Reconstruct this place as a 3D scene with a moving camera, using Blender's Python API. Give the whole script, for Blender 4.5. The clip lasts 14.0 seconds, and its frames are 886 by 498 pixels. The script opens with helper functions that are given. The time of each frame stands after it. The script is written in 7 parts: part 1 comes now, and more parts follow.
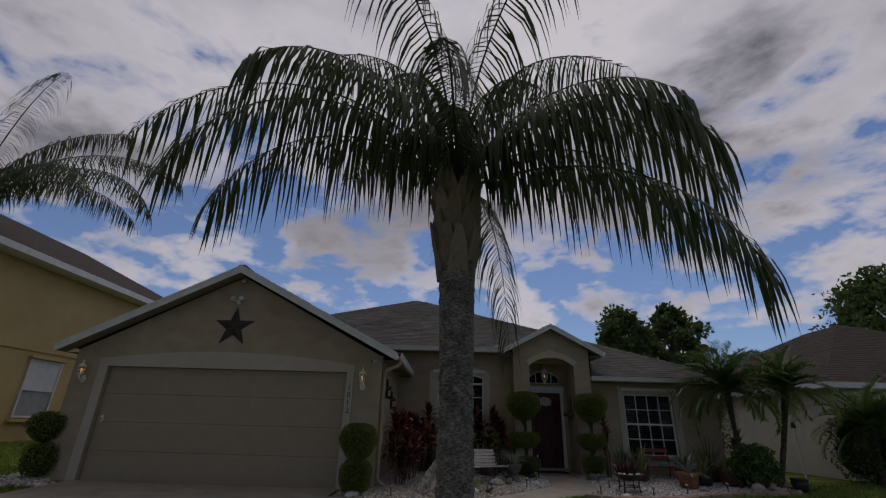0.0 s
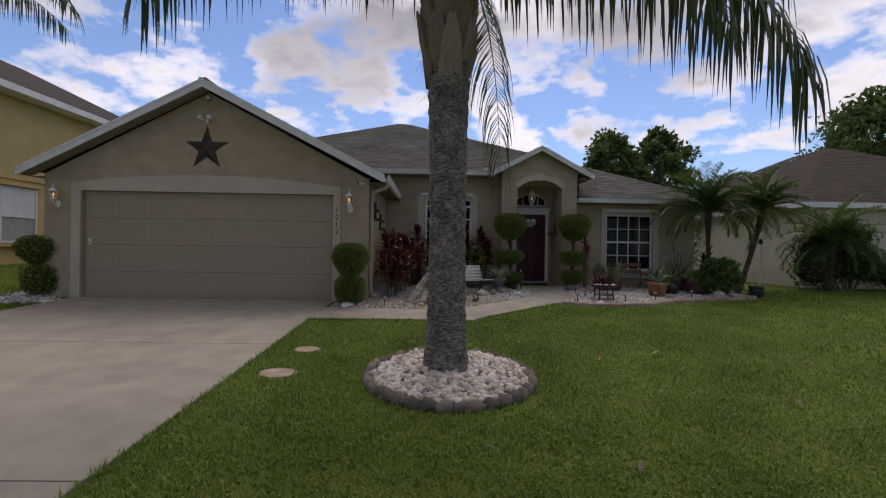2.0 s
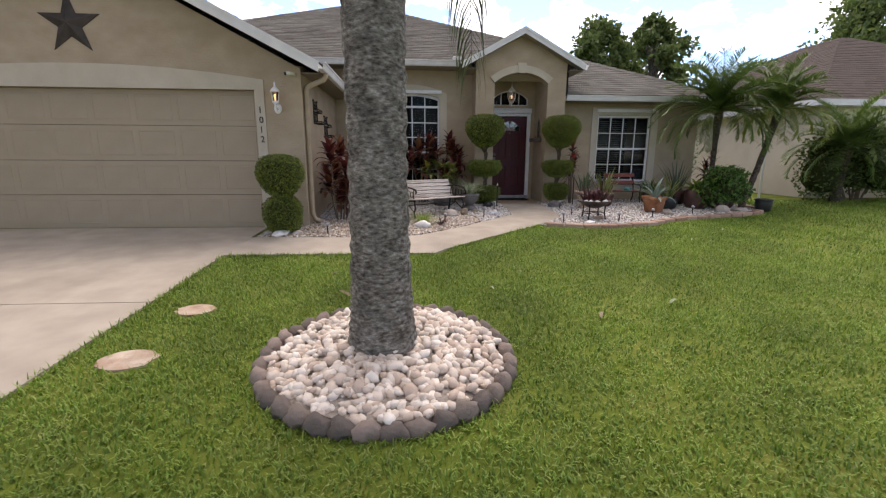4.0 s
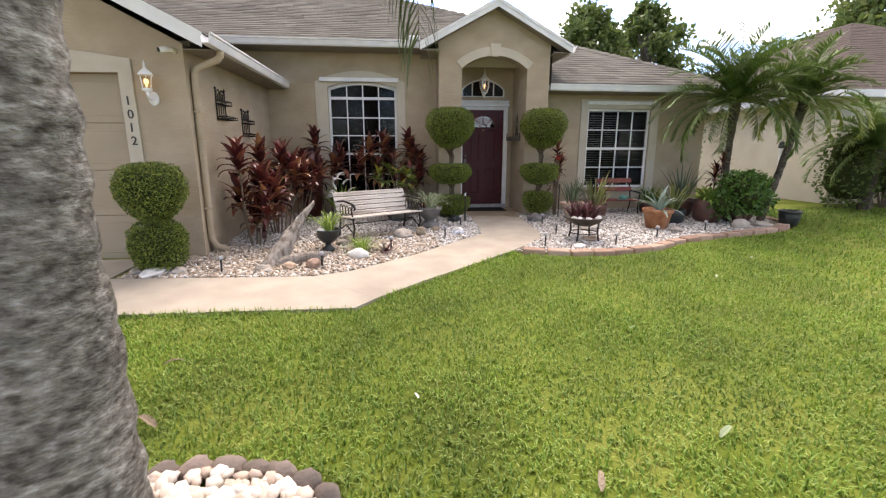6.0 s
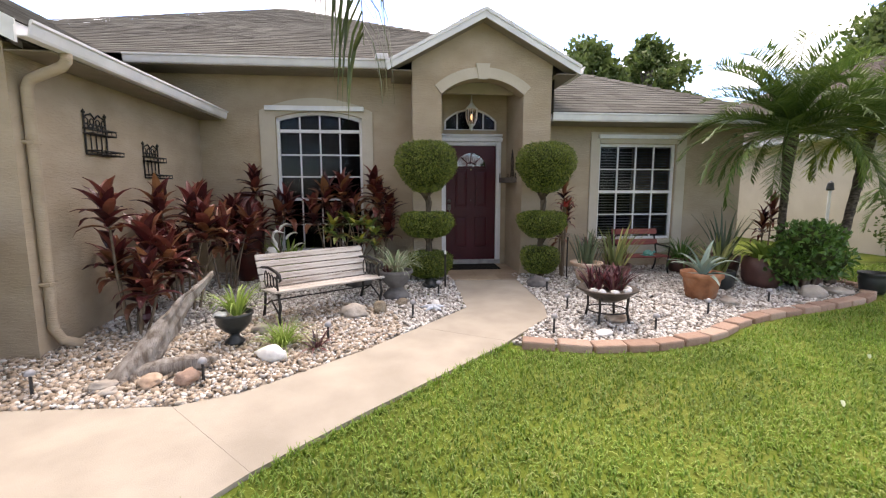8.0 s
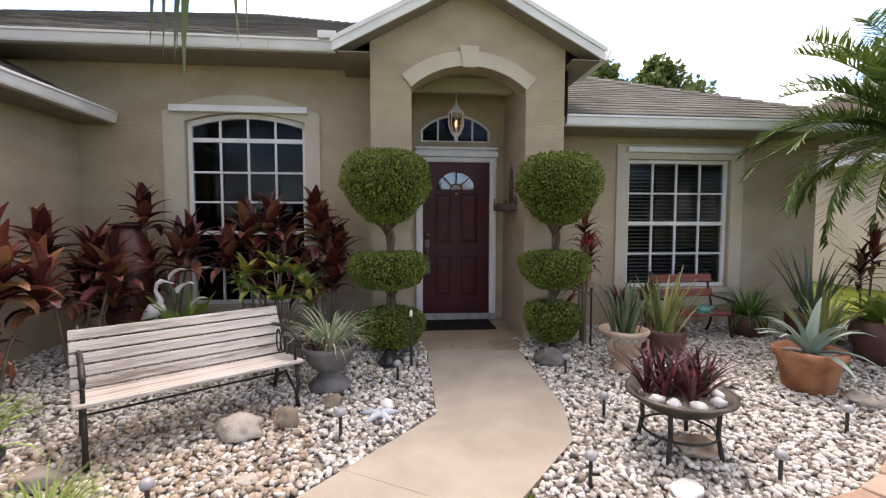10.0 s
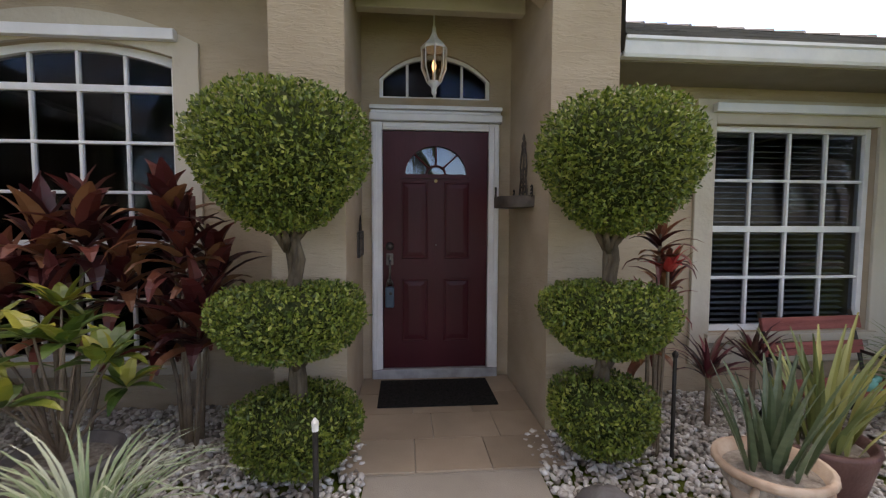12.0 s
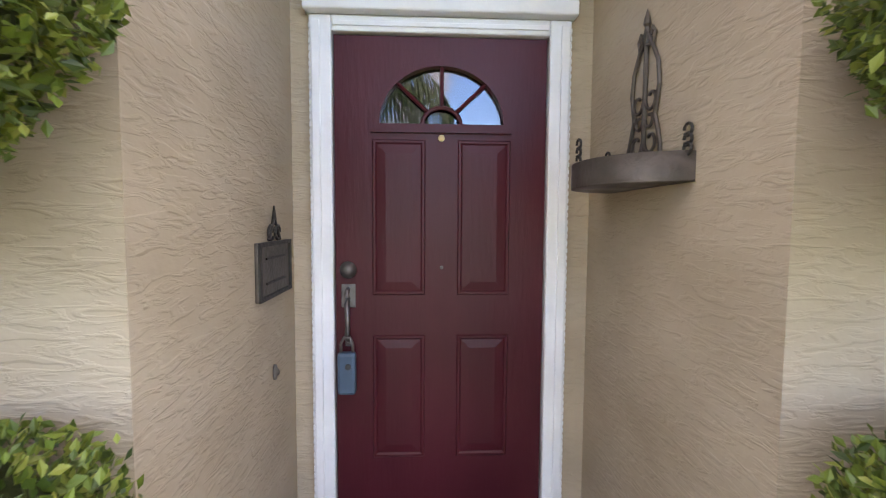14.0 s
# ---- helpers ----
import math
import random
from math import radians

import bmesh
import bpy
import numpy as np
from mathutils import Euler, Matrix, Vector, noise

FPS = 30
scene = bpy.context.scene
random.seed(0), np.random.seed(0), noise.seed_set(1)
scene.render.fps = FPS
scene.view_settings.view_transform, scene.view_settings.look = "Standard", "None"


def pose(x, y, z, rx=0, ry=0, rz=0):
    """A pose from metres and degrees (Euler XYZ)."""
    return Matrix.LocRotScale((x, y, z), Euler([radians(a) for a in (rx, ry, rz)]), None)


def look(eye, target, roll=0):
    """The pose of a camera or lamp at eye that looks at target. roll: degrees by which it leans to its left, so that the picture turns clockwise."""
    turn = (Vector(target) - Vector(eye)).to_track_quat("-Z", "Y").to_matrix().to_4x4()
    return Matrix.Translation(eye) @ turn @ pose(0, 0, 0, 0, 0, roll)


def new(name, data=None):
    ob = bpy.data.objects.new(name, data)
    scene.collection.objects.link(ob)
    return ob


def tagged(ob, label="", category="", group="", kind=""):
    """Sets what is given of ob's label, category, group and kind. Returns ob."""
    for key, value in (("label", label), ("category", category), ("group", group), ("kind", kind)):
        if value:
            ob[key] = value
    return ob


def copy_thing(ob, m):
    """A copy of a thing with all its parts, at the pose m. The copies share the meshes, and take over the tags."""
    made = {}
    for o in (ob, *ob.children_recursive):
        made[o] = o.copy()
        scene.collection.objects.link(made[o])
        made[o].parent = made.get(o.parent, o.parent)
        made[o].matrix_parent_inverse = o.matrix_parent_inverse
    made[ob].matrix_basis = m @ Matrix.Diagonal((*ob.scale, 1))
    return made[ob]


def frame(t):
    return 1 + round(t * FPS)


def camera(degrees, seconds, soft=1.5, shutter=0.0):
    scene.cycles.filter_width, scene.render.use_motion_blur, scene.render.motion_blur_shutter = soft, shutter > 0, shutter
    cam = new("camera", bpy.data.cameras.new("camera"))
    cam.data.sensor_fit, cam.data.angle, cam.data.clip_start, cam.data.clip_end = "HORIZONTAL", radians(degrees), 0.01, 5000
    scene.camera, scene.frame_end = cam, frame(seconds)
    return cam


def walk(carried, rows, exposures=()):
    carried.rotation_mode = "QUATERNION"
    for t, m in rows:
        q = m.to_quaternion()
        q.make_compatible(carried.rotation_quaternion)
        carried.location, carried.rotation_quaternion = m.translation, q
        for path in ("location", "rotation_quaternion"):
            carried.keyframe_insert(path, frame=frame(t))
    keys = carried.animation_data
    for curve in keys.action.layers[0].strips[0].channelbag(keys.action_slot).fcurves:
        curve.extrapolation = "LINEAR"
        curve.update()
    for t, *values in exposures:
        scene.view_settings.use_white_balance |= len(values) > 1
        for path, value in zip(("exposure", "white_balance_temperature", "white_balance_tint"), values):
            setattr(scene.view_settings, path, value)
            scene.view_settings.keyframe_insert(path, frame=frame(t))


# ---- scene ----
# Camera and its walk
cam = camera(90.0, 14.0, 1.2, 0.12)
PATH = [
    (0, (0.000, 0.000, 1.500), (-0.039, 1.857, 2.243), 1.69),
    (0.5, (-0.019, 0.057, 1.462), (-0.053, 1.978, 2.017), 1.50),
    (1, (-0.019, 0.111, 1.451), (-0.048, 2.078, 1.810), 1.27),
    (1.5, (-0.043, 0.243, 1.441), (-0.060, 2.235, 1.612), 1.12),
    (2, (-0.056, 0.471, 1.438), (-0.016, 2.471, 1.435), 0.95),
    (2.5, (-0.006, 0.826, 1.421), (0.103, 2.816, 1.256), 0.90),
    (3, (0.078, 1.274, 1.454), (0.195, 3.248, 1.153), 0.74),
    (3.2, (0.112, 1.454, 1.467), (0.229, 3.419, 1.117), 0.56),
    (5.3, (0.774, 3.433, 1.564), (0.954, 5.378, 1.136), 0.26),
    (5.5, (0.857, 3.621, 1.585), (1.039, 5.566, 1.157), 0.26),
    (6, (1.063, 4.092, 1.636), (1.249, 6.036, 1.207), 0.09),
    (6.5, (1.237, 4.569, 1.647), (1.423, 6.517, 1.231), -0.00),
    (7, (1.380, 5.041, 1.669), (1.569, 6.997, 1.297), -0.03),
    (7.5, (1.514, 5.537, 1.701), (1.703, 7.503, 1.389), -0.06),
    (8, (1.614, 6.023, 1.704), (1.804, 7.997, 1.449), -0.05),
    (8.2, (1.654, 6.217, 1.705), (1.846, 8.195, 1.476), -0.00),
    (10.3, (2.204, 8.313, 1.712), (2.392, 10.300, 1.596), 0.07),
    (10.5, (2.246, 8.523, 1.715), (2.433, 10.510, 1.596), -0.02),
    (11, (2.351, 9.047, 1.721), (2.537, 11.035, 1.600), -0.01),
    (11.5, (2.478, 9.574, 1.744), (2.662, 11.561, 1.617), 0.05),
    (12, (2.600, 10.120, 1.755), (2.774, 12.109, 1.631), 0.26),
    (12.5, (2.655, 10.635, 1.735), (2.820, 12.625, 1.619), 0.42),
    (13, (2.700, 11.117, 1.722), (2.845, 13.109, 1.621), 0.16),
    (13.5, (2.735, 11.570, 1.735), (2.876, 13.562, 1.631), 0.27),
    (14, (2.785, 12.004, 1.753), (2.881, 13.998, 1.625), 0.32),
]
EXPOSURES = [(0.0, -2.25, 6550, 20), (1.5, -1.5, 6650, 20), (2.5, -0.95, 6750, 22), (3.2, -0.42, 6850, 23), (5.3, 0.62, 7250, 22), (6.5, 0.85, 7250, 22), (8.2, 0.74, 7200, 22),
             (10.5, 0.68, 7200, 23), (11.5, 0.5, 7200, 23), (12.5, 1.27, 7250, 23), (13.3, 2.03, 7050, 22), (14.0, 2.45, 7000, 22)]
walk(cam, [(t, look(eye, target, roll)) for t, eye, target, roll in PATH], EXPOSURES)

# World: broken cloud over a blue sky, and a veiled sun
SUN_ELEV, SUN_AZ = 64.0, 12.0
world = bpy.data.worlds.new("sky")
scene.world = world
world.use_nodes = True
wt = world.node_tree
wt.nodes.clear()


def wnode(kind, **inputs):
    n = wt.nodes.new(kind)
    for k, v in inputs.items():
        n.inputs[k].default_value = v
    return n


w_out = wnode("ShaderNodeOutputWorld")
w_bg = wnode("ShaderNodeBackground", Strength=1.0)
w_sky = wt.nodes.new("ShaderNodeTexSky")
w_sky.sky_type, w_sky.sun_disc = "NISHITA", False
w_sky.dust_density, w_sky.ozone_density = 0.3, 2.5
w_sky.sun_elevation, w_sky.sun_rotation = radians(SUN_ELEV), radians(SUN_AZ)
w_dim = wt.nodes.new("ShaderNodeVectorMath")
w_dim.operation = "SCALE"
w_dim.inputs["Scale"].default_value = 0.2
w_tint = wt.nodes.new("ShaderNodeVectorMath")
w_tint.operation = "MULTIPLY"
w_tint.inputs[1].default_value = (1.3, 1.45, 1.62)
wt.links.new(w_sky.outputs[0], w_tint.inputs[0])
wt.links.new(w_tint.outputs[0], w_dim.inputs[0])
w_co = wt.nodes.new("ShaderNodeTexCoord")
w_sep = wt.nodes.new("ShaderNodeSeparateXYZ")
wt.links.new(w_co.outputs["Generated"], w_sep.inputs[0])


def wmath(op, a, b=None):
    n = wt.nodes.new("ShaderNodeMath")
    n.operation = op
    for i, v in enumerate((a, b)):
        if v is None:
            continue
        if isinstance(v, (int, float)):
            n.inputs[i].default_value = v
        else:
            wt.links.new(v, n.inputs[i])
    return n.outputs[0]


up = wmath("ADD", wmath("MAXIMUM", w_sep.outputs[2], 0.0), 0.42)
w_uv = wt.nodes.new("ShaderNodeCombineXYZ")
wt.links.new(wmath("DIVIDE", w_sep.outputs[0], up), w_uv.inputs[0])
wt.links.new(wmath("DIVIDE", w_sep.outputs[1], up), w_uv.inputs[1])
wt.links.new(wmath("MULTIPLY", w_sep.outputs[2], 1.6), w_uv.inputs[2])


def wramp(fac, stops):
    n = wt.nodes.new("ShaderNodeValToRGB")
    wt.links.new(fac, n.inputs[0])
    e = n.color_ramp.elements
    while len(e) < len(stops):
        e.new(0.5)
    for el, (p, c) in zip(e, stops):
        el.position, el.color = p, (*c, 1)
    return n.outputs[0]


w_n1 = wnode("ShaderNodeTexNoise", Scale=4.6, Detail=12.0, Roughness=0.56, Distortion=0.12)
w_n2 = wnode("ShaderNodeTexNoise", Scale=1.5, Detail=6.0, Roughness=0.5)
for n in (w_n1, w_n2):
    n.noise_dimensions = "3D"
    wt.links.new(w_uv.outputs[0], n.inputs["Vector"])
w_cover = wramp(wmath("ADD", w_n1.outputs["Fac"], wmath("MULTIPLY", wmath("MAXIMUM", wmath("SUBTRACT", w_sep.outputs[2], 0.34), 0.0), 0.55)), [(0.465, (0, 0, 0)), (0.52, (0.6, 0.6, 0.6)), (0.59, (1, 1, 1))])
w_thick = wmath("ADD", wmath("MULTIPLY", w_n2.outputs["Fac"], 0.62), wmath("MULTIPLY", w_n1.outputs["Fac"], 0.38))
w_shade = wramp(w_thick, [(0.43, (1.06, 1.07, 1.10)), (0.52, (0.84, 0.86, 0.92)), (0.61, (0.24, 0.25, 0.285))])
w_puff = wramp(w_n1.outputs["Fac"], [(0.48, (0.92, 0.95, 1.0)), (0.55, (1.08, 1.08, 1.09)), (0.68, (0.70, 0.72, 0.78))])
w_low = wramp(w_sep.outputs[2], [(0.10, (0.1, 0.1, 0.1)), (0.55, (1, 1, 1))])
w_white = wt.nodes.new("ShaderNodeMix")
w_white.data_type = "RGBA"
wt.links.new(w_low, w_white.inputs["Factor"])
wt.links.new(w_puff, w_white.inputs["A"])
wt.links.new(w_shade, w_white.inputs["B"])
w_mix = wt.nodes.new("ShaderNodeMix")
w_mix.data_type = "RGBA"
wt.links.new(w_cover, w_mix.inputs["Factor"])
wt.links.new(w_dim.outputs[0], w_mix.inputs["A"])
w_glow = wt.nodes.new("ShaderNodeVectorMath")
w_glow.operation = "SCALE"
toward = wmath("MULTIPLY", wmath("ADD", wmath("MULTIPLY", w_sep.outputs[1], 0.75), wmath("MULTIPLY", w_sep.outputs[2], 0.35)), 1.0)
wt.links.new(w_white.outputs["Result"], w_glow.inputs[0])
wt.links.new(wmath("MAXIMUM", wmath("ADD", wmath("MULTIPLY", toward, 1.75), 1.05), 0.72), w_glow.inputs["Scale"])
wt.links.new(w_glow.outputs[0], w_mix.inputs["B"])
wt.links.new(w_mix.outputs["Result"], w_bg.inputs["Color"])
wt.links.new(w_bg.outputs[0], w_out.inputs[0])

sun_lamp = new("sun", bpy.data.lights.new("sun", "SUN"))
sun_lamp.data.energy, sun_lamp.data.angle, sun_lamp.data.color = 2.2, radians(26), (1, 0.95, 0.87)
a = radians(SUN_AZ)
sun_lamp.matrix_world = look((0, 0, 0), (-math.sin(a) * math.cos(radians(SUN_ELEV)), -math.cos(a) * math.cos(radians(SUN_ELEV)), -math.sin(radians(SUN_ELEV))))


# Materials
def material(name, colours, scale=6.0, rough=0.8, metal=0.0, bump=0.0, bump_scale=60.0, stretch=(1, 1, 1), spread=0.0, detail=6.0, coat=0.0, translucent=0.0, stain=0.0, stain_scale=0.7, trowel=0.0):
    """Noise between two or three colours; spread: variation from island to island; stain: large soft patches."""
    m = bpy.data.materials.new(name)
    m.use_nodes = True
    t = m.node_tree
    p = t.nodes["Principled BSDF"]
    p.inputs["Roughness"].default_value, p.inputs["Metallic"].default_value = rough, metal
    p.inputs["Coat Weight"].default_value = coat
    if rough >= 0.85:
        p.inputs["Specular IOR Level"].default_value = 0.15
    co = t.nodes.new("ShaderNodeTexCoord")
    mp = t.nodes.new("ShaderNodeMapping")
    mp.inputs["Scale"].default_value = stretch
    t.links.new(co.outputs["Object"], mp.inputs[0])
    nz = t.nodes.new("ShaderNodeTexNoise")
    nz.inputs["Scale"].default_value, nz.inputs["Detail"].default_value = scale, detail
    t.links.new(mp.outputs[0], nz.inputs["Vector"])
    fac = nz.outputs["Fac"]
    if spread:
        geo = t.nodes.new("ShaderNodeNewGeometry")
        inf = t.nodes.new("ShaderNodeObjectInfo")
        ad = t.nodes.new("ShaderNodeMath")
        ad.operation = "ADD"
        t.links.new(geo.outputs["Random Per Island"], ad.inputs[0])
        t.links.new(inf.outputs["Random"], ad.inputs[1])
        fr = t.nodes.new("ShaderNodeMath")
        fr.operation = "FRACT"
        t.links.new(ad.outputs[0], fr.inputs[0])
        mx = t.nodes.new("ShaderNodeMix")
        mx.inputs["Factor"].default_value = spread
        t.links.new(nz.outputs["Fac"], mx.inputs["A"])
        t.links.new(fr.outputs[0], mx.inputs["B"])
        fac = mx.outputs["Result"]
    rp = t.nodes.new("ShaderNodeValToRGB")
    e = rp.color_ramp.elements
    while len(e) < len(colours):
        e.new(0.5)
    lo, hi = (0.32, 0.68) if not spread else (0.15, 0.85)
    for i, c in enumerate(colours):
        e[i].position, e[i].color = lo + (hi - lo) * i / max(1, len(colours) - 1), (*c, 1)
    t.links.new(fac, rp.inputs[0])
    col = rp.outputs[0]
    if stain:
        n2 = t.nodes.new("ShaderNodeTexNoise")
        n2.inputs["Scale"].default_value, n2.inputs["Detail"].default_value = stain_scale, 4
        t.links.new(co.outputs["Object"], n2.inputs["Vector"])
        r2 = t.nodes.new("ShaderNodeValToRGB")
        r2.color_ramp.elements[0].position, r2.color_ramp.elements[1].position = 0.35, 0.7
        r2.color_ramp.elements[0].color = (1 - stain, 1 - stain, 1 - stain, 1)
        r2.color_ramp.elements[1].color = (1 + 0.25 * stain,) * 3 + (1,)
        t.links.new(n2.outputs["Fac"], r2.inputs[0])
        mu = t.nodes.new("ShaderNodeMix")
        mu.data_type, mu.blend_type = "RGBA", "MULTIPLY"
        mu.inputs["Factor"].default_value = 1
        t.links.new(col, mu.inputs["A"])
        t.links.new(r2.outputs[0], mu.inputs["B"])
        col = mu.outputs["Result"]
    t.links.new(col, p.inputs["Base Color"])
    if bump:
        nb = t.nodes.new("ShaderNodeTexNoise")
        nb.inputs["Scale"].default_value, nb.inputs["Detail"].default_value = bump_scale, 5
        t.links.new(mp.outputs[0], nb.inputs["Vector"])
        b = t.nodes.new("ShaderNodeBump")
        b.inputs["Strength"].default_value, b.inputs["Distance"].default_value = min(1, bump), 0.01 * max(1, bump)
        t.links.new(nb.outputs["Fac"], b.inputs["Height"])
        t.links.new(b.outputs[0], p.inputs["Normal"])
    if trowel:
        # flattened knock-down ridges
        m2 = t.nodes.new("ShaderNodeMapping")
        m2.inputs["Scale"].default_value = (1.0, 1.0, 4.4)
        t.links.new(co.outputs["Object"], m2.inputs[0])
        n3 = t.nodes.new("ShaderNodeTexNoise")
        n3.inputs["Scale"].default_value, n3.inputs["Detail"].default_value, n3.inputs["Distortion"].default_value = 10.5, 4, 0.9
        t.links.new(m2.outputs[0], n3.inputs["Vector"])
        r3 = t.nodes.new("ShaderNodeValToRGB")
        for el, (pp, cc) in zip(r3.color_ramp.elements, ((0.46, 0.0), (0.60, 1.0))):
            el.position, el.color = pp, (cc, cc, cc, 1)
        t.links.new(n3.outputs["Fac"], r3.inputs[0])
        b3 = t.nodes.new("ShaderNodeBump")
        b3.inputs["Strength"].default_value, b3.inputs["Distance"].default_value = trowel, 0.005
        t.links.new(r3.outputs[0], b3.inputs["Height"])
        t.links.new(b.outputs[0], b3.inputs["Normal"])
        t.links.new(b3.outputs[0], p.inputs["Normal"])
    if translucent:
        tr = t.nodes.new("ShaderNodeBsdfTranslucent")
        t.links.new(col, tr.inputs["Color"])
        ms = t.nodes.new("ShaderNodeMixShader")
        ms.inputs[0].default_value = translucent
        t.links.new(p.outputs[0], ms.inputs[1])
        t.links.new(tr.outputs[0], ms.inputs[2])
        t.links.new(ms.outputs[0], t.nodes["Material Output"].inputs[0])
    return m


def glass_material(name, tint=(1, 1, 1), ior=1.5):
    m = bpy.data.materials.new(name)
    m.use_nodes = True
    t = m.node_tree
    t.nodes.clear()
    o, tr, gl, ms, fr = (t.nodes.new(k) for k in ("ShaderNodeOutputMaterial", "ShaderNodeBsdfTransparent", "ShaderNodeBsdfGlossy", "ShaderNodeMixShader", "ShaderNodeFresnel"))
    tr.inputs["Color"].default_value = (*tint, 1)
    gl.inputs["Roughness"].default_value = 0.01
    fr.inputs["IOR"].default_value = ior
    t.links.new(fr.outputs[0], ms.inputs[0])
    t.links.new(tr.outputs[0], ms.inputs[1])
    t.links.new(gl.outputs[0], ms.inputs[2])
    t.links.new(ms.outputs[0], o.inputs[0])
    return m


def glow_material(name, colour, strength):
    m = bpy.data.materials.new(name)
    m.use_nodes = True
    p = m.node_tree.nodes["Principled BSDF"]
    p.inputs["Base Color"].default_value = (*colour, 1)
    p.inputs["Emission Color"].default_value = (*colour, 1)
    p.inputs["Emission Strength"].default_value = strength
    return m


STUCCO = material("tan stucco", [(0.395, 0.317, 0.226), (0.43, 0.348, 0.251), (0.463, 0.379, 0.277)], 2.5, 0.9, bump=0.25, bump_scale=22, stretch=(1, 1, 1.6), stain=0.10, trowel=0.5)
TRIM = material("pale stucco trim", [(0.50, 0.45, 0.36), (0.55, 0.50, 0.41)], 4, 0.88, bump=0.5, bump_scale=25, stain=0.08)
WHITE = material("white paint", [(0.72, 0.73, 0.74), (0.80, 0.80, 0.80)], 5, 0.45, bump=0.15, bump_scale=30, stain=0.10, stain_scale=3)
# Tan with the shade under eaves and porch put into a darker colour
SOFFIT = material("tan soffit darkened for shade", [(0.22, 0.19, 0.15), (0.26, 0.225, 0.18)], 6, 0.8, bump=0.3)
SHINGLE = material("weathered asphalt shingle", [(0.086, 0.083, 0.072), (0.124, 0.12, 0.105), (0.16, 0.155, 0.138)], 1.0, 0.95, bump=0.6, bump_scale=180, spread=0.55, stain=0.2, stain_scale=0.8)
DARKROOF = material("dark shingle", [(0.055, 0.044, 0.037), (0.09, 0.073, 0.062)], 8, 0.95, bump=0.6, bump_scale=150, spread=0.4)
GARAGE = material("tan steel door paint", [(0.345, 0.28, 0.195), (0.37, 0.302, 0.21)], 3, 0.6, bump=0.25, bump_scale=90, stain=0.06)
CONCRETE = material("warm brushed concrete", [(0.365, 0.325, 0.265), (0.405, 0.36, 0.295), (0.44, 0.393, 0.325)], 3, 0.9, bump=0.35, bump_scale=160, stain=0.12, stain_scale=1.1)
PORCHTILE = material("tan porch paving", [(0.30, 0.23, 0.16), (0.40, 0.31, 0.22), (0.46, 0.37, 0.27)], 3, 0.7, bump=0.3, bump_scale=70, spread=0.5, stain=0.2, stain_scale=2)
SOIL = material("lawn soil and thatch", [(0.075, 0.10, 0.018), (0.115, 0.155, 0.022), (0.17, 0.19, 0.04)], 1.2, 1.0, bump=1.0, bump_scale=45, detail=10)
GRASS = material("st augustine grass", [(0.095, 0.175, 0.018), (0.16, 0.28, 0.03), (0.235, 0.36, 0.05), (0.34, 0.37, 0.10)], 1.6, 0.6, spread=0.55, translucent=0.3, stain=0.3, stain_scale=1.3)
BARK = material("palm bark", [(0.085, 0.075, 0.062), (0.19, 0.172, 0.148), (0.275, 0.255, 0.222), (0.42, 0.405, 0.365)], 24, 0.95, bump=1.6, bump_scale=60, stretch=(1, 1, 2.0), detail=11, stain=0.45, stain_scale=7)
BOOT = material("old palm boot", [(0.16, 0.12, 0.08), (0.36, 0.30, 0.22)], 9, 0.95, bump=1.2, bump_scale=40, stretch=(3, 3, 0.6), spread=0.4)
FROND = material("palm frond leaflet", [(0.04, 0.062, 0.02), (0.065, 0.095, 0.028), (0.10, 0.12, 0.04)], 2, 0.5, spread=0.6, translucent=0.2)
DATE = material("date palm leaflet", [(0.055, 0.11, 0.025), (0.095, 0.165, 0.035), (0.17, 0.24, 0.055)], 2, 0.45, spread=0.6, translucent=0.3)
DATE_YELLOW = material("yellowing palm leaflet", [(0.15, 0.22, 0.03), (0.28, 0.32, 0.05)], 2, 0.5, spread=0.6, translucent=0.3)
DATEBARK = material("dark date palm bark", [(0.035, 0.028, 0.022), (0.085, 0.07, 0.055), (0.15, 0.125, 0.10)], 16, 0.95, bump=2.0, bump_scale=34, stretch=(1, 1, 2.0), detail=8)
BOX = material("clipped boxwood leaf", [(0.036, 0.064, 0.009), (0.088, 0.13, 0.016), (0.16, 0.215, 0.027), (0.27, 0.295, 0.055)], 3.5, 0.45, spread=0.75, translucent=0.15)
BOXWOOD_STEM = material("grey twisted stem", [(0.055, 0.042, 0.03), (0.17, 0.135, 0.095)], 18, 0.95, bump=1.2, bump_scale=50, stretch=(1, 1, 0.4))
TI = material("burgundy ti leaf", [(0.035, 0.009, 0.011), (0.09, 0.016, 0.017), (0.18, 0.05, 0.035), (0.25, 0.115, 0.05)], 3, 0.38, spread=0.75, translucent=0.2)
CROTON = material("croton leaf", [(0.03, 0.065, 0.015), (0.09, 0.14, 0.022), (0.36, 0.32, 0.045)], 9, 0.35, spread=0.55, translucent=0.1)
GREENLEAF = material("green shrub leaf", [(0.045, 0.11, 0.02), (0.075, 0.17, 0.03), (0.13, 0.24, 0.05)], 3, 0.4, spread=0.6, translucent=0.25)
TREELEAF = material("tree leaf", [(0.06, 0.10, 0.025), (0.11, 0.165, 0.045), (0.18, 0.235, 0.075)], 1, 0.6, spread=0.7, translucent=0.4)
SPIDER = material("pale striped blade", [(0.20, 0.28, 0.14), (0.34, 0.40, 0.25), (0.5, 0.54, 0.40)], 3, 0.5, spread=0.7, translucent=0.25)
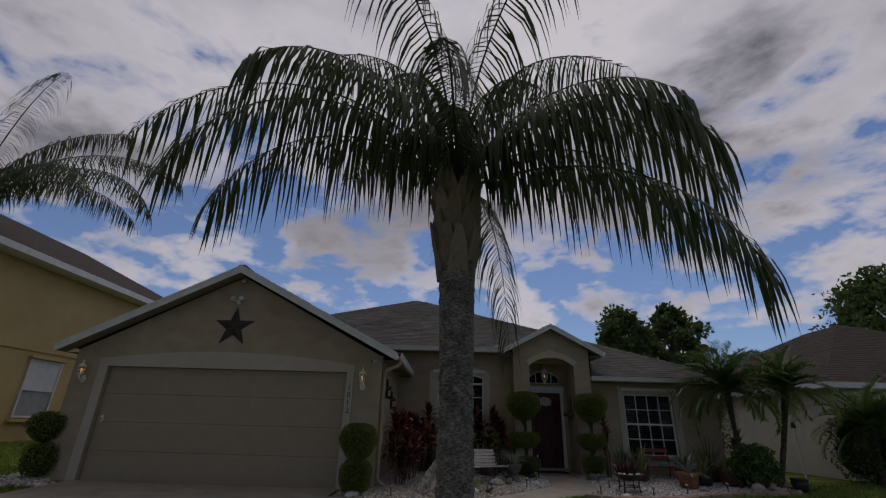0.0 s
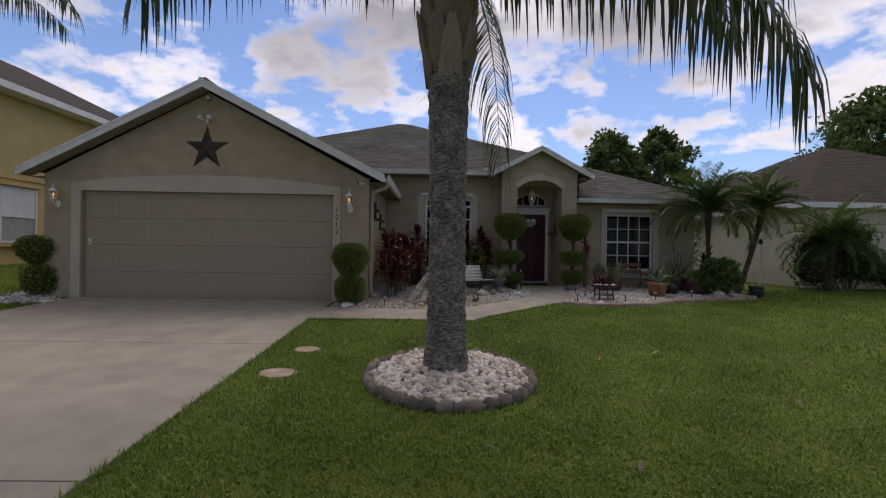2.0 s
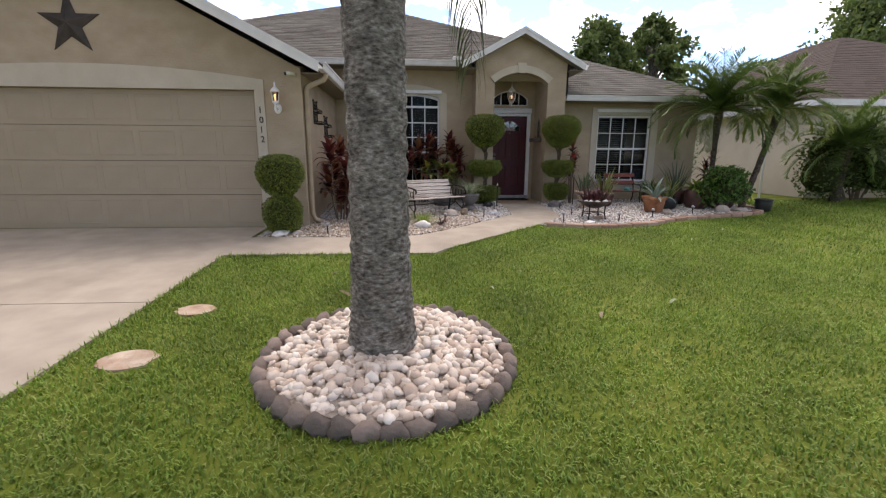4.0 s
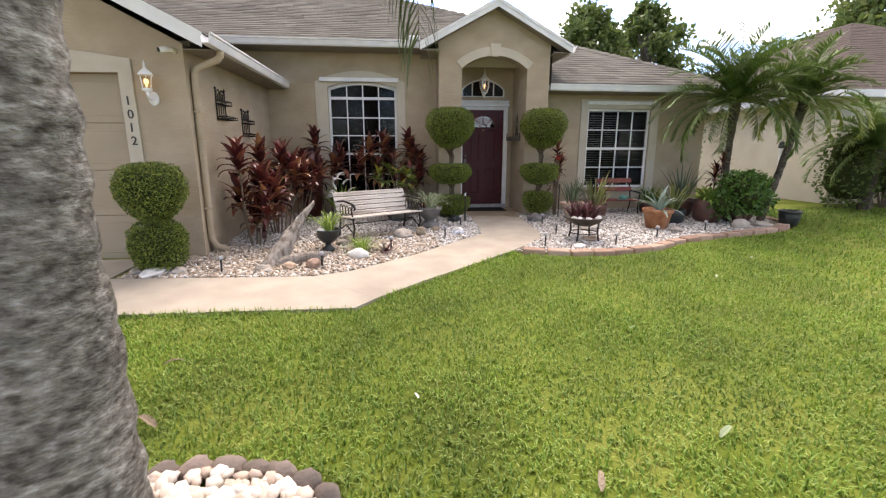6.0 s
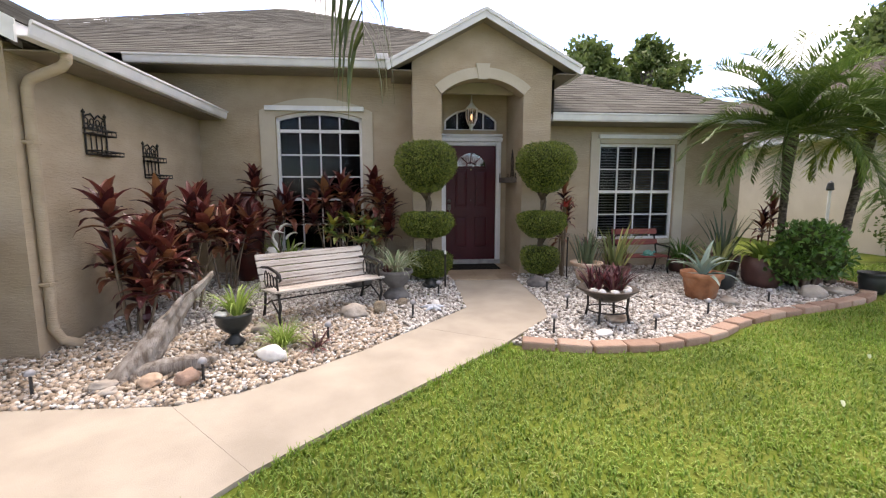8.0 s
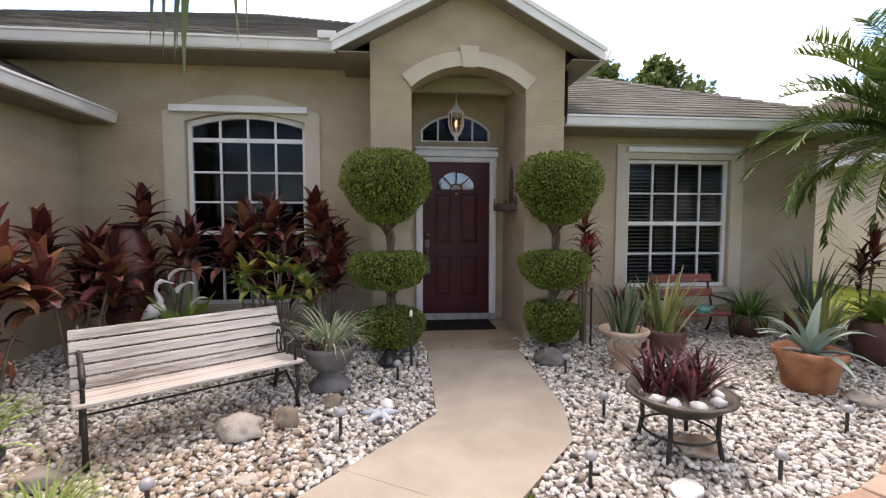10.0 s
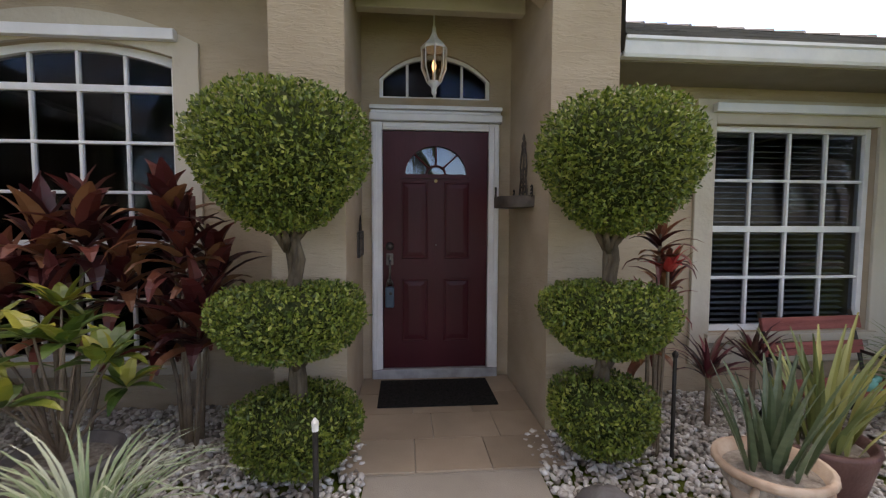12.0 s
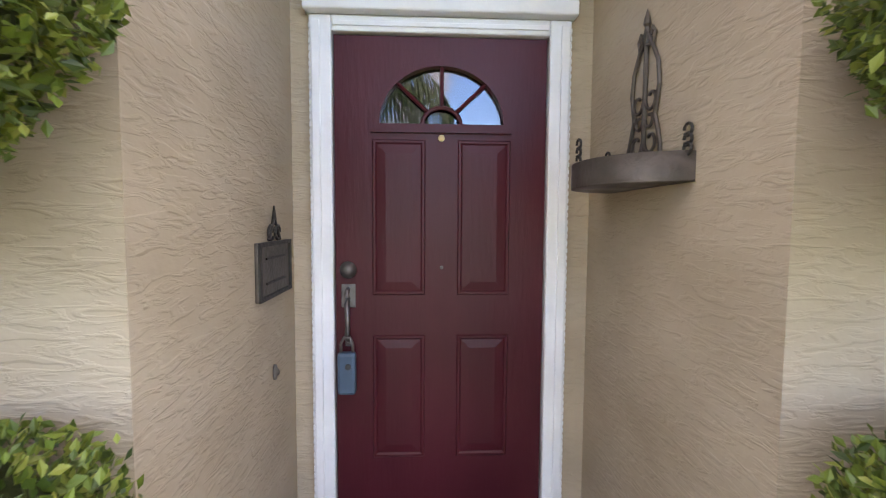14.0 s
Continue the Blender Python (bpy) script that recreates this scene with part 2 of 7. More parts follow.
LIME = material("lime green blade", [(0.16, 0.26, 0.04), (0.28, 0.38, 0.08)], 3, 0.5, spread=0.7, translucent=0.3)
SNAKE = material("banded snake plant blade", [(0.032, 0.058, 0.028), (0.08, 0.115, 0.06), (0.15, 0.18, 0.105)], 5, 0.4, stretch=(1, 1, 6), spread=0.25)
SNAKE_Y = material("yellow edged snake plant blade", [(0.05, 0.09, 0.03), (0.20, 0.22, 0.065), (0.42, 0.40, 0.14)], 4, 0.4, spread=0.6)
AGAVE = material("blue grey agave blade", [(0.16, 0.23, 0.19), (0.24, 0.32, 0.27)], 3, 0.5, spread=0.5)
RHOEO = material("purple oyster plant blade", [(0.03, 0.014, 0.016), (0.085, 0.014, 0.022), (0.15, 0.03, 0.035), (0.05, 0.06, 0.03)], 3, 0.4, spread=0.7)
STEM = material("brown plant stem", [(0.14, 0.105, 0.075), (0.23, 0.18, 0.13)], 10, 0.9, bump=0.6)
PEBBLE = material("white and grey bed pebble", [(0.24, 0.21, 0.18), (0.46, 0.42, 0.37), (0.60, 0.57, 0.52), (0.74, 0.72, 0.68)], 9, 0.8, bump=0.3, bump_scale=60, spread=0.8)
PEBBLE_TAN = material("tan river pebble", [(0.25, 0.19, 0.13), (0.40, 0.32, 0.24), (0.52, 0.45, 0.37)], 9, 0.8, bump=0.3, bump_scale=60, spread=0.8)
RINGSTONE = material("cream marble chunk", [(0.50, 0.40, 0.32), (0.66, 0.58, 0.49), (0.76, 0.71, 0.63)], 6, 0.75, bump=0.4, bump_scale=40, spread=0.75)
BEDSOIL = material("bed grit", [(0.20, 0.17, 0.14), (0.36, 0.33, 0.29)], 30, 1.0, bump=1.0, bump_scale=70)
COBBLE = material("grey pink edging stone", [(0.11, 0.095, 0.085), (0.20, 0.165, 0.14), (0.29, 0.23, 0.195)], 7, 0.9, bump=0.8, bump_scale=40, spread=0.6)
REDBRICK = material("weathered edging block", [(0.26, 0.165, 0.12), (0.37, 0.255, 0.195), (0.45, 0.34, 0.27)], 9, 0.9, bump=0.7, bump_scale=45, spread=0.5)
ROCK = material("weathered field rock", [(0.22, 0.19, 0.16), (0.40, 0.36, 0.31), (0.50, 0.46, 0.41)], 6, 0.9, bump=0.9, bump_scale=25, spread=0.4)
WHITEROCK = material("white shell", [(0.66, 0.64, 0.60), (0.80, 0.78, 0.74)], 9, 0.6, bump=0.5, bump_scale=30)
DRIFT = material("silvered driftwood", [(0.15, 0.12, 0.095), (0.30, 0.265, 0.23), (0.40, 0.365, 0.325)], 4, 0.95, bump=2.0, bump_scale=22, stretch=(5, 5, 0.7), detail=9)
SLAT = material("peeling white slat paint", [(0.05, 0.035, 0.025), (0.20, 0.15, 0.11), (0.52, 0.47, 0.42), (0.62, 0.58, 0.53), (0.66, 0.62, 0.57)], 8, 0.8, bump=1.2, bump_scale=30, stretch=(0.35, 5, 5), spread=0.12, detail=9)
IRON = material("dark wrought iron", [(0.022, 0.020, 0.019), (0.05, 0.045, 0.04)], 14, 0.55, 0.5, bump=0.4)
RUSTIRON = material("bronze brown iron", [(0.06, 0.05, 0.042), (0.12, 0.10, 0.085)], 10, 0.5, 0.5, bump=0.3)
MAROON = material("maroon door paint", [(0.055, 0.008, 0.013), (0.072, 0.011, 0.017)], 5, 0.38, bump=0.12, bump_scale=70, stretch=(1, 1, 0.15), stain=0.15, stain_scale=2)
MAROON.node_tree.nodes["Principled BSDF"].inputs["Specular IOR Level"].default_value = 0.22
DARKGLASS = glass_material("window pane", (0.7, 0.72, 0.75), 1.2)
FANGLASS = glass_material("coated fanlight pane", (0.5, 0.5, 0.55), 1.9)
CLEAR = glass_material("lamp glass", (0.92, 0.9, 0.85))
BLIND = material("grey blind slat", [(0.32, 0.33, 0.34), (0.40, 0.41, 0.42)], 5, 0.6)
# The rooms' lack of light is put into this near-black colour
ROOM = material("near-black unlit room", [(0.035, 0.033, 0.032), (0.05, 0.048, 0.046)], 2, 0.9)
BULB = glow_material("lit bulb", (1.0, 0.6, 0.27), 2.0)
BRASS = material("aged brass", [(0.28, 0.19, 0.09), (0.42, 0.30, 0.15)], 12, 0.4, 0.9)
PEWTER = material("pewter hardware", [(0.10, 0.09, 0.085), (0.2, 0.18, 0.17)], 15, 0.45, 0.7)
LOCKBLUE = material("slate blue plastic", [(0.04, 0.075, 0.12), (0.06, 0.10, 0.15)], 8, 0.5)
MAT = material("black coir mat", [(0.012, 0.012, 0.012), (0.035, 0.032, 0.03)], 60, 1.0, bump=1.0, bump_scale=200)
STARMETAL = material("dark rust barn star", [(0.035, 0.03, 0.028), (0.075, 0.06, 0.055)], 6, 0.6, 0.3, bump=0.4)
TERRA = material("terracotta", [(0.30, 0.115, 0.05), (0.42, 0.18, 0.085), (0.36, 0.20, 0.12)], 5, 0.75, bump=0.5, bump_scale=30, stain=0.35, stain_scale=5)
PALETERRA = material("bleached terracotta", [(0.33, 0.22, 0.155), (0.46, 0.35, 0.26), (0.56, 0.47, 0.38)], 6, 0.85, bump=0.6, bump_scale=30, stain=0.2, stain_scale=5)
GREYPOT = material("grey stone planter", [(0.13, 0.12, 0.115), (0.22, 0.21, 0.20)], 7, 0.85, bump=0.6, bump_scale=40, stain=0.2, stain_scale=5)
DARKPOT = material("black glazed pot", [(0.012, 0.016, 0.018), (0.03, 0.035, 0.035)], 8, 0.35, bump=0.2)
REDPOT = material("dark red glaze", [(0.05, 0.012, 0.010), (0.10, 0.02, 0.016)], 6, 0.4, bump=0.2)
BROWNPOT = material("maroon brown pot", [(0.07, 0.03, 0.025), (0.13, 0.06, 0.05)], 6, 0.5, bump=0.3)
REDWOOD = material("red bench wood", [(0.16, 0.035, 0.03), (0.27, 0.08, 0.065)], 8, 0.7, bump=0.6, stretch=(0.4, 4, 4))
TEAL = material("teal glaze", [(0.05, 0.22, 0.19), (0.12, 0.33, 0.28)], 8, 0.4)
YELLOW = material("pale yellow stucco", [(0.56, 0.42, 0.19), (0.62, 0.47, 0.23)], 2, 0.9, bump=0.5, bump_scale=30, stain=0.08)
CREAM = material("cream stucco", [(0.60, 0.54, 0.44), (0.66, 0.60, 0.50)], 2, 0.9, bump=0.5, bump_scale=30, stain=0.08)
ASPHALT = material("road asphalt", [(0.04, 0.04, 0.042), (0.065, 0.065, 0.067)], 30, 0.95, bump=0.6, bump_scale=150, stain=0.2)
BLACK = material("black plastic", [(0.015, 0.015, 0.015), (0.03, 0.03, 0.03)], 9, 0.5)
GREYPLASTIC = material("grey lamp cap", [(0.25, 0.25, 0.26), (0.4, 0.4, 0.41)], 9, 0.4)
STARBLUE = material("bluish white starfish", [(0.42, 0.46, 0.52), (0.62, 0.65, 0.69)], 14, 0.7, bump=0.6)
BRACT = material("white flower", [(0.78, 0.78, 0.72), (0.85, 0.85, 0.8)], 5, 0.5, translucent=0.2)
REDBLOOM = material("red bract", [(0.35, 0.03, 0.03), (0.5, 0.06, 0.05)], 5, 0.4, translucent=0.2)
# Added solid cores that block see-through; inner shade is put in their colour
DARKCORE = material("dark green inner shade", [(0.02, 0.03, 0.01), (0.05, 0.06, 0.02)], 20, 1.0, bump=1.0, bump_scale=30)


# Mesh helpers
class Geo:
    """Vertices and faces gathered into one mesh."""

    def __init__(self):
        self.v, self.f = [], []

    def add(self, verts, faces):
        n = len(self.v)
        self.v += [tuple(p) for p in verts]
        self.f += [tuple(i + n for i in q) for q in faces]
        return self

    def box(self, x0, x1, y0, y1, z0, z1, cut=0.0):
        if not cut:
            return self.add([(x0, y0, z0), (x1, y0, z0), (x1, y1, z0), (x0, y1, z0), (x0, y0, z1), (x1, y0, z1), (x1, y1, z1), (x0, y1, z1)],
                            [(0, 3, 2, 1), (4, 5, 6, 7), (0, 1, 5, 4), (1, 2, 6, 5), (2, 3, 7, 6), (3, 0, 4, 7)])
        b = bmesh.new()
        bmesh.ops.create_cube(b, size=1)
        bmesh.ops.scale(b, vec=(x1 - x0, y1 - y0, z1 - z0), verts=b.verts)
        bmesh.ops.translate(b, vec=((x0 + x1) / 2, (y0 + y1) / 2, (z0 + z1) / 2), verts=b.verts)
        bmesh.ops.bevel(b, geom=b.edges[:], offset=cut, segments=2, profile=0.5, affect="EDGES")
        b.verts.index_update()
        self.add([v.co for v in b.verts], [[v.index for v in f.verts] for f in b.faces])
        b.free()
        return self

    def tube(self, pts, radii, n=8, caps=True):
        pts = [Vector(p) for p in pts]
        if isinstance(radii, (int, float)):
            radii = [radii] * len(pts)
        rings, side = [], None
        for i, p in enumerate(pts):
            d = (pts[min(i + 1, len(pts) - 1)] - pts[max(i - 1, 0)]).normalized()
            if side is None:
                side = d.orthogonal().normalized()
            side = (side - d * side.dot(d))
            side = side.normalized() if side.length > 1e-6 else d.orthogonal().normalized()
            o = d.cross(side)
            rings.append([p + (side * math.cos(2 * math.pi * k / n) + o * math.sin(2 * math.pi * k / n)) * radii[i] for k in range(n)])
        fs = [(i * n + k, i * n + (k + 1) % n, (i + 1) * n + (k + 1) % n, (i + 1) * n + k) for i in range(len(pts) - 1) for k in range(n)]
        if caps:
            fs += [tuple(range(n))[::-1], tuple((len(pts) - 1) * n + k for k in range(n))]
        return self.add([q for r in rings for q in r], fs)

    def lathe(self, prof, at=(0, 0, 0), n=24, wobble=0.0):
        vs = [(at[0] + r * (1 + wobble * math.sin(5 * i + 3 * k)) * math.cos(2 * math.pi * k / n), at[1] + r * math.sin(2 * math.pi * k / n), at[2] + z) for i, (r, z) in enumerate(prof) for k in range(n)]
        fs = [(i * n + k, i * n + (k + 1) % n, (i + 1) * n + (k + 1) % n, (i + 1) * n + k) for i in range(len(prof) - 1) for k in range(n)]
        fs += [tuple(range(n))[::-1], tuple((len(prof) - 1) * n + k for k in range(n))]
        return self.add(vs, fs)

    def prism(self, poly, low, high):
        """A flat polygon in x and y, raised between two heights given as functions of x, y."""
        n = len(poly)
        vs = [(x, y, low(x, y)) for x, y in poly] + [(x, y, high(x, y)) for x, y in poly]
        return self.add(vs, [tuple(range(n))[::-1], tuple(range(n, 2 * n))] + [(k, (k + 1) % n, n + (k + 1) % n, n + k) for k in range(n)])

    def upright(self, poly, y0, y1):
        """A flat polygon in x and z, drawn from y0 to y1."""
        n = len(poly)
        vs = [(x, y0, z) for x, z in poly] + [(x, y1, z) for x, z in poly]
        return self.add(vs, [tuple(range(n)), tuple(range(n, 2 * n))[::-1]] + [((k + 1) % n, k, n + k, n + (k + 1) % n) for k in range(n)])

    def band(self, inner, outer, y0, y1):
        """A band in x and z between two lines with as many points, drawn from y0 to y1."""
        n = len(inner)
        vs = [(x, y0, z) for x, z in inner] + [(x, y0, z) for x, z in outer] + [(x, y1, z) for x, z in inner] + [(x, y1, z) for x, z in outer]
        fs = []
        for k in range(n - 1):
            fs += [(k, k + 1, n + k + 1, n + k), (2 * n + k + 1, 2 * n + k, 3 * n + k, 3 * n + k + 1), (k + 1, k, 2 * n + k, 2 * n + k + 1), (n + k, n + k + 1, 3 * n + k + 1, 3 * n + k)]
        fs += [(0, n, 3 * n, 2 * n), (2 * n - 1, n - 1, 3 * n - 1, 4 * n - 1)]
        return self.add(vs, fs)

    def blade(self, at, yaw, elev, length, width, droop, segs=5, fold=0.25, shape=0.45):
        """A leaf: a folded strip that starts at an elevation and sinks by droop degrees towards its tip."""
        p = Vector(at)
        side = Vector((-math.sin(yaw), math.cos(yaw), 0))
        vs, fs = [], []
        for i in range(segs + 1):
            s = i / segs
            e = elev - droop * s * s
            d = Vector((math.cos(yaw) * math.cos(e), math.sin(yaw) * math.cos(e), math.sin(e)))
            w = width * 0.5 * max(0.04, (math.sin(math.pi * min(1, s ** shape * 0.92 + 0.06)) ** 0.8))
            if i:
                p = p + d * (length / segs)
            nrm = side.cross(d)
            vs += [p + side * w - nrm * w * fold, p + nrm * 0, p - side * w - nrm * w * fold]
            if i:
                k = 3 * i
                fs += [(k - 3, k - 2, k + 1, k), (k - 2, k - 1, k + 2, k + 1)]
        return self.add(vs, fs)

    def rock(self, at, size, seed, n=2):
        b = bmesh.new()
        bmesh.ops.create_icosphere(b, subdivisions=n, radius=1)
        for v in b.verts:
            q = v.co * 1.3 + Vector((seed * 3.1, seed * 1.7, seed))
            k = 1 + 0.42 * noise.noise(q) + 0.2 * noise.noise(q * 2.7) + 0.08 * noise.noise(q * 6)
            v.co = Vector((v.co.x * size[0], v.co.y * size[1], v.co.z * size[2])) * k
        b.verts.index_update()
        z = -min(v.co.z for v in b.verts) * 0.72
        self.add([v.co + Vector(at) + Vector((0, 0, z)) for v in b.verts], [[v.index for v in f.verts] for f in b.faces])
        b.free()
        return self

    def data(self, name, mat, smooth=False):
        me = bpy.data.meshes.new(name)
        me.from_pydata(self.v, [], self.f)
        me.materials.append(mat)
        if smooth:
            me.polygons.foreach_set("use_smooth", [True] * len(me.polygons))
        me.update()
        return me


def part(name, geo, mat, parent=None, label="", smooth=False, at=None):
    ob = new(name, geo.data(name, mat, smooth) if isinstance(geo, Geo) else geo)
    if parent:
        ob.parent = parent
    if at is not None:
        ob.matrix_basis = at if isinstance(at, Matrix) else Matrix.Translation(at)
    return tagged(ob, label)


def thing(name, label, category, at=(0, 0, 0), turn=0, group="", kind=""):
    ob = new(name)
    ob.empty_display_size = 0.1
    ob.matrix_basis = pose(*at, 0, 0, turn)
    return tagged(ob, label, category, group, kind)


def solid(name, geo, mat, label, category, smooth=False, kind="structure", group=""):
    return tagged(part(name, geo, mat, None, "", smooth), label, category, group, kind)


def arrays(name, verts, faces, mat, smooth=False):
    """A mesh from arrays: faces all with as many corners."""
    me = bpy.data.meshes.new(name)
    n, k = faces.shape
    me.vertices.add(len(verts))
    me.vertices.foreach_set("co", verts.astype(np.float32).ravel())
    me.loops.add(n * k)
    me.loops.foreach_set("vertex_index", faces.astype(np.int32).ravel())
    me.polygons.add(n)
    me.polygons.foreach_set("loop_start", np.arange(0, n * k, k, dtype=np.int32))
    me.polygons.foreach_set("loop_total", np.full(n, k, dtype=np.int32))
    me.polygons.foreach_set("use_smooth", np.full(n, smooth))
    me.materials.append(mat)
    me.update(calc_edges=True)
    me.validate()
    return me


rng = np.random.default_rng(7)
rnd = random.Random(5)


def ground_z(x, y):
    return 0.045 * (min(max(y, 0.0), 12.4) - 4.0) + 0.11 * min(max(-8.5 - x, 0.0), 4.2)


def ground_np(x, y):
    return 0.045 * (np.clip(y, 0, 12.4) - 4) + 0.11 * np.clip(-8.5 - x, 0, 4.2)


def inside(px, py, poly):
    hit = np.zeros(len(px), bool)
    for (x0, y0), (x1, y1) in zip(poly, poly[1:] + poly[:1]):
        c = ((y0 > py) != (y1 > py)) & (px < (x1 - x0) * (py - y0) / (y1 - y0 + 1e-12) + x0)
        hit ^= c
    return hit


def arc(x0, x1, zs, zt, n=18, over=0.0):
    """A flat arch from (x0, zs) over a top at zt to (x1, zs); over: an offset outwards."""
    h, c = (x1 - x0) / 2, (x0 + x1) / 2
    r = (h * h + (zt - zs) ** 2) / (2 * (zt - zs))
    a0 = math.asin(min(1, h / r))
    return [(c + (r + over) * math.sin(-a0 + 2 * a0 * i / n), zt - r + (r + over) * math.cos(-a0 + 2 * a0 * i / n)) for i in range(n + 1)]


# Plan of the ground
PATH_POLY = [(-2.17, 8.08), (0.62, 8.07), (0.80, 8.30), (1.34, 8.83), (2.58, 9.95), (3.22, 10.66), (3.33, 11.1), (3.33, 12.62), (2.39, 12.62), (2.38, 11.08), (1.25, 9.88), (0.46, 9.2), (0.05, 9.04), (-2.17, 9.12)]
BED_L = [(-2.06, 9.13), (0.05, 9.05), (0.46, 9.21), (1.25, 9.89), (2.37, 11.09), (2.38, 12.83), (1.815, 12.83), (1.815, 13.4), (-1.47, 13.4), (-1.47, 9.97), (-2.06, 9.97)]
EDGE_R = [(2.66, 9.97), (3.31, 9.80), (3.9, 9.78), (4.65, 9.97), (5.31, 10.4), (6.13, 10.64), (6.9, 10.84), (7.61, 11.06), (8.05, 11.45), (8.1, 12.2)]
BED_R = [(2.66, 9.98)] + EDGE_R[1:] + [(8.0, 13.4), (3.935, 13.4), (3.935, 12.83), (3.34, 12.83), (3.34, 11.1), (3.22, 10.66)]
RING_C, RING_R = (0.13, 5.2), 0.86
BED_GL = [(-8.9, 9.3), (-8.2, 9.1), (-7.62, 9.3), (-7.62, 9.7), (-8.05, 9.7), (-8.05, 10.5), (-8.9, 10.5)]
DRIVE_X0, DRIVE_X1 = -7.62, -2.17

g = Geo()
gx, gy = [-900, -60, -12.7, -8.5, -2, 4, 12, 60, 900], [-400, -60, -8, 0, 4, 8, 12.4, 16, 30, 90, 1500]
g.add([(x, y, ground_z(x, y)) for y in gy for x in gx], [(j * len(gx) + i, j * len(gx) + i + 1, (j + 1) * len(gx) + i + 1, (j + 1) * len(gx) + i) for j in range(len(gy) - 1) for i in range(len(gx) - 1)])
solid("ground", g, SOIL, "green lawn ground sloping gently up to the house", "lawn")

drive = thing("driveway", "pale concrete driveway slabs with joints before the garage", "driveway", kind="structure")
for y0, y1 in ((-1.39, 3.195), (3.21, 6.39), (6.405, 9.94)):
    part("concrete_slab", Geo().prism([(DRIVE_X0, y0), (DRIVE_X1, y0), (DRIVE_X1, y1), (DRIVE_X0, y1)], lambda x, y: ground_z(x, y) - 0.1, lambda x, y: ground_z(x, y) + 0.022), CONCRETE, drive)
garden_walk = thing("garden_walkway", "pale concrete walkway bending from driveway to front door", "walkway", kind="structure")
part("concrete_slab", Geo().prism(PATH_POLY[:3] + [(0.05, 9.04), (-2.155, 9.12), (-2.155, 8.08)], lambda x, y: ground_z(x, y) - 0.1, lambda x, y: ground_z(x, y) + 0.03), CONCRETE, garden_walk)
part("concrete_slab", Geo().prism([(0.801, 8.301), (1.34, 8.83), (2.58, 9.95), (2.62, 10.0), (1.80, 10.46), (1.25, 9.88), (0.46, 9.2), (0.052, 9.041)], lambda x, y: ground_z(x, y) - 0.1, lambda x, y: ground_z(x, y) + 0.03), CONCRETE, garden_walk)
part("concrete_slab", Geo().prism([(2.622, 10.002), (3.22, 10.66), (3.33, 11.1), (3.33, 12.4), (2.39, 12.4), (2.38, 11.08), (1.802, 10.462)], lambda x, y: ground_z(x, y) - 0.1, lambda x, y: ground_z(x, y) + 0.03), CONCRETE, garden_walk)
road = Geo().prism([(-80, -12), (80, -12), (80, -4.6), (-80, -4.6)], lambda x, y: -0.28, lambda x, y: -0.165)
solid("road", road, ASPHALT, "grey asphalt street along the front lawn", "road")
solid("pavement", Geo().prism([(-80, -2.9), (80, -2.9), (80, -1.4), (-80, -1.4)], lambda x, y: -0.3, lambda x, y: -0.15), CONCRETE, "concrete pavement beside the street", "pavement")

# Porch floor: tan paving pieces
porch_floor = solid("porch_floor", Geo().box(2.252, 3.498, 12.41, 13.86, 0.2, 0.405), CONCRETE, "concrete porch base under tan paving", "floor")
xs = [2.255, 2.66, 3.08, 3.495]
for j in range(4):
    y0 = 12.415 + j * 0.362
    for i in range(3):
        o = 0.12 if j % 2 and i in (1, 2) else 0.0
        x0 = xs[i] + (o if i else 0)
        x1 = xs[i + 1] + (0.12 if j % 2 and i < 2 else 0)
        part("paving_tile", Geo().box(x0 + 0.003, x1 - 0.003, y0 + 0.003, y0 + 0.359, 0.4055, 0.418, 0.002), PORCHTILE, porch_floor)

# Walls of the house
X_G0, X_G1, Y_G, Y_M, X_R = -8.29, -1.47, 9.98, 13.4, 7.6
P0, P1, PI0, PI1, Y_P, Y_D = 1.815, 3.935, 2.25, 3.50, 12.83, 13.88
GD0, GD1, GDT = -7.52, -2.22, 2.54
g = Geo()
g.box(X_G0, GD0, Y_G, Y_G + 0.2, 0.1, GDT).box(GD1, X_G1, Y_G, Y_G + 0.2, 0.1, GDT)
g.upright([(X_G0, GDT), (X_G1, GDT), (X_G1, 2.88), (-4.88, 4.66), (X_G0, 2.88)], Y_G, Y_G + 0.2)
solid("wall_garage", g, STUCCO, "tan stucco garage gable wall around a wide door", "wall")
solid("wall_garage_side", Geo().box(X_G1 - 0.2, X_G1, Y_G + 0.2, Y_M, 0.1, 2.95), STUCCO, "tan stucco garage side wall with iron shelves", "wall")
solid("wall_upper", Geo().box(-2.6, X_G1, Y_M, Y_M + 0.2, 2.9, 3.52), STUCCO, "tan stucco wall above the garage eave", "wall")
solid("wall_west", Geo().box(X_G0, X_G0 + 0.2, Y_G + 0.2, 26, 0.1, 2.95), STUCCO, "tan stucco outer side wall of the house", "wall")


def wall_arched(x0, x1, z0, z1, o0, o1, ob, os, ot, y0, y1):
    q = Geo()
    q.box(x0, o0, y0, y1, z0, z1).box(o1, x1, y0, y1, z0, z1)
    if ob > z0:
        q.box(o0, o1, y0, y1, z0, ob)
    low = arc(o0, o1, os, ot)
    return q.band(low, [(x, z1) for x, _ in low], y0, y1)


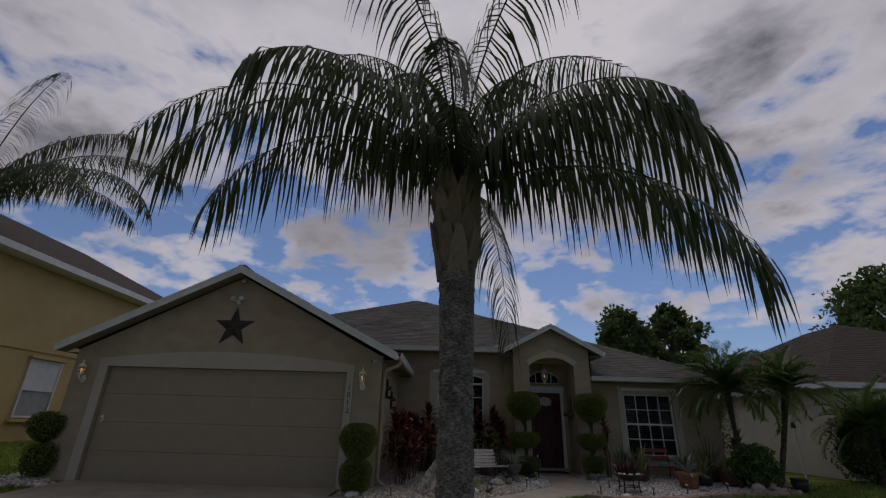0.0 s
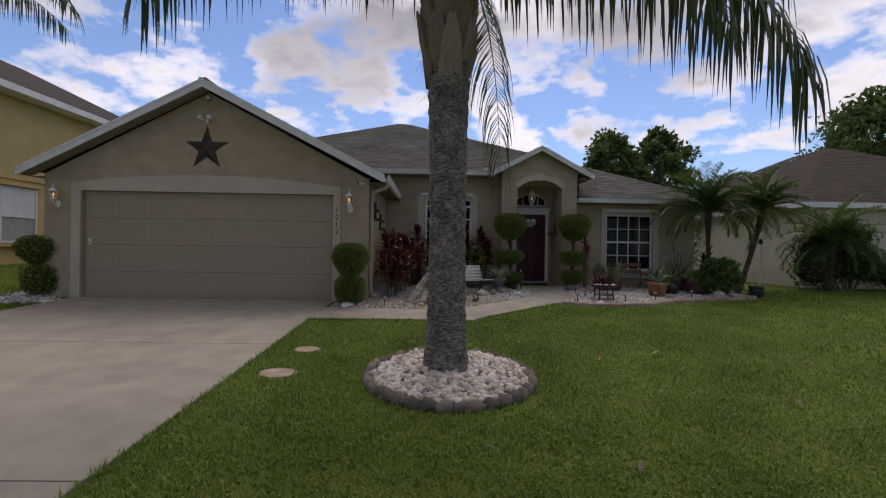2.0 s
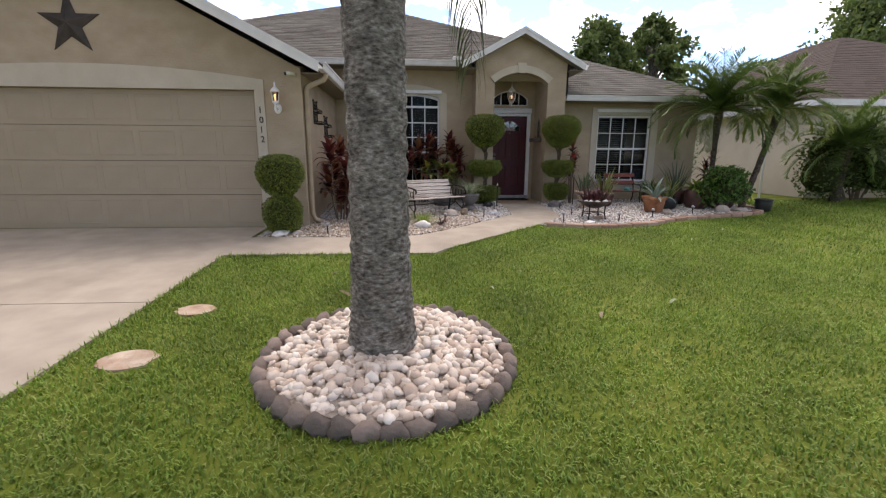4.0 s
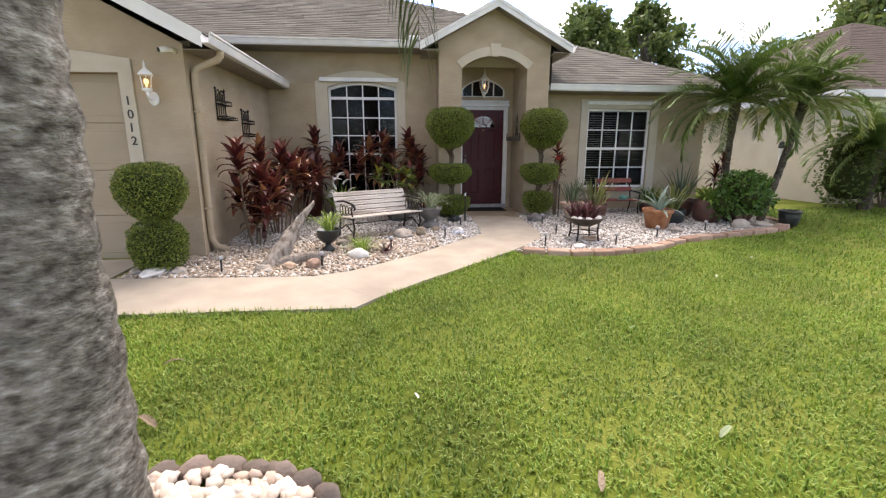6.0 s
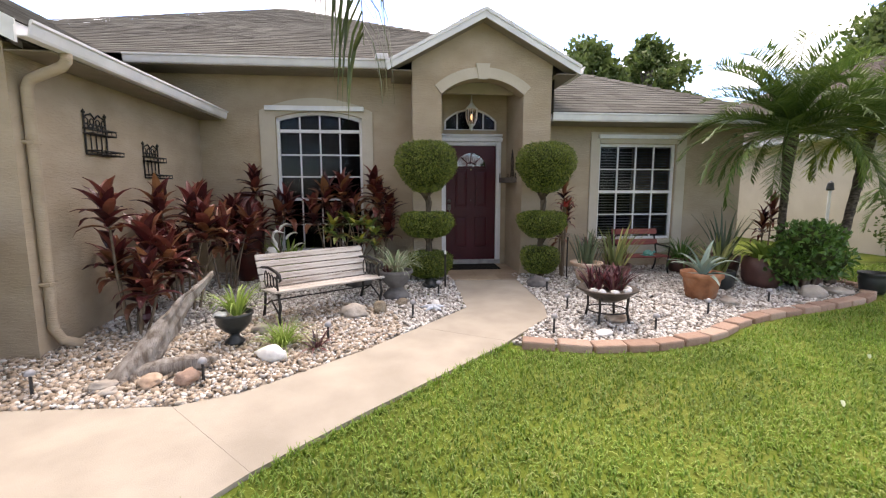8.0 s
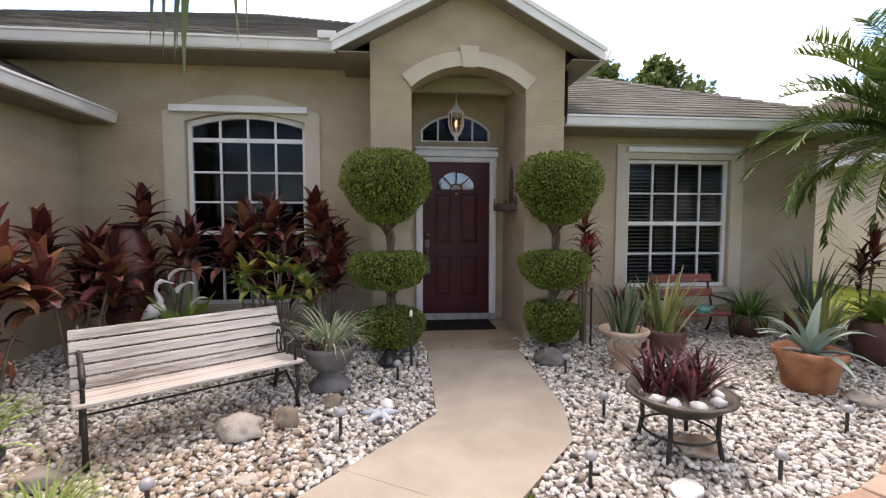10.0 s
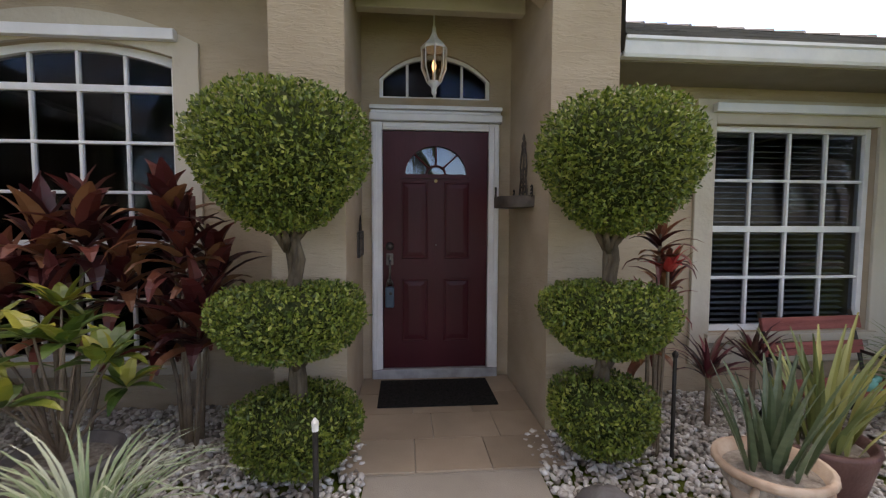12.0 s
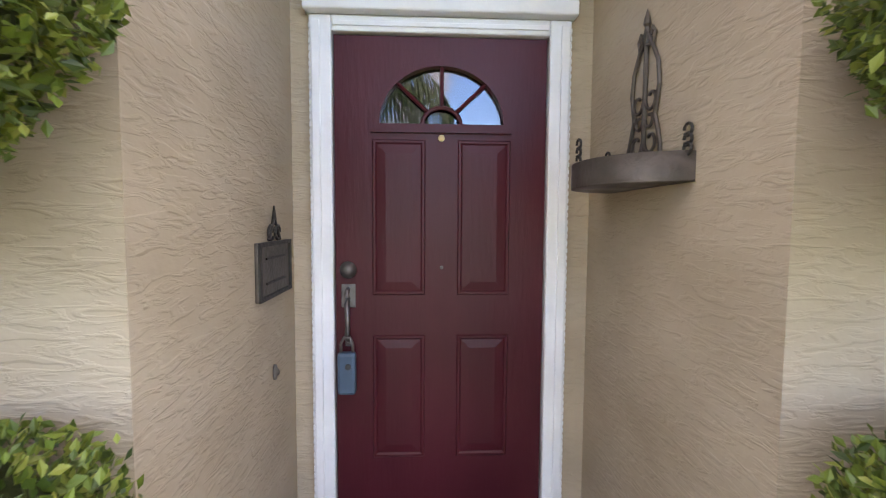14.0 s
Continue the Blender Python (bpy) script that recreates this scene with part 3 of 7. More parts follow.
WL0, WL1, WLB, WLS, WLT = -0.32, 1.02, 0.745, 2.87, 2.97
solid("wall_front_left", wall_arched(X_G1, P0, 0.1, 3.52, WL0, WL1, WLB, WLS, WLT, Y_M, Y_M + 0.2), STUCCO, "tan stucco front wall with an arched window", "wall")
WR0, WR1, WRB, WRT = 4.99, 6.37, 0.885, 2.515
g = Geo().box(P1, WR0, Y_M, Y_M + 0.2, 0.1, 2.84).box(WR1, X_R, Y_M, Y_M + 0.2, 0.1, 2.84)
g.box(WR0, WR1, Y_M, Y_M + 0.2, 0.1, WRB).box(WR0, WR1, Y_M, Y_M + 0.2, WRT, 2.84)
solid("wall_front_right", g, STUCCO, "tan stucco front wall with a square window", "wall")
solid("wall_east", Geo().box(X_R - 0.2, X_R, Y_M + 0.2, 26, 0.1, 2.84), STUCCO, "tan stucco east side wall of the house", "wall")
solid("wall_back", Geo().box(X_G0 + 0.2, X_R - 0.2, 25.8, 26, 0.1, 2.9), STUCCO, "tan stucco back wall of the house", "wall")
# Unseen inner walls, floor and ceiling, added so the windows read dark
solid("wall_room", Geo().box(X_G1, X_R - 0.2, 16.8, 16.9, 0.1, 3.7).box(X_G1 - 0.2, X_G1, Y_M + 0.2, 16.8, 0.1, 3.7), ROOM, "added near-black wall that makes the windows read dark", "wall")
solid("floor_room", Geo().box(X_G1, X_R - 0.2, 14.02, 16.8, 0.3, 0.42), ROOM, "added near-black floor of the front rooms", "floor")
solid("ceiling_room", Geo().box(X_G1, 4.3, 14.05, 16.8, 3.5, 3.54).box(X_G1, P0, Y_M + 0.2, 14.05, 3.5, 3.54).box(4.3, X_R - 0.2, Y_M + 0.2, 16.8, 2.86, 2.9), ROOM, "added near-black ceiling of the front rooms", "ceiling")
# Porch block: pillars, arch, gable
g = wall_arched(P0, P1, 0.1, 3.56, PI0, PI1, 0.1, 3.155, 3.39, Y_P, Y_P + 0.24)
g.upright([(P0 - 0.002, 3.46), (P1 + 0.002, 3.46), (P1 + 0.002, 3.63), (2.87, 4.21), (P0 - 0.002, 3.63)], Y_P - 0.002, Y_P + 0.236)
solid("wall_porch", g, STUCCO, "tan stucco entry porch with arch and gable", "wall")
for x0, x1 in ((P0, PI0), (PI1, P1)):
    solid("wall_porch_side", Geo().box(x0, x1, Y_P + 0.24, Y_D + 0.14, 0.1, 3.56), STUCCO, "tan stucco side wall of the entry porch", "wall")
# Porch shade is part of this ceiling's colour
solid("ceiling_porch", Geo().box(PI0, PI1, Y_P + 0.24, Y_D, 3.47, 3.52), SOFFIT, "tan porch ceiling with shade in its colour", "ceiling")
solid("porch_beam", Geo().box(PI0, PI1, 13.45, 13.55, 3.30, 3.47, 0.006), TRIM, "pale beam across the porch ceiling", "trim")
DF0, DF1 = 2.33, 3.40
TR0, TR1, TRB, TRS, TRT = 2.395, 3.32, 2.775, 2.93, 3.14
g = Geo().box(PI0, DF0 + 0.02, Y_D, Y_D + 0.12, 0.1, 2.72).box(DF1 - 0.02, PI1, Y_D, Y_D + 0.12, 0.1, 2.72)
g.box(PI0, TR0, Y_D, Y_D + 0.12, 2.72, 3.52).box(TR1, PI1, Y_D, Y_D + 0.12, 2.72, 3.52).box(TR0, TR1, Y_D, Y_D + 0.12, 2.66, TRB)
low = arc(TR0, TR1, TRS, TRT)
g.band(low, [(x, 3.52) for x, _ in low], Y_D, Y_D + 0.12)
solid("wall_door", g, STUCCO, "tan stucco wall around the front door", "wall")

# Raised stucco trim
g = Geo().box(-7.72, GD0, Y_G - 0.028, Y_G, 0.26, 2.69, 0.006).box(GD1, -2.065, Y_G - 0.028, Y_G, 0.26, 2.69, 0.006)
up_line = [(x, z) for x, z in arc(-7.72, -2.065, 2.695, 2.90, 30)]
g.band([(-7.72 + 5.655 * i / 30, GDT) for i in range(31)], up_line, Y_G - 0.03, Y_G)
solid("trim_garage", g, TRIM, "pale raised trim with shallow arch around the garage door", "trim")
g = Geo()
o = arc(-0.555, 1.19, 2.965, 3.17, 24)
i_ = arc(WL0, WL1, WLS, WLT, 24)
g.band([(WL0, WLS)] + i_ + [(WL1, WLS)], [(-0.555, WLS)] + o + [(1.19, WLS)], Y_M - 0.03, Y_M)
g.box(-0.555, WL0, Y_M - 0.03, Y_M, 0.62, WLS).box(WL1, 1.19, Y_M - 0.03, Y_M, 0.62, WLS)
solid("trim_window_left", g, TRIM, "pale raised stucco surround of the arched window", "trim")
g = Geo().box(4.83, WR0, Y_M - 0.03, Y_M, 0.64, 2.70, 0.006).box(WR1, 6.54, Y_M - 0.03, Y_M, 0.64, 2.70, 0.006).box(WR0, WR1, Y_M - 0.03, Y_M, WRT, 2.70, 0.006).box(WR0, WR1, Y_M - 0.03, Y_M, 0.64, 0.80, 0.006)
solid("trim_window_right", g, TRIM, "pale raised stucco surround of the square window", "trim")
g = Geo()
inn = arc(PI0, PI1, 3.155, 3.39, 24)
g.band(inn, arc(PI0, PI1, 3.155, 3.39, 24, 0.155), Y_P - 0.03, Y_P)
solid("trim_porch_arch", g, TRIM, "pale raised arch band over the entry", "trim")
g = Geo()
g.upright([(2.80, 3.37), (2.94, 3.37), (2.975, 3.595), (2.765, 3.595)], Y_P - 0.045, Y_P - 0.001)
solid("trim_keystone", g, TRIM, "pale keystone above the entry arch", "trim")


# Roofs, laid in courses
def roof_plane(q, e0, e1, slope, left, right, course=0.145, lift=0.012):
    """e0, e1: functions of the run s up the slope -> start and end points; slope: run length; each course a lifted strip cut into tabs."""
    n = int(slope / course)
    for i in range(n):
        s0, s1 = i * course, min(slope, (i + 1) * course + 0.03)
        a0, b0, a1, b1 = e0(s0), e1(s0), e0(s1), e1(s1)
        L = (b0 - a0).length
        if L < 0.05:
            continue
        cuts = [0.0]
        while cuts[-1] < 1:
            cuts.append(cuts[-1] + rnd.uniform(0.18, 0.42) / L)
        cuts[-1] = 1.0
        for c0, c1 in zip(cuts, cuts[1:]):
            p = [a0.lerp(b0, c0), a0.lerp(b0, c1), a1.lerp(b1, c1), a1.lerp(b1, c0)]
            k = lift + rnd.uniform(-0.003, 0.003)
            up_ = Vector((0, 0, k))
            q.add([p[0], p[1], p[0] + up_, p[1] + up_, p[2] + up_ * 0.1, p[3] + up_ * 0.1], [(0, 1, 3, 2), (2, 3, 4, 5)])
    return q


K = 0.478
V = Vector
g = Geo()
# high front plane
roof_plane(g, lambda s: V((max(-8.0 + s, -8.0), 12.86 + s, 3.62 + K * s)), lambda s: V((min(4.0, 4.95 - s), 12.86 + s, 3.62 + K * s)), 6.4, 0, 0)
g.add([(4.0, 12.86, 3.6), (4.0, 13.81, 4.06), (-1.45, 19.26, 6.67), (-1.45, 22, 6.67), (7.5, 24, 2.4), (7.5, 17.0, 2.4), (4.0, 15.5, 4.06)], [(1, 6, 5, 4, 3, 2)])
g.add([(-1.45, 19.26, 6.67), (-1.45, 22, 6.67), (-8.4, 26.2, 3.0), (-8.4, 12.86, 3.4)], [(0, 1, 2, 3)])
g.add([(-1.45, 22, 6.67), (8.4, 26.2, 2.4), (-8.4, 26.2, 3.0)], [(0, 1, 2)])
g.add([(4.0, 12.9, 2.85), (4.0, 15.5, 2.85), (4.0, 15.5, 4.06), (4.0, 13.81, 4.06), (4.0, 12.9, 3.62)], [(0, 1, 2, 3, 4)])
# ridge caps down the hip
for i in range(34):
    a_, b_ = V((4.95 - 0.18 * i, 12.86 + 0.18 * i, 3.63 + K * 0.18 * i)), V((4.95 - 0.18 * (i + 1.15), 12.86 + 0.18 * (i + 1.15), 3.625 + K * 0.18 * (i + 1.15)))
    if a_.x < 4.0:
        w, dn = V((0.1, 0.1, 0)), V((0, 0, -0.04))
        g.add([a_ - w + dn, a_ + V((0, 0, 0.03)), a_ + w + dn, b_ - w + dn, b_ + V((0, 0, 0.012)), b_ + w + dn, a_ - V((0, 0, 0.06))], [(0, 1, 4, 3), (1, 2, 5, 4), (0, 6, 2, 1)])
solid("roof_main", g, SHINGLE, "weathered grey-brown shingle hip roof", "roof")
g = Geo()
roof_plane(g, lambda s: V((3.99, 12.86 + s, 2.93 + K * s)), lambda s: V((max(4.0, 8.0 - s), 12.86 + s, 2.93 + K * s)), 4.0, 0, 0)
g.add([(8.0, 12.86, 2.93), (8.0, 26.2, 2.93), (4.0, 22, 4.84), (4.0, 16.86, 4.84)], [(0, 1, 2, 3)])
for i in range(22):
    a_, b_ = V((8.0 - 0.18 * i, 12.86 + 0.18 * i, 2.94 + K * 0.18 * i)), V((8.0 - 0.18 * (i + 1.15), 12.86 + 0.18 * (i + 1.15), 2.935 + K * 0.18 * (i + 1.15)))
    w, dn = V((0.1, 0.1, 0)), V((0, 0, -0.04))
    g.add([a_ - w + dn, a_ + V((0, 0, 0.03)), a_ + w + dn, b_ - w + dn, b_ + V((0, 0, 0.012)), b_ + w + dn, a_ - V((0, 0, 0.06))], [(0, 1, 4, 3), (1, 2, 5, 4), (0, 6, 2, 1)])
solid("roof_right", g, SHINGLE, "weathered grey-brown lower shingle hip roof", "roof")
g = Geo()
KG = (4.84 - 2.93) / 3.74
for sx in (1, -1):
    roof_plane(g, lambda s: V((-4.86 + sx * (3.74 - s), 9.65, 2.935 + KG * s)), lambda s: V((-4.86 + sx * (3.74 - s), 17.5, 2.935 + KG * s)), 3.74, 0, 0)
g.box(-4.94, -4.78, 9.65, 17, 4.80, 4.86)
solid("roof_garage", g, SHINGLE, "grey-brown shingle garage gable roof", "roof")
g = Geo()
KP = (4.31 - 3.545) / 1.4
for sx in (1, -1):
    roof_plane(g, lambda s: V((2.87 + sx * (1.4 - s), 12.6, 3.555 + KP * s)), lambda s: V((2.87 + sx * (1.4 - s), 15.5, 3.555 + KP * s)), 1.4, 0, 0)
solid("roof_porch", g, SHINGLE, "grey-brown shingle gable roof over the entry", "roof")

# Fascia, rakes, soffits
g = Geo()
for sx in (1, -1):
    for (cx, half, top, low_, y0, kk, d) in ((-4.86, 3.74, 4.835, 2.92, 9.64, KG, 0.16), (2.87, 1.41, 4.30, 3.535, 12.59, KP, 0.13)):
        x1 = cx + sx * half
        pts = [(cx, top), (x1, low_), (x1, low_ - d * 0.9), (cx, top - d)]
        g.upright(pts if sx < 0 else pts[::-1], y0, y0 + 0.025)
        pts = [(cx, top + 0.012), (x1 + sx * 0.02, low_ + 0.012), (x1 + sx * 0.02, low_ - 0.035), (cx, top - 0.04)]
        g.upright(pts if sx < 0 else pts[::-1], y0 - 0.014, y0 - 0.001)
solid("trim_rakes", g, WHITE, "white painted rake boards of both gables", "trim")
# Soffits, their eave shade painted in with the darker tan
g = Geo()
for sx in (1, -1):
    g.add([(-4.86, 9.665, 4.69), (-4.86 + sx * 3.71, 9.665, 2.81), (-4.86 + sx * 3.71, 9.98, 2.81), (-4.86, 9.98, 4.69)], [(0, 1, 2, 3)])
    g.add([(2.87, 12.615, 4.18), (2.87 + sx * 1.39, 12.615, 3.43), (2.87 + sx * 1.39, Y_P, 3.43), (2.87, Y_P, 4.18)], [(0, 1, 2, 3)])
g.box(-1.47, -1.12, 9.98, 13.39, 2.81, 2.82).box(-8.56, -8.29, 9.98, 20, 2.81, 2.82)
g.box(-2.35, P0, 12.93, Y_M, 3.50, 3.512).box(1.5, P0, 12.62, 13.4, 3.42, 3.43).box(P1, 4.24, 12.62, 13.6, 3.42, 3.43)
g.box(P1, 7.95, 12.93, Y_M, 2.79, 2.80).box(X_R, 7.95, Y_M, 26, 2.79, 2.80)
solid("soffit", g, SOFFIT, "tan soffit under the eaves with shade in its colour", "soffit")


def gutter(name, p0, p1, out, z0, z1, label):
    """A box gutter with a lip, along a straight eave."""
    p0, p1, out = V(p0), V(p1), V(out)
    prof = [(0.0, z0), (0.075, z0), (0.085, z0 + 0.02), (0.10, z1 - 0.03), (0.115, z1 - 0.02), (0.115, z1), (0.10, z1), (0.09, z1 - 0.015), (0.07, z0 + 0.012), (0.0, z0 + 0.012), (-0.012, z1 - 0.01), (-0.012, z0)]
    n = len(prof)
    q = Geo()
    q.add([V((p.x, p.y, 0)) + out * o + V((0, 0, z)) for p in (p0, p1) for o, z in prof], [(k, (k + 1) % n, n + (k + 1) % n, n + k) for k in range(n)] + [tuple(range(n)), tuple(range(2 * n - 1, n - 1, -1))])
    return solid(name, q, WHITE, label, "gutter")


gutter("gutter_main", (-2.2, 12.95, 0), (1.46, 12.95, 0), (0, -1, 0), 3.51, 3.63, "white aluminium gutter under the main eave")
gutter("gutter_right", (3.98, 12.95, 0), (8.0, 12.95, 0), (0, -1, 0), 2.80, 2.92, "white aluminium gutter under the lower eave")
gutter("gutter_garage", (-1.13, 9.68, 0), (-1.13, 13.38, 0), (1, 0, 0), 2.825, 2.945, "white aluminium gutter along the garage eave")
gutter("gutter_porch", (4.25, 12.62, 0), (4.25, 13.3, 0), (1, 0, 0), 3.43, 3.54, "short white gutter beside the porch gable")
solid("trim_gutter_end", Geo().box(1.28, 1.47, 12.80, 12.96, 3.62, 3.70, 0.01), WHITE, "white end cap block on the main gutter", "trim")


# Windows
def sash_window(name, x0, x1, zb, zs, zt, rails, cols, y, label, blinds=False):
    w = thing(name, label, "window", kind="structure")
    fr = Geo()
    t = 0.045
    fr.box(x0, x0 + t, y, y + 0.07, zb, zs, 0.004).box(x1 - t, x1, y, y + 0.07, zb, zs, 0.004).box(x0 + t, x1 - t, y, y + 0.07, zb, zb + t, 0.004)
    if zt > zs:
        ar = arc(x0, x1, zs, zt, 18)
        fr.band([(x0 + t + (x1 - x0 - 2 * t) * i / 18, z - t * 1.1) for i, (x, z) in enumerate(ar)], ar, y, y + 0.07)
    else:
        fr.box(x0 + t, x1 - t, y, y + 0.07, zt - t, zt, 0.004)
    part("window_frame", fr, WHITE, w)
    for z, h in rails:
        part("rail", Geo().box(x0 + t, x1 - t, y + 0.006, y + 0.06, z - h / 2, z + h / 2, 0.004), WHITE, w)
    zz = [zb + t] + [z for z, _ in rails if z > zb] + [None]
    for c in range(1, cols):
        x = x0 + t + (x1 - x0 - 2 * t) * c / cols
        top = zt - t if zt == zs else [z for xx, z in arc(x0, x1, zs, zt, 40) if xx <= x + 1e-6][-1] - t * 1.1
        part("muntin", Geo().box(x - 0.011, x + 0.011, y + 0.012, y + 0.05, zb + t, top, 0.003), WHITE, w)
    gl = Geo()
    if zt > zs:
        ar = arc(x0 + t, x1 - t, zs - t, zt - t, 18)
        gl.band([(x, zb + t) for x, _ in ar], ar, y + 0.033, y + 0.037)
    else:
        gl.box(x0 + t, x1 - t, y + 0.033, y + 0.037, zb + t, zt - t)
    pane = part("pane", gl, DARKGLASS, w, "dark reflecting glass")
    if blinds:
        n = int((zt - zb - 0.1) / 0.048)
        sl = Geo().add([(x0 + 0.05, -0.022, -0.006), (x1 - 0.05, -0.022, -0.006), (x1 - 0.05, 0.022, 0.006), (x0 + 0.05, 0.022, 0.006), (x0 + 0.05, -0.022, -0.003), (x1 - 0.05, -0.022, -0.003), (x1 - 0.05, 0.022, 0.009), (x0 + 0.05, 0.022, 0.009)], [(0, 3, 2, 1), (4, 5, 6, 7), (0, 1, 5, 4), (2, 3, 7, 6)]).data("slat", BLIND)
        bl = thing("window_blind", "dark grey slatted blind behind the window", "blind")
        for i in range(n):
            part("slat", sl, None, bl, at=(0, y + 0.13, zb + 0.06 + 0.048 * i))
        part("head_rail", Geo().box(x0 + 0.04, x1 - 0.04, y + 0.10, y + 0.16, zt - 0.06, zt - 0.02, 0.004), BLIND, bl)
    return w


wl = sash_window("window_1", WL0, WL1, WLB, WLS, WLT, [(2.668, 0.05), (2.296, 0.022), (1.95, 0.022), (1.59, 0.045), (1.18, 0.022)], 4, Y_M + 0.045, "white arched multi-pane sash window with dark glass")
part("window_sill", Geo().box(WL0 - 0.1, WL1 + 0.06, Y_M - 0.075, Y_M + 0.05, WLB - 0.075, WLB - 0.002, 0.008), TRIM, wl)
part("shutter_track", Geo().box(-0.46, 1.06, Y_M - 0.085, Y_M - 0.031, 2.965, 3.04, 0.006), WHITE, wl, "white shutter track")
wr = sash_window("window_2", WR0, WR1, WRB, WRT, WRT, [(2.09, 0.022), (1.705, 0.05), (1.315, 0.022)], 4, Y_M + 0.045, "white double-hung grid window with closed dark blinds", True)
part("window_sill", Geo().box(WR0 - 0.04, WR1 + 0.04, Y_M - 0.075, Y_M + 0.05, WRB - 0.07, WRB - 0.002, 0.008), TRIM, wr)
part("shutter_track", Geo().box(4.95, 6.47, Y_M - 0.085, Y_M - 0.031, 2.595, 2.66, 0.006), WHITE, wr, "white shutter track")
tw = thing("window_3", "white arched transom window with dark blue glass", "window", kind="structure")
ar, ai = arc(TR0, TR1, TRS, TRT, 18), arc(TR0 + 0.03, TR1 - 0.03, TRS, TRT - 0.03, 18)
part("window_frame", Geo().band(ai, ar, Y_D + 0.03, Y_D + 0.08).box(TR0, TR0 + 0.03, Y_D + 0.03, Y_D + 0.08, TRB, TRS).box(TR1 - 0.03, TR1, Y_D + 0.03, Y_D + 0.08, TRB, TRS).box(TR0 + 0.03, TR1 - 0.03, Y_D + 0.03, Y_D + 0.08, TRB, TRB + 0.02), WHITE, tw)
for x, zt in ((2.625, 3.06), (2.855, 3.10), (3.085, 3.06)):
    part("muntin", Geo().box(x - 0.011, x + 0.011, Y_D + 0.038, Y_D + 0.07, TRB + 0.02, zt), WHITE, tw)
part("pane", Geo().band([(x, TRB + 0.01) for x, _ in ai], ai, Y_D + 0.053, Y_D + 0.057), DARKGLASS, tw)

# Front door
door = thing("door_1", "closed maroon panelled front door with half-round glazing", "door", kind="structure")
DX0, DX1, DZ0, DZ1, DY = 2.425, 3.305, 0.50, 2.505, Y_D - 0.005
FX, FZ, FR = 2.866, 2.15, 0.257
slab = Geo()
fan = [(FX + FR * math.cos(math.pi * i / 24), FZ + FR * 0.91 * math.sin(math.pi * i / 24)) for i in range(25)][::-1]
slab.box(DX0, DX1, DY, DY + 0.045, DZ0, FZ).box(DX0, FX - FR, DY, DY + 0.045, FZ, DZ1).box(FX + FR, DX1, DY, DY + 0.045, FZ, DZ1)
slab.band(fan, [(x, DZ1) for x, _ in fan], DY, DY + 0.045)
leaf = part("door_leaf", slab, MAROON, door)


def raised_panel(x0, x1, z0, z1, y, depth=0.008, edge=0.03):
    q = Geo()
    rect = lambda e: [(x0 + e, z0 + e), (x1 - e, z0 + e), (x1 - e, z1 - e), (x0 + e, z1 - e)]
    lv = [(0, 0), (0.005, -depth * 0.7), (0.013, -depth * 0.7), (0.020, 0.0005), (edge + 0.026, -depth * 0.6)]
    for e, d in lv:
        q.v += [(x, y + d, z) for x, z in rect(e)]
    for k in range(len(lv) - 1):
        q.f += [(4 * k + i, 4 * k + (i + 1) % 4, 4 * k + 4 + (i + 1) % 4, 4 * k + 4 + i) for i in range(4)]
    m = 4 * (len(lv) - 1)
    q.f.append((m, m + 1, m + 2, m + 3))
    return q


for x0, x1 in ((2.578, 2.80), (2.935, 3.157)):
    part("panel", raised_panel(x0, x1, 0.728, 1.265, DY - 0.001), MAROON, leaf)
    part("panel", raised_panel(x0, x1, 1.437, 2.088, DY - 0.001), MAROON, leaf)
rim_o = [(FX + (FR + 0.035) * math.cos(math.pi * i / 24), FZ - 0.0 + (FR * 0.91 + 0.03) * math.sin(math.pi * i / 24)) for i in range(25)][::-1]
g = Geo().band(fan, rim_o, DY - 0.018, DY + 0.01).box(FX - FR - 0.035, FX + FR + 0.035, DY - 0.018, DY + 0.01, FZ - 0.035, FZ)
part("fanlight_rim", g, MAROON, leaf)
g = Geo()
for i in (1, 2, 3):
    a_ = math.pi * i / 4
    g.tube([(FX + 0.075 * math.cos(a_), DY, FZ + 0.065 * math.sin(a_)), (FX + FR * math.cos(a_), DY, FZ + FR * 0.91 * math.sin(a_))], 0.008, 6)
g.tube([(FX + 0.08 * math.cos(math.pi * i / 12), DY, FZ + 0.07 * math.sin(math.pi * i / 12)) for i in range(13)], 0.009, 6)
part("fanlight_spokes", g, MAROON, leaf)
part("pane", Geo().band([(x, FZ) for x, _ in fan], fan, DY + 0.02, DY + 0.024), FANGLASS, leaf, "fan-shaped mirror-like glass")
part("door_casing", Geo().box(DF0, DX0 - 0.006, Y_D - 0.03, Y_D + 0.03, 0.40, 2.575, 0.006).box(DX1 + 0.006, DF1, Y_D - 0.03, Y_D + 0.03, 0.40, 2.575, 0.006).box(DX0 - 0.006, DX1 + 0.006, Y_D - 0.03, Y_D + 0.03, DZ1 + 0.006, 2.575, 0.006), WHITE, door, "white moulded casing")
g = Geo().box(DF0 + 0.012, DF0 + 0.045, Y_D - 0.042, Y_D - 0.031, 0.43, 2.55, 0.003).box(DF1 - 0.045, DF1 - 0.012, Y_D - 0.042, Y_D - 0.031, 0.43, 2.55, 0.003).box(DX0, DX1, Y_D - 0.038, Y_D - 0.031, 2.53, 2.55, 0.003)
for sx in (DF0 + 0.004, DF1 - 0.004):
    for i in range(70):
        g.box(sx - 0.003, sx + 0.003, Y_D - 0.037, Y_D - 0.031, 0.45 + 0.03 * i, 0.468 + 0.03 * i)
part("casing_bead", g, WHITE, door)
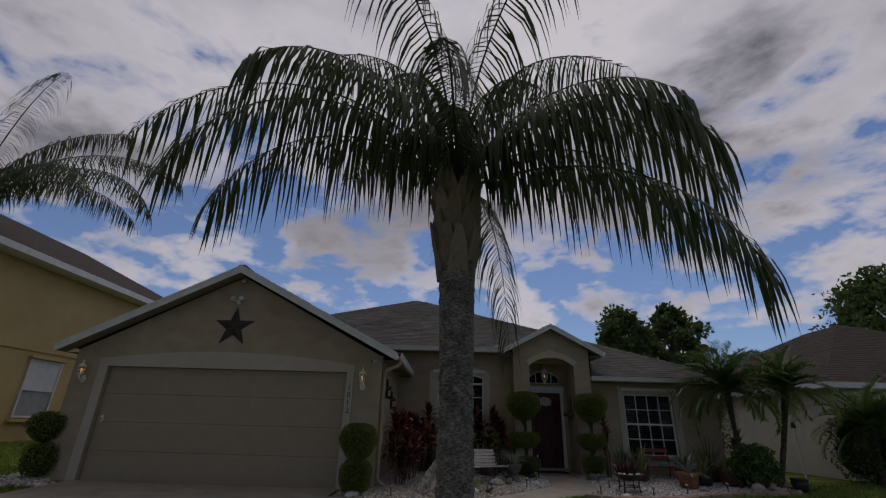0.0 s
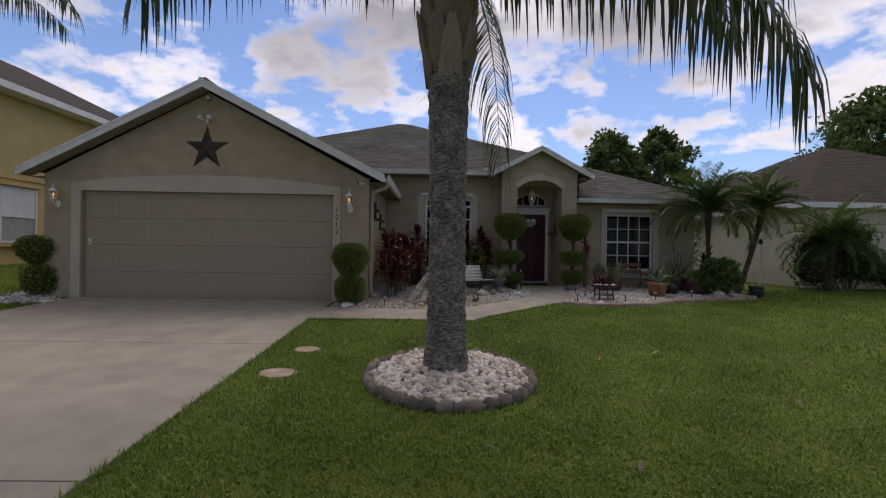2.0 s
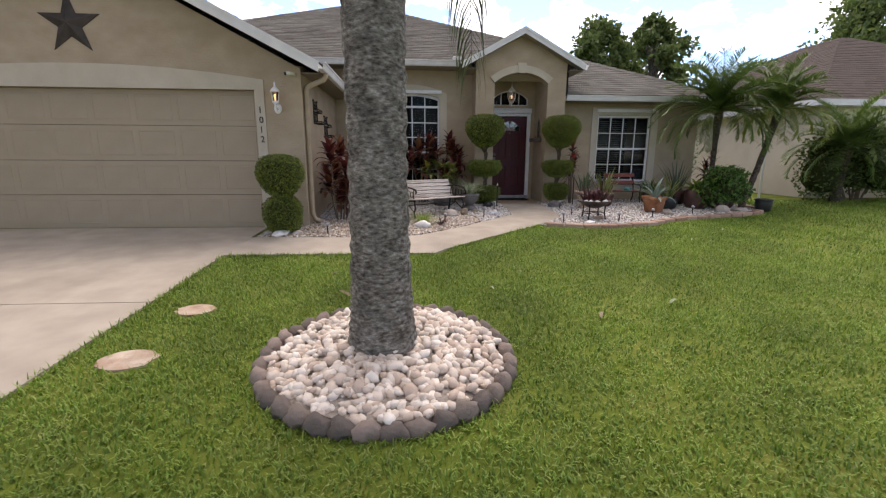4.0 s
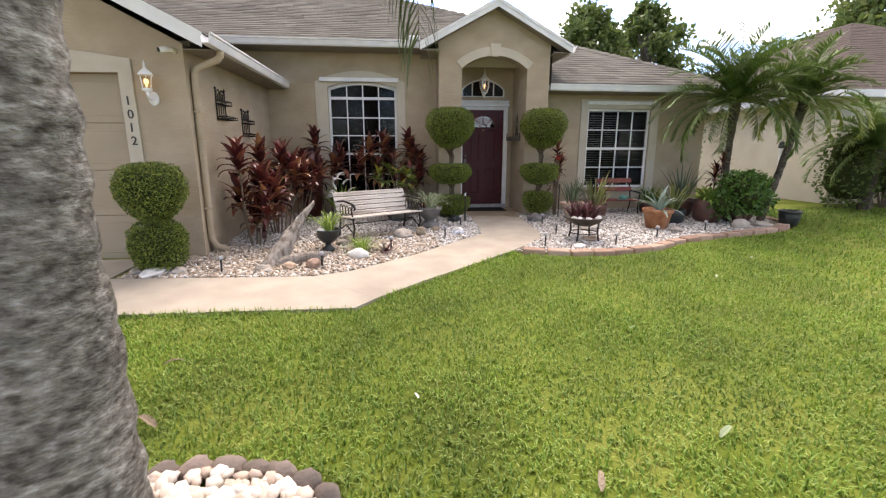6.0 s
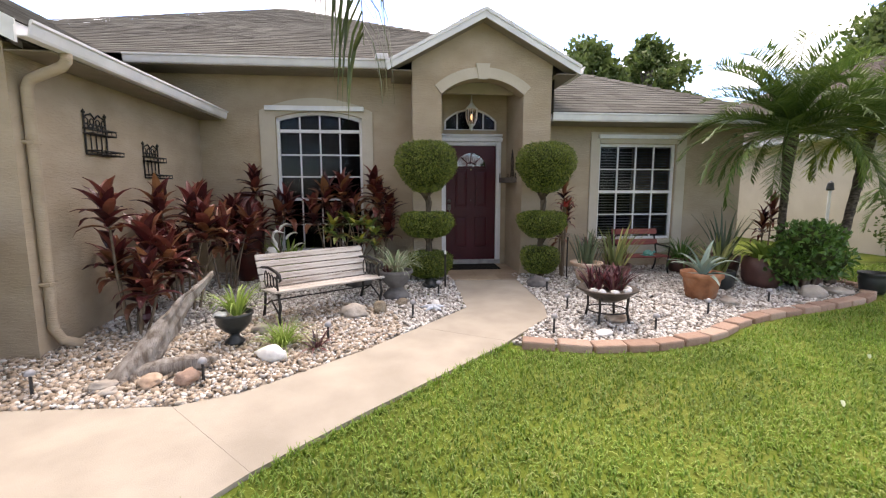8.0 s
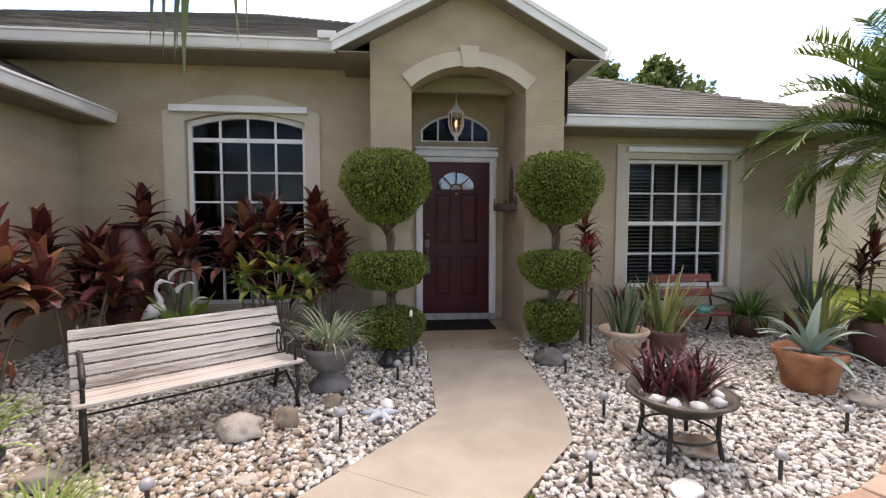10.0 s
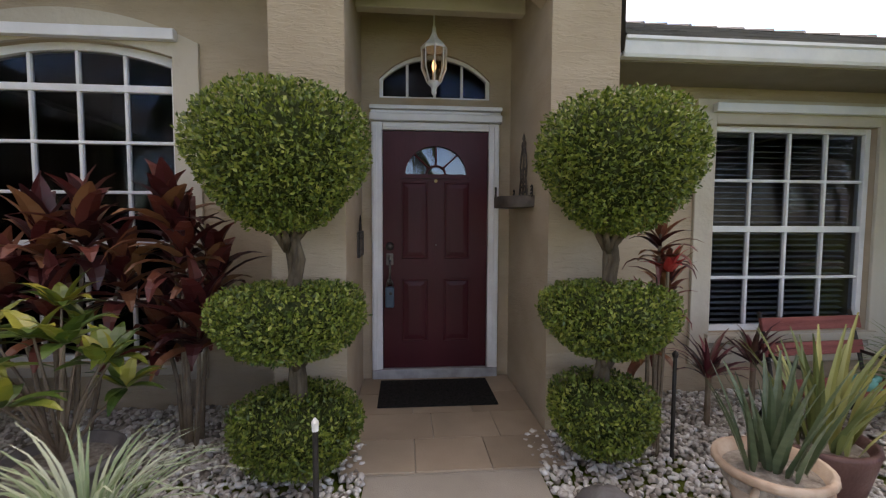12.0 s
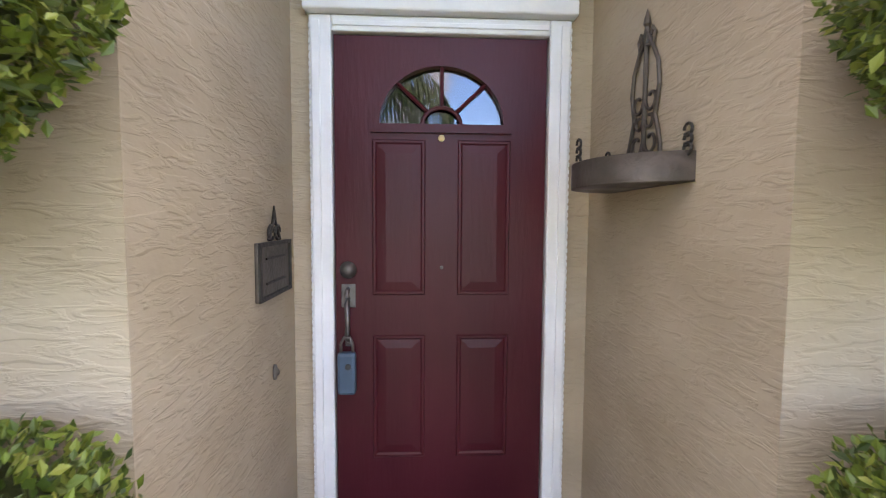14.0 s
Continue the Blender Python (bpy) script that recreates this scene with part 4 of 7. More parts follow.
part("door_header", Geo().box(DF0 - 0.015, DF1 + 0.015, Y_D - 0.075, Y_D - 0.001, 2.578, 2.638, 0.008).box(DF0 - 0.005, DF1 + 0.005, Y_D - 0.055, Y_D - 0.001, 2.641, 2.665, 0.006).box(DF0 - 0.012, DF1 + 0.012, Y_D - 0.085, Y_D - 0.001, 2.668, 2.70, 0.006), WHITE, door, "white header with worn top ledge")
part("threshold", Geo().box(DF0, DF1, Y_D - 0.05, Y_D + 0.02, 0.405, 0.496, 0.008), GREYPLASTIC, door, "grey metal threshold")
HX = 2.478
g = Geo().lathe([(0.012, 0), (0.034, 0.002), (0.036, 0.012), (0.022, 0.02), (0.02, 0.028), (0.001, 0.03)], n=20)
part("deadbolt", g, PEWTER, door, smooth=True, at=pose(HX, DY - 0.001, 1.545, 90))
g = Geo().box(-0.03, 0.03, -0.008, 0, -0.05, 0.05, 0.004).tube([(0, -0.008, 0.03), (0, -0.05, 0.025), (0, -0.055, 0.0)], 0.009, 8)
part("latch_plate", g, PEWTER, door, at=(HX, DY, 1.435))
g = Geo().tube([(0, -0.01, 0.09), (0, -0.05, 0.075), (0.004, -0.058, 0.0), (0, -0.05, -0.075), (0, -0.01, -0.09)], 0.010, 8).box(-0.014, 0.014, -0.012, 0, -0.115, -0.08, 0.004)
part("pull_handle", g, PEWTER, door, smooth=True, at=(HX, DY, 1.335))
part("peephole", Geo().lathe([(0.001, 0), (0.014, 0), (0.014, 0.006), (0.001, 0.008)], n=14), BRASS, door, at=pose(FX, DY - 0.001, 2.095, 90))
part("knocker_screw", Geo().lathe([(0.001, 0), (0.008, 0), (0.008, 0.008), (0.001, 0.010)], n=10), PEWTER, door, at=pose(FX + 0.003, DY - 0.001, 1.555, 90))
lock = thing("key_lockbox", "slate-blue lockbox hanging from the door handle", "lockbox", (HX, DY - 0.058, 1.035))
part("body", Geo().box(-0.037, 0.037, -0.025, 0.022, 0, 0.175, 0.012), LOCKBLUE, lock)
part("dial", Geo().lathe([(0.001, 0), (0.013, 0), (0.012, 0.006), (0.001, 0.007)], n=16), BLACK, lock, at=pose(0.008, -0.0255, 0.12, 90))
part("shackle", Geo().tube([(-0.024, 0, 0.17), (-0.024, 0, 0.21), (-0.012, 0, 0.235), (0.012, 0, 0.235), (0.024, 0, 0.21), (0.024, 0, 0.17)], 0.006, 8), PEWTER, lock, smooth=True)

# Garage door: four sections of eight panels
gd = thing("door_2", "closed tan sectional garage door with raised panels", "garage door", kind="structure")
W, H = GD1 - GD0 - 0.02, (GDT - 0.27) / 4
pn = raised_panel(0, W / 8 - 0.09, 0, H - 0.16, 0, 0.0035, 0.034).data("panel", GARAGE)
for r in range(4):
    z = 0.27 + H * r
    sec = part("section", Geo().box(GD0 + 0.01, GD1 - 0.01, Y_G + 0.09, Y_G + 0.13, z + 0.003, z + H - 0.003, 0.004), GARAGE, gd)
    for c in range(8):
        part("panel", pn, None, sec, at=(GD0 + 0.01 + W / 8 * c + 0.045, Y_G + 0.0885, z + 0.08))
part("bottom_seal", Geo().box(GD0 + 0.01, GD1 - 0.01, Y_G + 0.09, Y_G + 0.13, 0.245, 0.272, 0.004), BLACK, gd)
# Added unseen wall behind the garage door, in the near-black room colour
solid("garage_room", Geo().box(GD0 - 0.3, GD1 + 0.3, Y_G + 0.5, Y_G + 0.55, 0.2, 2.8), ROOM, "added near-black wall inside the garage", "wall")


# Palms
def frond_points(yaw, e0, length, droop, n=26, bend=1.35):
    p, pts = V((0, 0, 0)), [V((0, 0, 0))]
    for i in range(n):
        s = (i + 0.5) / n
        e = radians(e0 - droop * s ** bend)
        p = p + V((math.cos(yaw) * math.cos(e), math.sin(yaw) * math.cos(e), math.sin(e))) * (length / n)
        pts.append(p.copy())
    return pts


def frond_mesh(name, mat, r, yaw, e0, length, droop, pairs, leaf, width, hang, stalk=0.16, thick=0.022, lift=0.15, ahead=1.0):
    """A feather frond: a tapering rib and two rows of leaflets that bend towards the ground by hang."""
    q = Geo()
    pts = frond_points(yaw, e0, length, droop)
    q.tube(pts, [thick * (1 - 0.85 * i / (len(pts) - 1)) for i in range(len(pts))], 5)
    n = len(pts) - 1
    for k in range(pairs):
        s = stalk + (0.995 - stalk) * (k + r.random() * 0.6) / pairs
        i = min(n - 1, int(s * n))
        base = pts[i].lerp(pts[i + 1], s * n - i)
        d = (pts[i + 1] - pts[i]).normalized()
        lat = d.cross(V((0, 0, 1)))
        lat = lat.normalized() if lat.length > 1e-3 else V((-math.sin(yaw), math.cos(yaw), 0))
        top = lat.cross(d)
        for sgn in (1, -1):
            L = leaf * (0.55 + 0.6 * math.sin(math.pi * min(1, 0.12 + 0.80 * (s - stalk) / (1 - stalk)))) * r.uniform(0.8, 1.1)
            v = (lat * sgn * r.uniform(0.6, 1) + d * r.uniform(0.5, 0.8) * ahead + top * (lift + r.uniform(-0.2, 0.35))).normalized()
            w = width * r.uniform(0.7, 1.15)
            p, ring = base.copy(), []
            segs = 4
            for j in range(segs + 1):
                sd = v.cross(V((0, 0, 1)))
                sd = (sd.normalized() if sd.length > 1e-3 else lat)
                ww = w * (0.55, 1.0, 0.85, 0.5, 0.06)[j]
                ring += [p + sd * ww * 0.5, p - sd * ww * 0.5]
                v = (v + V((r.uniform(-0.08, 0.08), r.uniform(-0.08, 0.08), -hang))).normalized()
                p = p + v * (L / segs)
            q.add(ring, [(2 * j, 2 * j + 1, 2 * j + 3, 2 * j + 2) for j in range(segs)])
    return q.data(name, mat)


def trunk_geo(pts, radii, rings, r, n=20):
    q = Geo()
    P, R = [], []
    tot = len(pts) - 1
    for i in range(rings + 1):
        s = i / rings * tot
        k = min(tot - 1, int(s))
        P.append(V(pts[k]).lerp(V(pts[k + 1]), s - k))
        rr = radii[k] * (1 - s + k) + radii[k + 1] * (s - k)
        R.append(rr * (1 + (0.045 if i % 3 == 0 else 0.012 if i % 3 == 1 else -0.02) + r.uniform(-0.014, 0.014)))
    q.tube(P, R, n)
    q.v = [(x + 0.012 * noise.noise(V((x * 9, y * 9, z * 14))), y + 0.012 * noise.noise(V((x * 9 + 7, y * 9, z * 14))), z) for x, y, z in q.v]
    return q


r = random.Random(11)
TX, TY = 0.09, 5.25
tz = ground_z(TX, TY)
palm = thing("queen_palm", "tall queen palm with grey trunk and drooping fronds in stones", "palm tree", (TX, TY, tz))
part("trunk", trunk_geo([(0, 0, -0.1), (0, 0, 0.15), (0, 0, 0.5), (-0.005, 0, 1.5), (-0.01, 0, 2.4), (-0.02, 0, 3.3), (-0.04, 0, 4.3)], [0.28, 0.24, 0.21, 0.195, 0.20, 0.225, 0.20], 108, r), BARK, palm, smooth=True)
g = Geo()
for i in range(34):
    a_ = i * 2.4
    z = 3.2 + 1.1 * i / 34
    rr = 0.20
    c = V((rr * math.cos(a_) - 0.03, rr * math.sin(a_), z))
    o = V((math.cos(a_), math.sin(a_), 0))
    tlen = r.uniform(0.35, 0.6)
    sd = V((-math.sin(a_), math.cos(a_), 0))
    tip = c + o * r.uniform(0.08, 0.2) + V((0, 0, tlen))
    g.add([c - sd * 0.13 - V((0, 0, 0.12)), c + sd * 0.13 - V((0, 0, 0.12)), c + o * 0.10 + sd * 0.10 + V((0, 0, tlen * 0.5)), c + o * 0.10 - sd * 0.10 + V((0, 0, tlen * 0.5)), tip + sd * r.uniform(0.03, 0.07), tip - sd * r.uniform(0.03, 0.07), c - o * 0.05 + sd * 0.08 + V((0, 0, tlen * 0.5)), c - o * 0.05 - sd * 0.08 + V((0, 0, tlen * 0.5))],
          [(0, 1, 2, 3), (3, 2, 4, 5), (1, 6, 2), (0, 3, 7), (2, 6, 4), (3, 5, 7), (4, 6, 7, 5)])
tagged(part("boot_mass", g, BOOT, palm, "torn pale brown leaf bases"), kind="stuff")
g = Geo()
for i in range(240):
    a_, z = r.uniform(0, 6.28), r.uniform(2.95, 4.5)
    c = V((0.21 * math.cos(a_) - 0.03, 0.21 * math.sin(a_), z))
    g.blade(c, a_ + r.uniform(-0.6, 0.6), radians(r.uniform(-20, 50)), r.uniform(0.1, 0.34), 0.008, radians(r.uniform(60, 140)), 3)
tagged(part("fibre_mass", g, STEM, palm, "dry brown fibre"), kind="stuff")
SPEC = [(183, 54, 5.3, 112), (187, 48, 4.7, 128), (176, 44, 4.1, 116), (-12, 18, 4.1, 96), (-4, 44, 4.1, 122), (6, 34, 3.9, 108), (-22, 44, 3.7, 122), (75, 32, 6.2, 120), (135, 66, 3.4, 110), (238, 82, 4.6, 116), (300, 82, 4.6, 116), (265, 50, 2.8, 126), (50, 84, 5.2, 86), (125, 86, 5.2, 80), (212, 60, 3.4, 120), (335, 60, 3.4, 118), (95, 84, 4.2, 80), (20, 84, 5.0, 92), (160, 86, 4.8, 92)]
for yaw, e0, ln, dr in SPEC:
    part("frond", frond_mesh("frond", FROND, r, radians(yaw), e0, ln, dr, 60, 1.12, 0.040, 1.15, 0.10, ahead=0.5), None, palm, at=(-0.03 + 0.1 * math.cos(radians(yaw)), 0.1 * math.sin(radians(yaw)), 4.45 + r.uniform(-0.05, 0.3)))
part("spear", Geo().tube([(0, 0, 4.3), (0.03, 0, 5.4), (0.08, 0.02, 6.3)], [0.06, 0.035, 0.006], 8), FROND, palm)

side_palm = thing("queen_palm", "queen palm with arching fronds beside the yellow house", "palm tree", (-11.3, 9.0, ground_z(-11.3, 9.0)))
part("trunk", trunk_geo([(0, 0, -0.1), (0, 0, 0.5), (0, 0, 3), (0, 0, 5.2)], [0.28, 0.2, 0.18, 0.19], 70, r), BARK, side_palm, smooth=True)
for yaw, e0, ln, dr in [(0, 50, 5.2, 112), (-18, 40, 5.0, 100), (20, 64, 5.2, 104), (70, 60, 4.6, 100), (120, 66, 4.6, 90), (180, 60, 4.6, 110), (230, 60, 4.6, 110), (285, 58, 4.6, 112), (330, 72, 5.0, 90), (45, 80, 4.6, 60)]:
    part("frond", frond_mesh("frond", FROND, r, radians(yaw), e0, ln, dr, 84, 0.75, 0.034, 0.8, ahead=0.7), None, side_palm, at=(0, 0, 5.1 + r.uniform(0, 0.3)))


def date_palm(name, label, base, top, r0, r1, crown, seed, mat_low=None, length=1.7, pairs=78):
    q = random.Random(seed)
    p = thing(name, label, "palm tree", (base[0], base[1], ground_z(base[0], base[1])))
    t = V((top[0] - base[0], top[1] - base[1], top[2] - ground_z(base[0], base[1])))
    bend = [V((0, 0, -0.1)), t * 0.33 + V((0, 0, -0.06 * t.length)) * (1 if abs(t.x) > 0.3 else 0), t * 0.68 + V((0, 0, -0.05 * t.length)) * (1 if abs(t.x) > 0.3 else 0), t]
    part("trunk", trunk_geo(bend, [r0 * 1.3, r0, r0, r1], 42, q, 14), DATEBARK, p, smooth=True)
    for i in range(crown):
        f = i / crown
        e0 = 88 - 97 * f + q.uniform(-10, 10)
        part("frond", frond_mesh("frond", mat_low if mat_low and f > 0.72 else DATE, q, i * 2.399 + q.uniform(-0.2, 0.2), e0, length * q.uniform(0.85, 1.1), 64 + 34 * f + q.uniform(-8, 10), pairs, 0.25, 0.020, 0.09, 0.10, 0.014, 0.35), None, p, at=t + V((0, 0, 0.02)))
    return p


date_palm("date_palm", "pygmy date palm with dense green arching fronds in the bed", (7.2, 12.05), (7.05, 11.85, 2.5), 0.05, 0.09, 60, 3, length=1.42, pairs=66)
date_palm("date_palm", "leaning pygmy date palm with yellowing lower fronds", (7.75, 11.75), (8.95, 12.45, 2.6), 0.06, 0.09, 42, 4, DATE_YELLOW, 1.25)
date_palm("date_palm", "dark pygmy date palm by the neighbour's wall", (11.2, 12.9), (11.2, 12.8, 1.7), 0.10, 0.13, 40, 6, None, 1.45)


# Clipped shrubs and leafy masses
def leaf_shell(centre, radii, count, size, r_, flat_top=0.0, flat_low=0.0, power=2.4, depth=0.28, jag=0.06, seed=0.0):
    """Leaves over a rounded body, tips outwards; as arrays of vertices and quads."""
    d = r_.normal(size=(count, 3))
    d /= np.linalg.norm(d, axis=1)[:, None]
    k = (np.hypot(d[:, 0], d[:, 1]) ** power + np.abs(d[:, 2]) ** power) ** (-1 / power)
    wob = 1 + jag * np.array([noise.noise(V(tuple(x * 2.3 + seed))) for x in d])
    shell = 1 - depth * r_.random(count) ** 1.6 + 0.06 * r_.random(count) ** 6
    p = d * (k * wob * shell)[:, None] * np.array(radii)
    if flat_low:
        low = p[:, 2] < 0
        fac = 1 + flat_low * p[:, 2] / radii[2]
        p[low, 0] *= fac[low]
        p[low, 1] *= fac[low]
    n = d / np.array(radii)
    n /= np.linalg.norm(n, axis=1)[:, None]
    ax = n + 0.95 * r_.normal(size=(count, 3)) + np.array([0, 0, 0.25])
    ax /= np.linalg.norm(ax, axis=1)[:, None]
    sd = np.cross(ax, r_.normal(size=(count, 3)))
    sd /= np.linalg.norm(sd, axis=1)[:, None]
    L = size * r_.uniform(0.65, 1.25, count)[:, None]
    up_ = np.cross(sd, ax)
    c = np.array(centre)
    v = np.stack([p - ax * L * 0.5, p + sd * L * 0.27 + up_ * L * 0.08, p + ax * L * 0.5, p - sd * L * 0.27 + up_ * L * 0.08], 1) + c
    return v.reshape(-1, 3), np.arange(4 * count).reshape(-1, 4)


def core_ball(centre, radii, flat_low, power=2.4, seed=0):
    b = bmesh.new()
    bmesh.ops.create_icosphere(b, subdivisions=3, radius=1)
    vs = []
    for v in b.verts:
        d = v.co.normalized()
        k = (math.hypot(d.x, d.y) ** power + abs(d.z) ** power) ** (-1 / power) * (0.80 + 0.1 * noise.noise(d * 4 + V((seed, 0, 0))))
        p = V((d.x * k * radii[0], d.y * k * radii[1], d.z * k * radii[2]))
        if p.z < 0 and flat_low:
            p.x *= 1 + flat_low * p.z / radii[2]
            p.y *= 1 + flat_low * p.z / radii[2]
        vs.append(p + V(centre))
    b.verts.index_update()
    fs = [[v.index for v in f.verts] for f in b.faces]
    b.free()
    return Geo().add(vs, fs)




def topiary(label, at, tiers, stem, seed, size=0.027, dens=8200, group="clipped topiaries"):
    q = np.random.default_rng(seed)
    z0 = ground_z(*at)
    t = thing("topiary_shrub", label, "topiary", (at[0], at[1], z0), group=group)
    for (cx, cy, cz, rx, rz, fl, pw) in tiers:
        area = 4 * math.pi * ((rx * rx) ** 1.6 / 3 + 2 * (rx * rz) ** 1.6 / 3) ** (1 / 1.6)
        v, f = leaf_shell((cx, cy, cz - z0), (rx, rx, rz), int(dens * area), size, q, 0, fl, pw, seed=seed + cz)
        part("leaf_tier", arrays("leaf_tier", v, f, BOX), None, t)
        # added dark ball in place of the tier's shaded inside
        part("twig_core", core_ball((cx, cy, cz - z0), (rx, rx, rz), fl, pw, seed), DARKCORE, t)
    s = Geo()
    s.tube([V((x + 0.012 * math.sin(9 * z), y + 0.012 * math.cos(8 * z), z - z0)) for x, y, z in stem], [0.046, *([0.038] * (len(stem) - 2)), 0.036], 10)
    for k in range(3):
        pts = [V((x + 0.030 * math.cos(2.1 * k + 6 * (z - z0)), y + 0.030 * math.sin(2.1 * k + 6 * (z - z0)), z - z0)) for x, y, z in stem]
        s.tube(pts, [0.022, *([0.018] * (len(pts) - 2)), 0.018], 8)
    # limbs that fork under each tier
    for (cx, cy, cz, rx, rz, fl, pw) in tiers:
        low = cz - z0 - rz
        bx, by = stem[-1][0] if cz > stem[-1][2] else 0.0, stem[-1][1] if cz > stem[-1][2] else 0.0
        for k in range(7):
            a_ = k * 0.9 + seed
            o = 0.50 * rx * (0.7 + 0.3 * math.sin(3 * k))
            s.tube([V((bx, by, low - 0.10)), V((bx + 0.35 * o * math.cos(a_), by + 0.35 * o * math.sin(a_), low - 0.02)), V((cx + o * math.cos(a_), cy + o * math.sin(a_), low + 0.12)), V((cx + 1.4 * o * math.cos(a_), cy + 1.4 * o * math.sin(a_), low + 0.26))], [0.024, 0.018, 0.011, 0.005], 6)
    part("stem", s, BOXWOOD_STEM, t, smooth=True)
    return t


topiary("three-tier clipped green topiary beside the front door", (2.03, 12.5), [(-0.04, -0.07, 2.06, 0.44, 0.36, 0.40, 3.0), (-0.03, -0.02, 1.235, 0.395, 0.185, 0.3, 4.6), (0.0, -0.02, 0.65, 0.345, 0.19, 0.25, 4.4)], [(0, 0, 0.3), (0.0, 0, 0.9), (-0.02, 0, 1.3), (0, 0, 1.55), (-0.04, 0, 1.75)], 21)
topiary("three-tier clipped green topiary on a rock base", (3.71, 12.45), [(0.02, -0.05, 2.055, 0.428, 0.36, 0.42, 3.0), (-0.01, -0.03, 1.23, 0.36, 0.195, 0.4, 4.6), (-0.02, -0.02, 0.70, 0.29, 0.20, 0.25, 4.4)], [(0, 0, 0.3), (-0.02, 0, 0.9), (0.0, 0, 1.3), (0.02, 0, 1.55), (0.0, 0, 1.75)], 22)
topiary("two-tier clipped green topiary by the garage corner", (-1.76, 9.42), [(0.02, 0, 1.18, 0.365, 0.335, 0.35, 2.8), (0.02, 0, 0.56, 0.305, 0.30, 0.15, 3.4)], [(0, 0, 0.2), (0, 0, 0.6), (0.02, 0, 0.9), (0, 0, 1.0)], 23)
topiary("two-tier clipped dark green topiary by the garage", (-8.36, 10.0), [(-0.05, 0, 1.27, 0.40, 0.30, 0.35, 2.8), (0.04, 0, 0.64, 0.36, 0.32, 0.15, 3.4)], [(0, 0, 0.2), (0, 0, 0.6), (0, 0, 0.95), (0, 0, 1.05)], 24, dens=2500, size=0.045)


def shrub(name, label, category, at, blobs, mat, size, dens, seed, core=True):
    q = np.random.default_rng(seed)
    z0 = ground_z(*at)
    t = thing(name, label, category, (at[0], at[1], z0))
    vs, fs, n = [], [], 0
    for (x, y, z, a_, b_, c_) in blobs:
        cnt = int(dens * (a_ * b_ + b_ * c_ + a_ * c_) * 4.2)
        v, f = leaf_shell((x, y, z), (a_, b_, c_), cnt, size, q, 0, 0, 2.0, 0.5, 0.3, seed + x)
        vs.append(v)
        fs.append(f + n)
        n += len(v)
    part("foliage", arrays("foliage", np.concatenate(vs), np.concatenate(fs), mat), None, t)
    s = Geo()
    for (x, y, z, a_, b_, c_) in blobs:
        s.tube([(x * 0.25, y * 0.25, -0.05), (x * 0.6, y * 0.6, z * 0.5), (x, y, z)], [0.022 + 0.02 * c_, 0.016 + 0.012 * c_, 0.008], 6)
        s.tube([(x, y, z), (x + a_ * 0.5, y, z + c_ * 0.5)], [0.01, 0.004], 5)
        s.tube([(x, y, z), (x - a_ * 0.5, y + b_ * 0.3, z + c_ * 0.4)], [0.01, 0.004], 5)
    part("twig_frame", s, STEM, t)
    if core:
        # added dark balls, coloured as the shade among the leaves
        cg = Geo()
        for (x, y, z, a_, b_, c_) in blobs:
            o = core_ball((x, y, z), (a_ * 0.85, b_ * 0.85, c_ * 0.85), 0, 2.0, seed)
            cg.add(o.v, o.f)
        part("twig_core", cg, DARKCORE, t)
    return t


shrub("green_shrub", "round glossy green umbrella shrub at the end of the bed", "shrub", (7.1, 11.45), [(0, 0, 0.55, 0.42, 0.4, 0.35), (0.3, 0.05, 0.45, 0.34, 0.33, 0.3), (-0.15, -0.1, 0.75, 0.33, 0.33, 0.25), (0.2, 0.1, 0.78, 0.33, 0.3, 0.22), (-0.3, 0, 0.4, 0.28, 0.28, 0.28)], GREENLEAF, 0.085, 420, 31)
shrub("hedge_shrub", "dark green hedge along the neighbour's house", "hedge", (13.3, 12.9), [(x, 0.15 * math.sin(3 * x), 0.62 + 0.08 * math.sin(5 * x), 0.6, 0.55, 0.55) for x in (-0.9, -0.3, 0.4, 1.1, 1.8, 2.5, 3.2, 4.0, 4.8)], GREENLEAF, 0.085, 150, 32)
shrub("bush", "tall dark bush by the neighbour's corner", "shrub", (12.2, 13.3), [(-1.3, -0.2, 0.7, 0.6, 0.6, 0.7), (-1.0, 0, 1.3, 0.6, 0.6, 0.6), (-0.5, -0.2, 1.8, 0.6, 0.6, 0.5), (0, 0, 1.0, 0.6, 0.6, 0.7), (0.5, 0, 0.8, 0.6, 0.6, 0.6), (-0.4, 0, 0.7, 0.5, 0.5, 0.5), (0.2, 0, 1.6, 0.5, 0.5, 0.5)], TREELEAF, 0.10, 160, 33)
shrub("side_shrub", "green shrub growing past the house corner", "shrub", (8.35, 15.3), [(0, 0, 1.6, 0.5, 0.5, 0.7), (0.1, 0.2, 0.9, 0.5, 0.5, 0.7), (-0.1, 0, 2.3, 0.45, 0.4, 0.5)], GREENLEAF, 0.09, 180, 34)
shrub("thin_shrub", "sparse upright shrub beside the yellow house", "shrub", (-8.9, 11.6), [(0, 0, 0.9, 0.28, 0.28, 0.5), (0.1, 0.0, 1.5, 0.24, 0.24, 0.5), (-0.05, 0.1, 2.0, 0.18, 0.18, 0.3)], TREELEAF, 0.07, 220, 35, False)


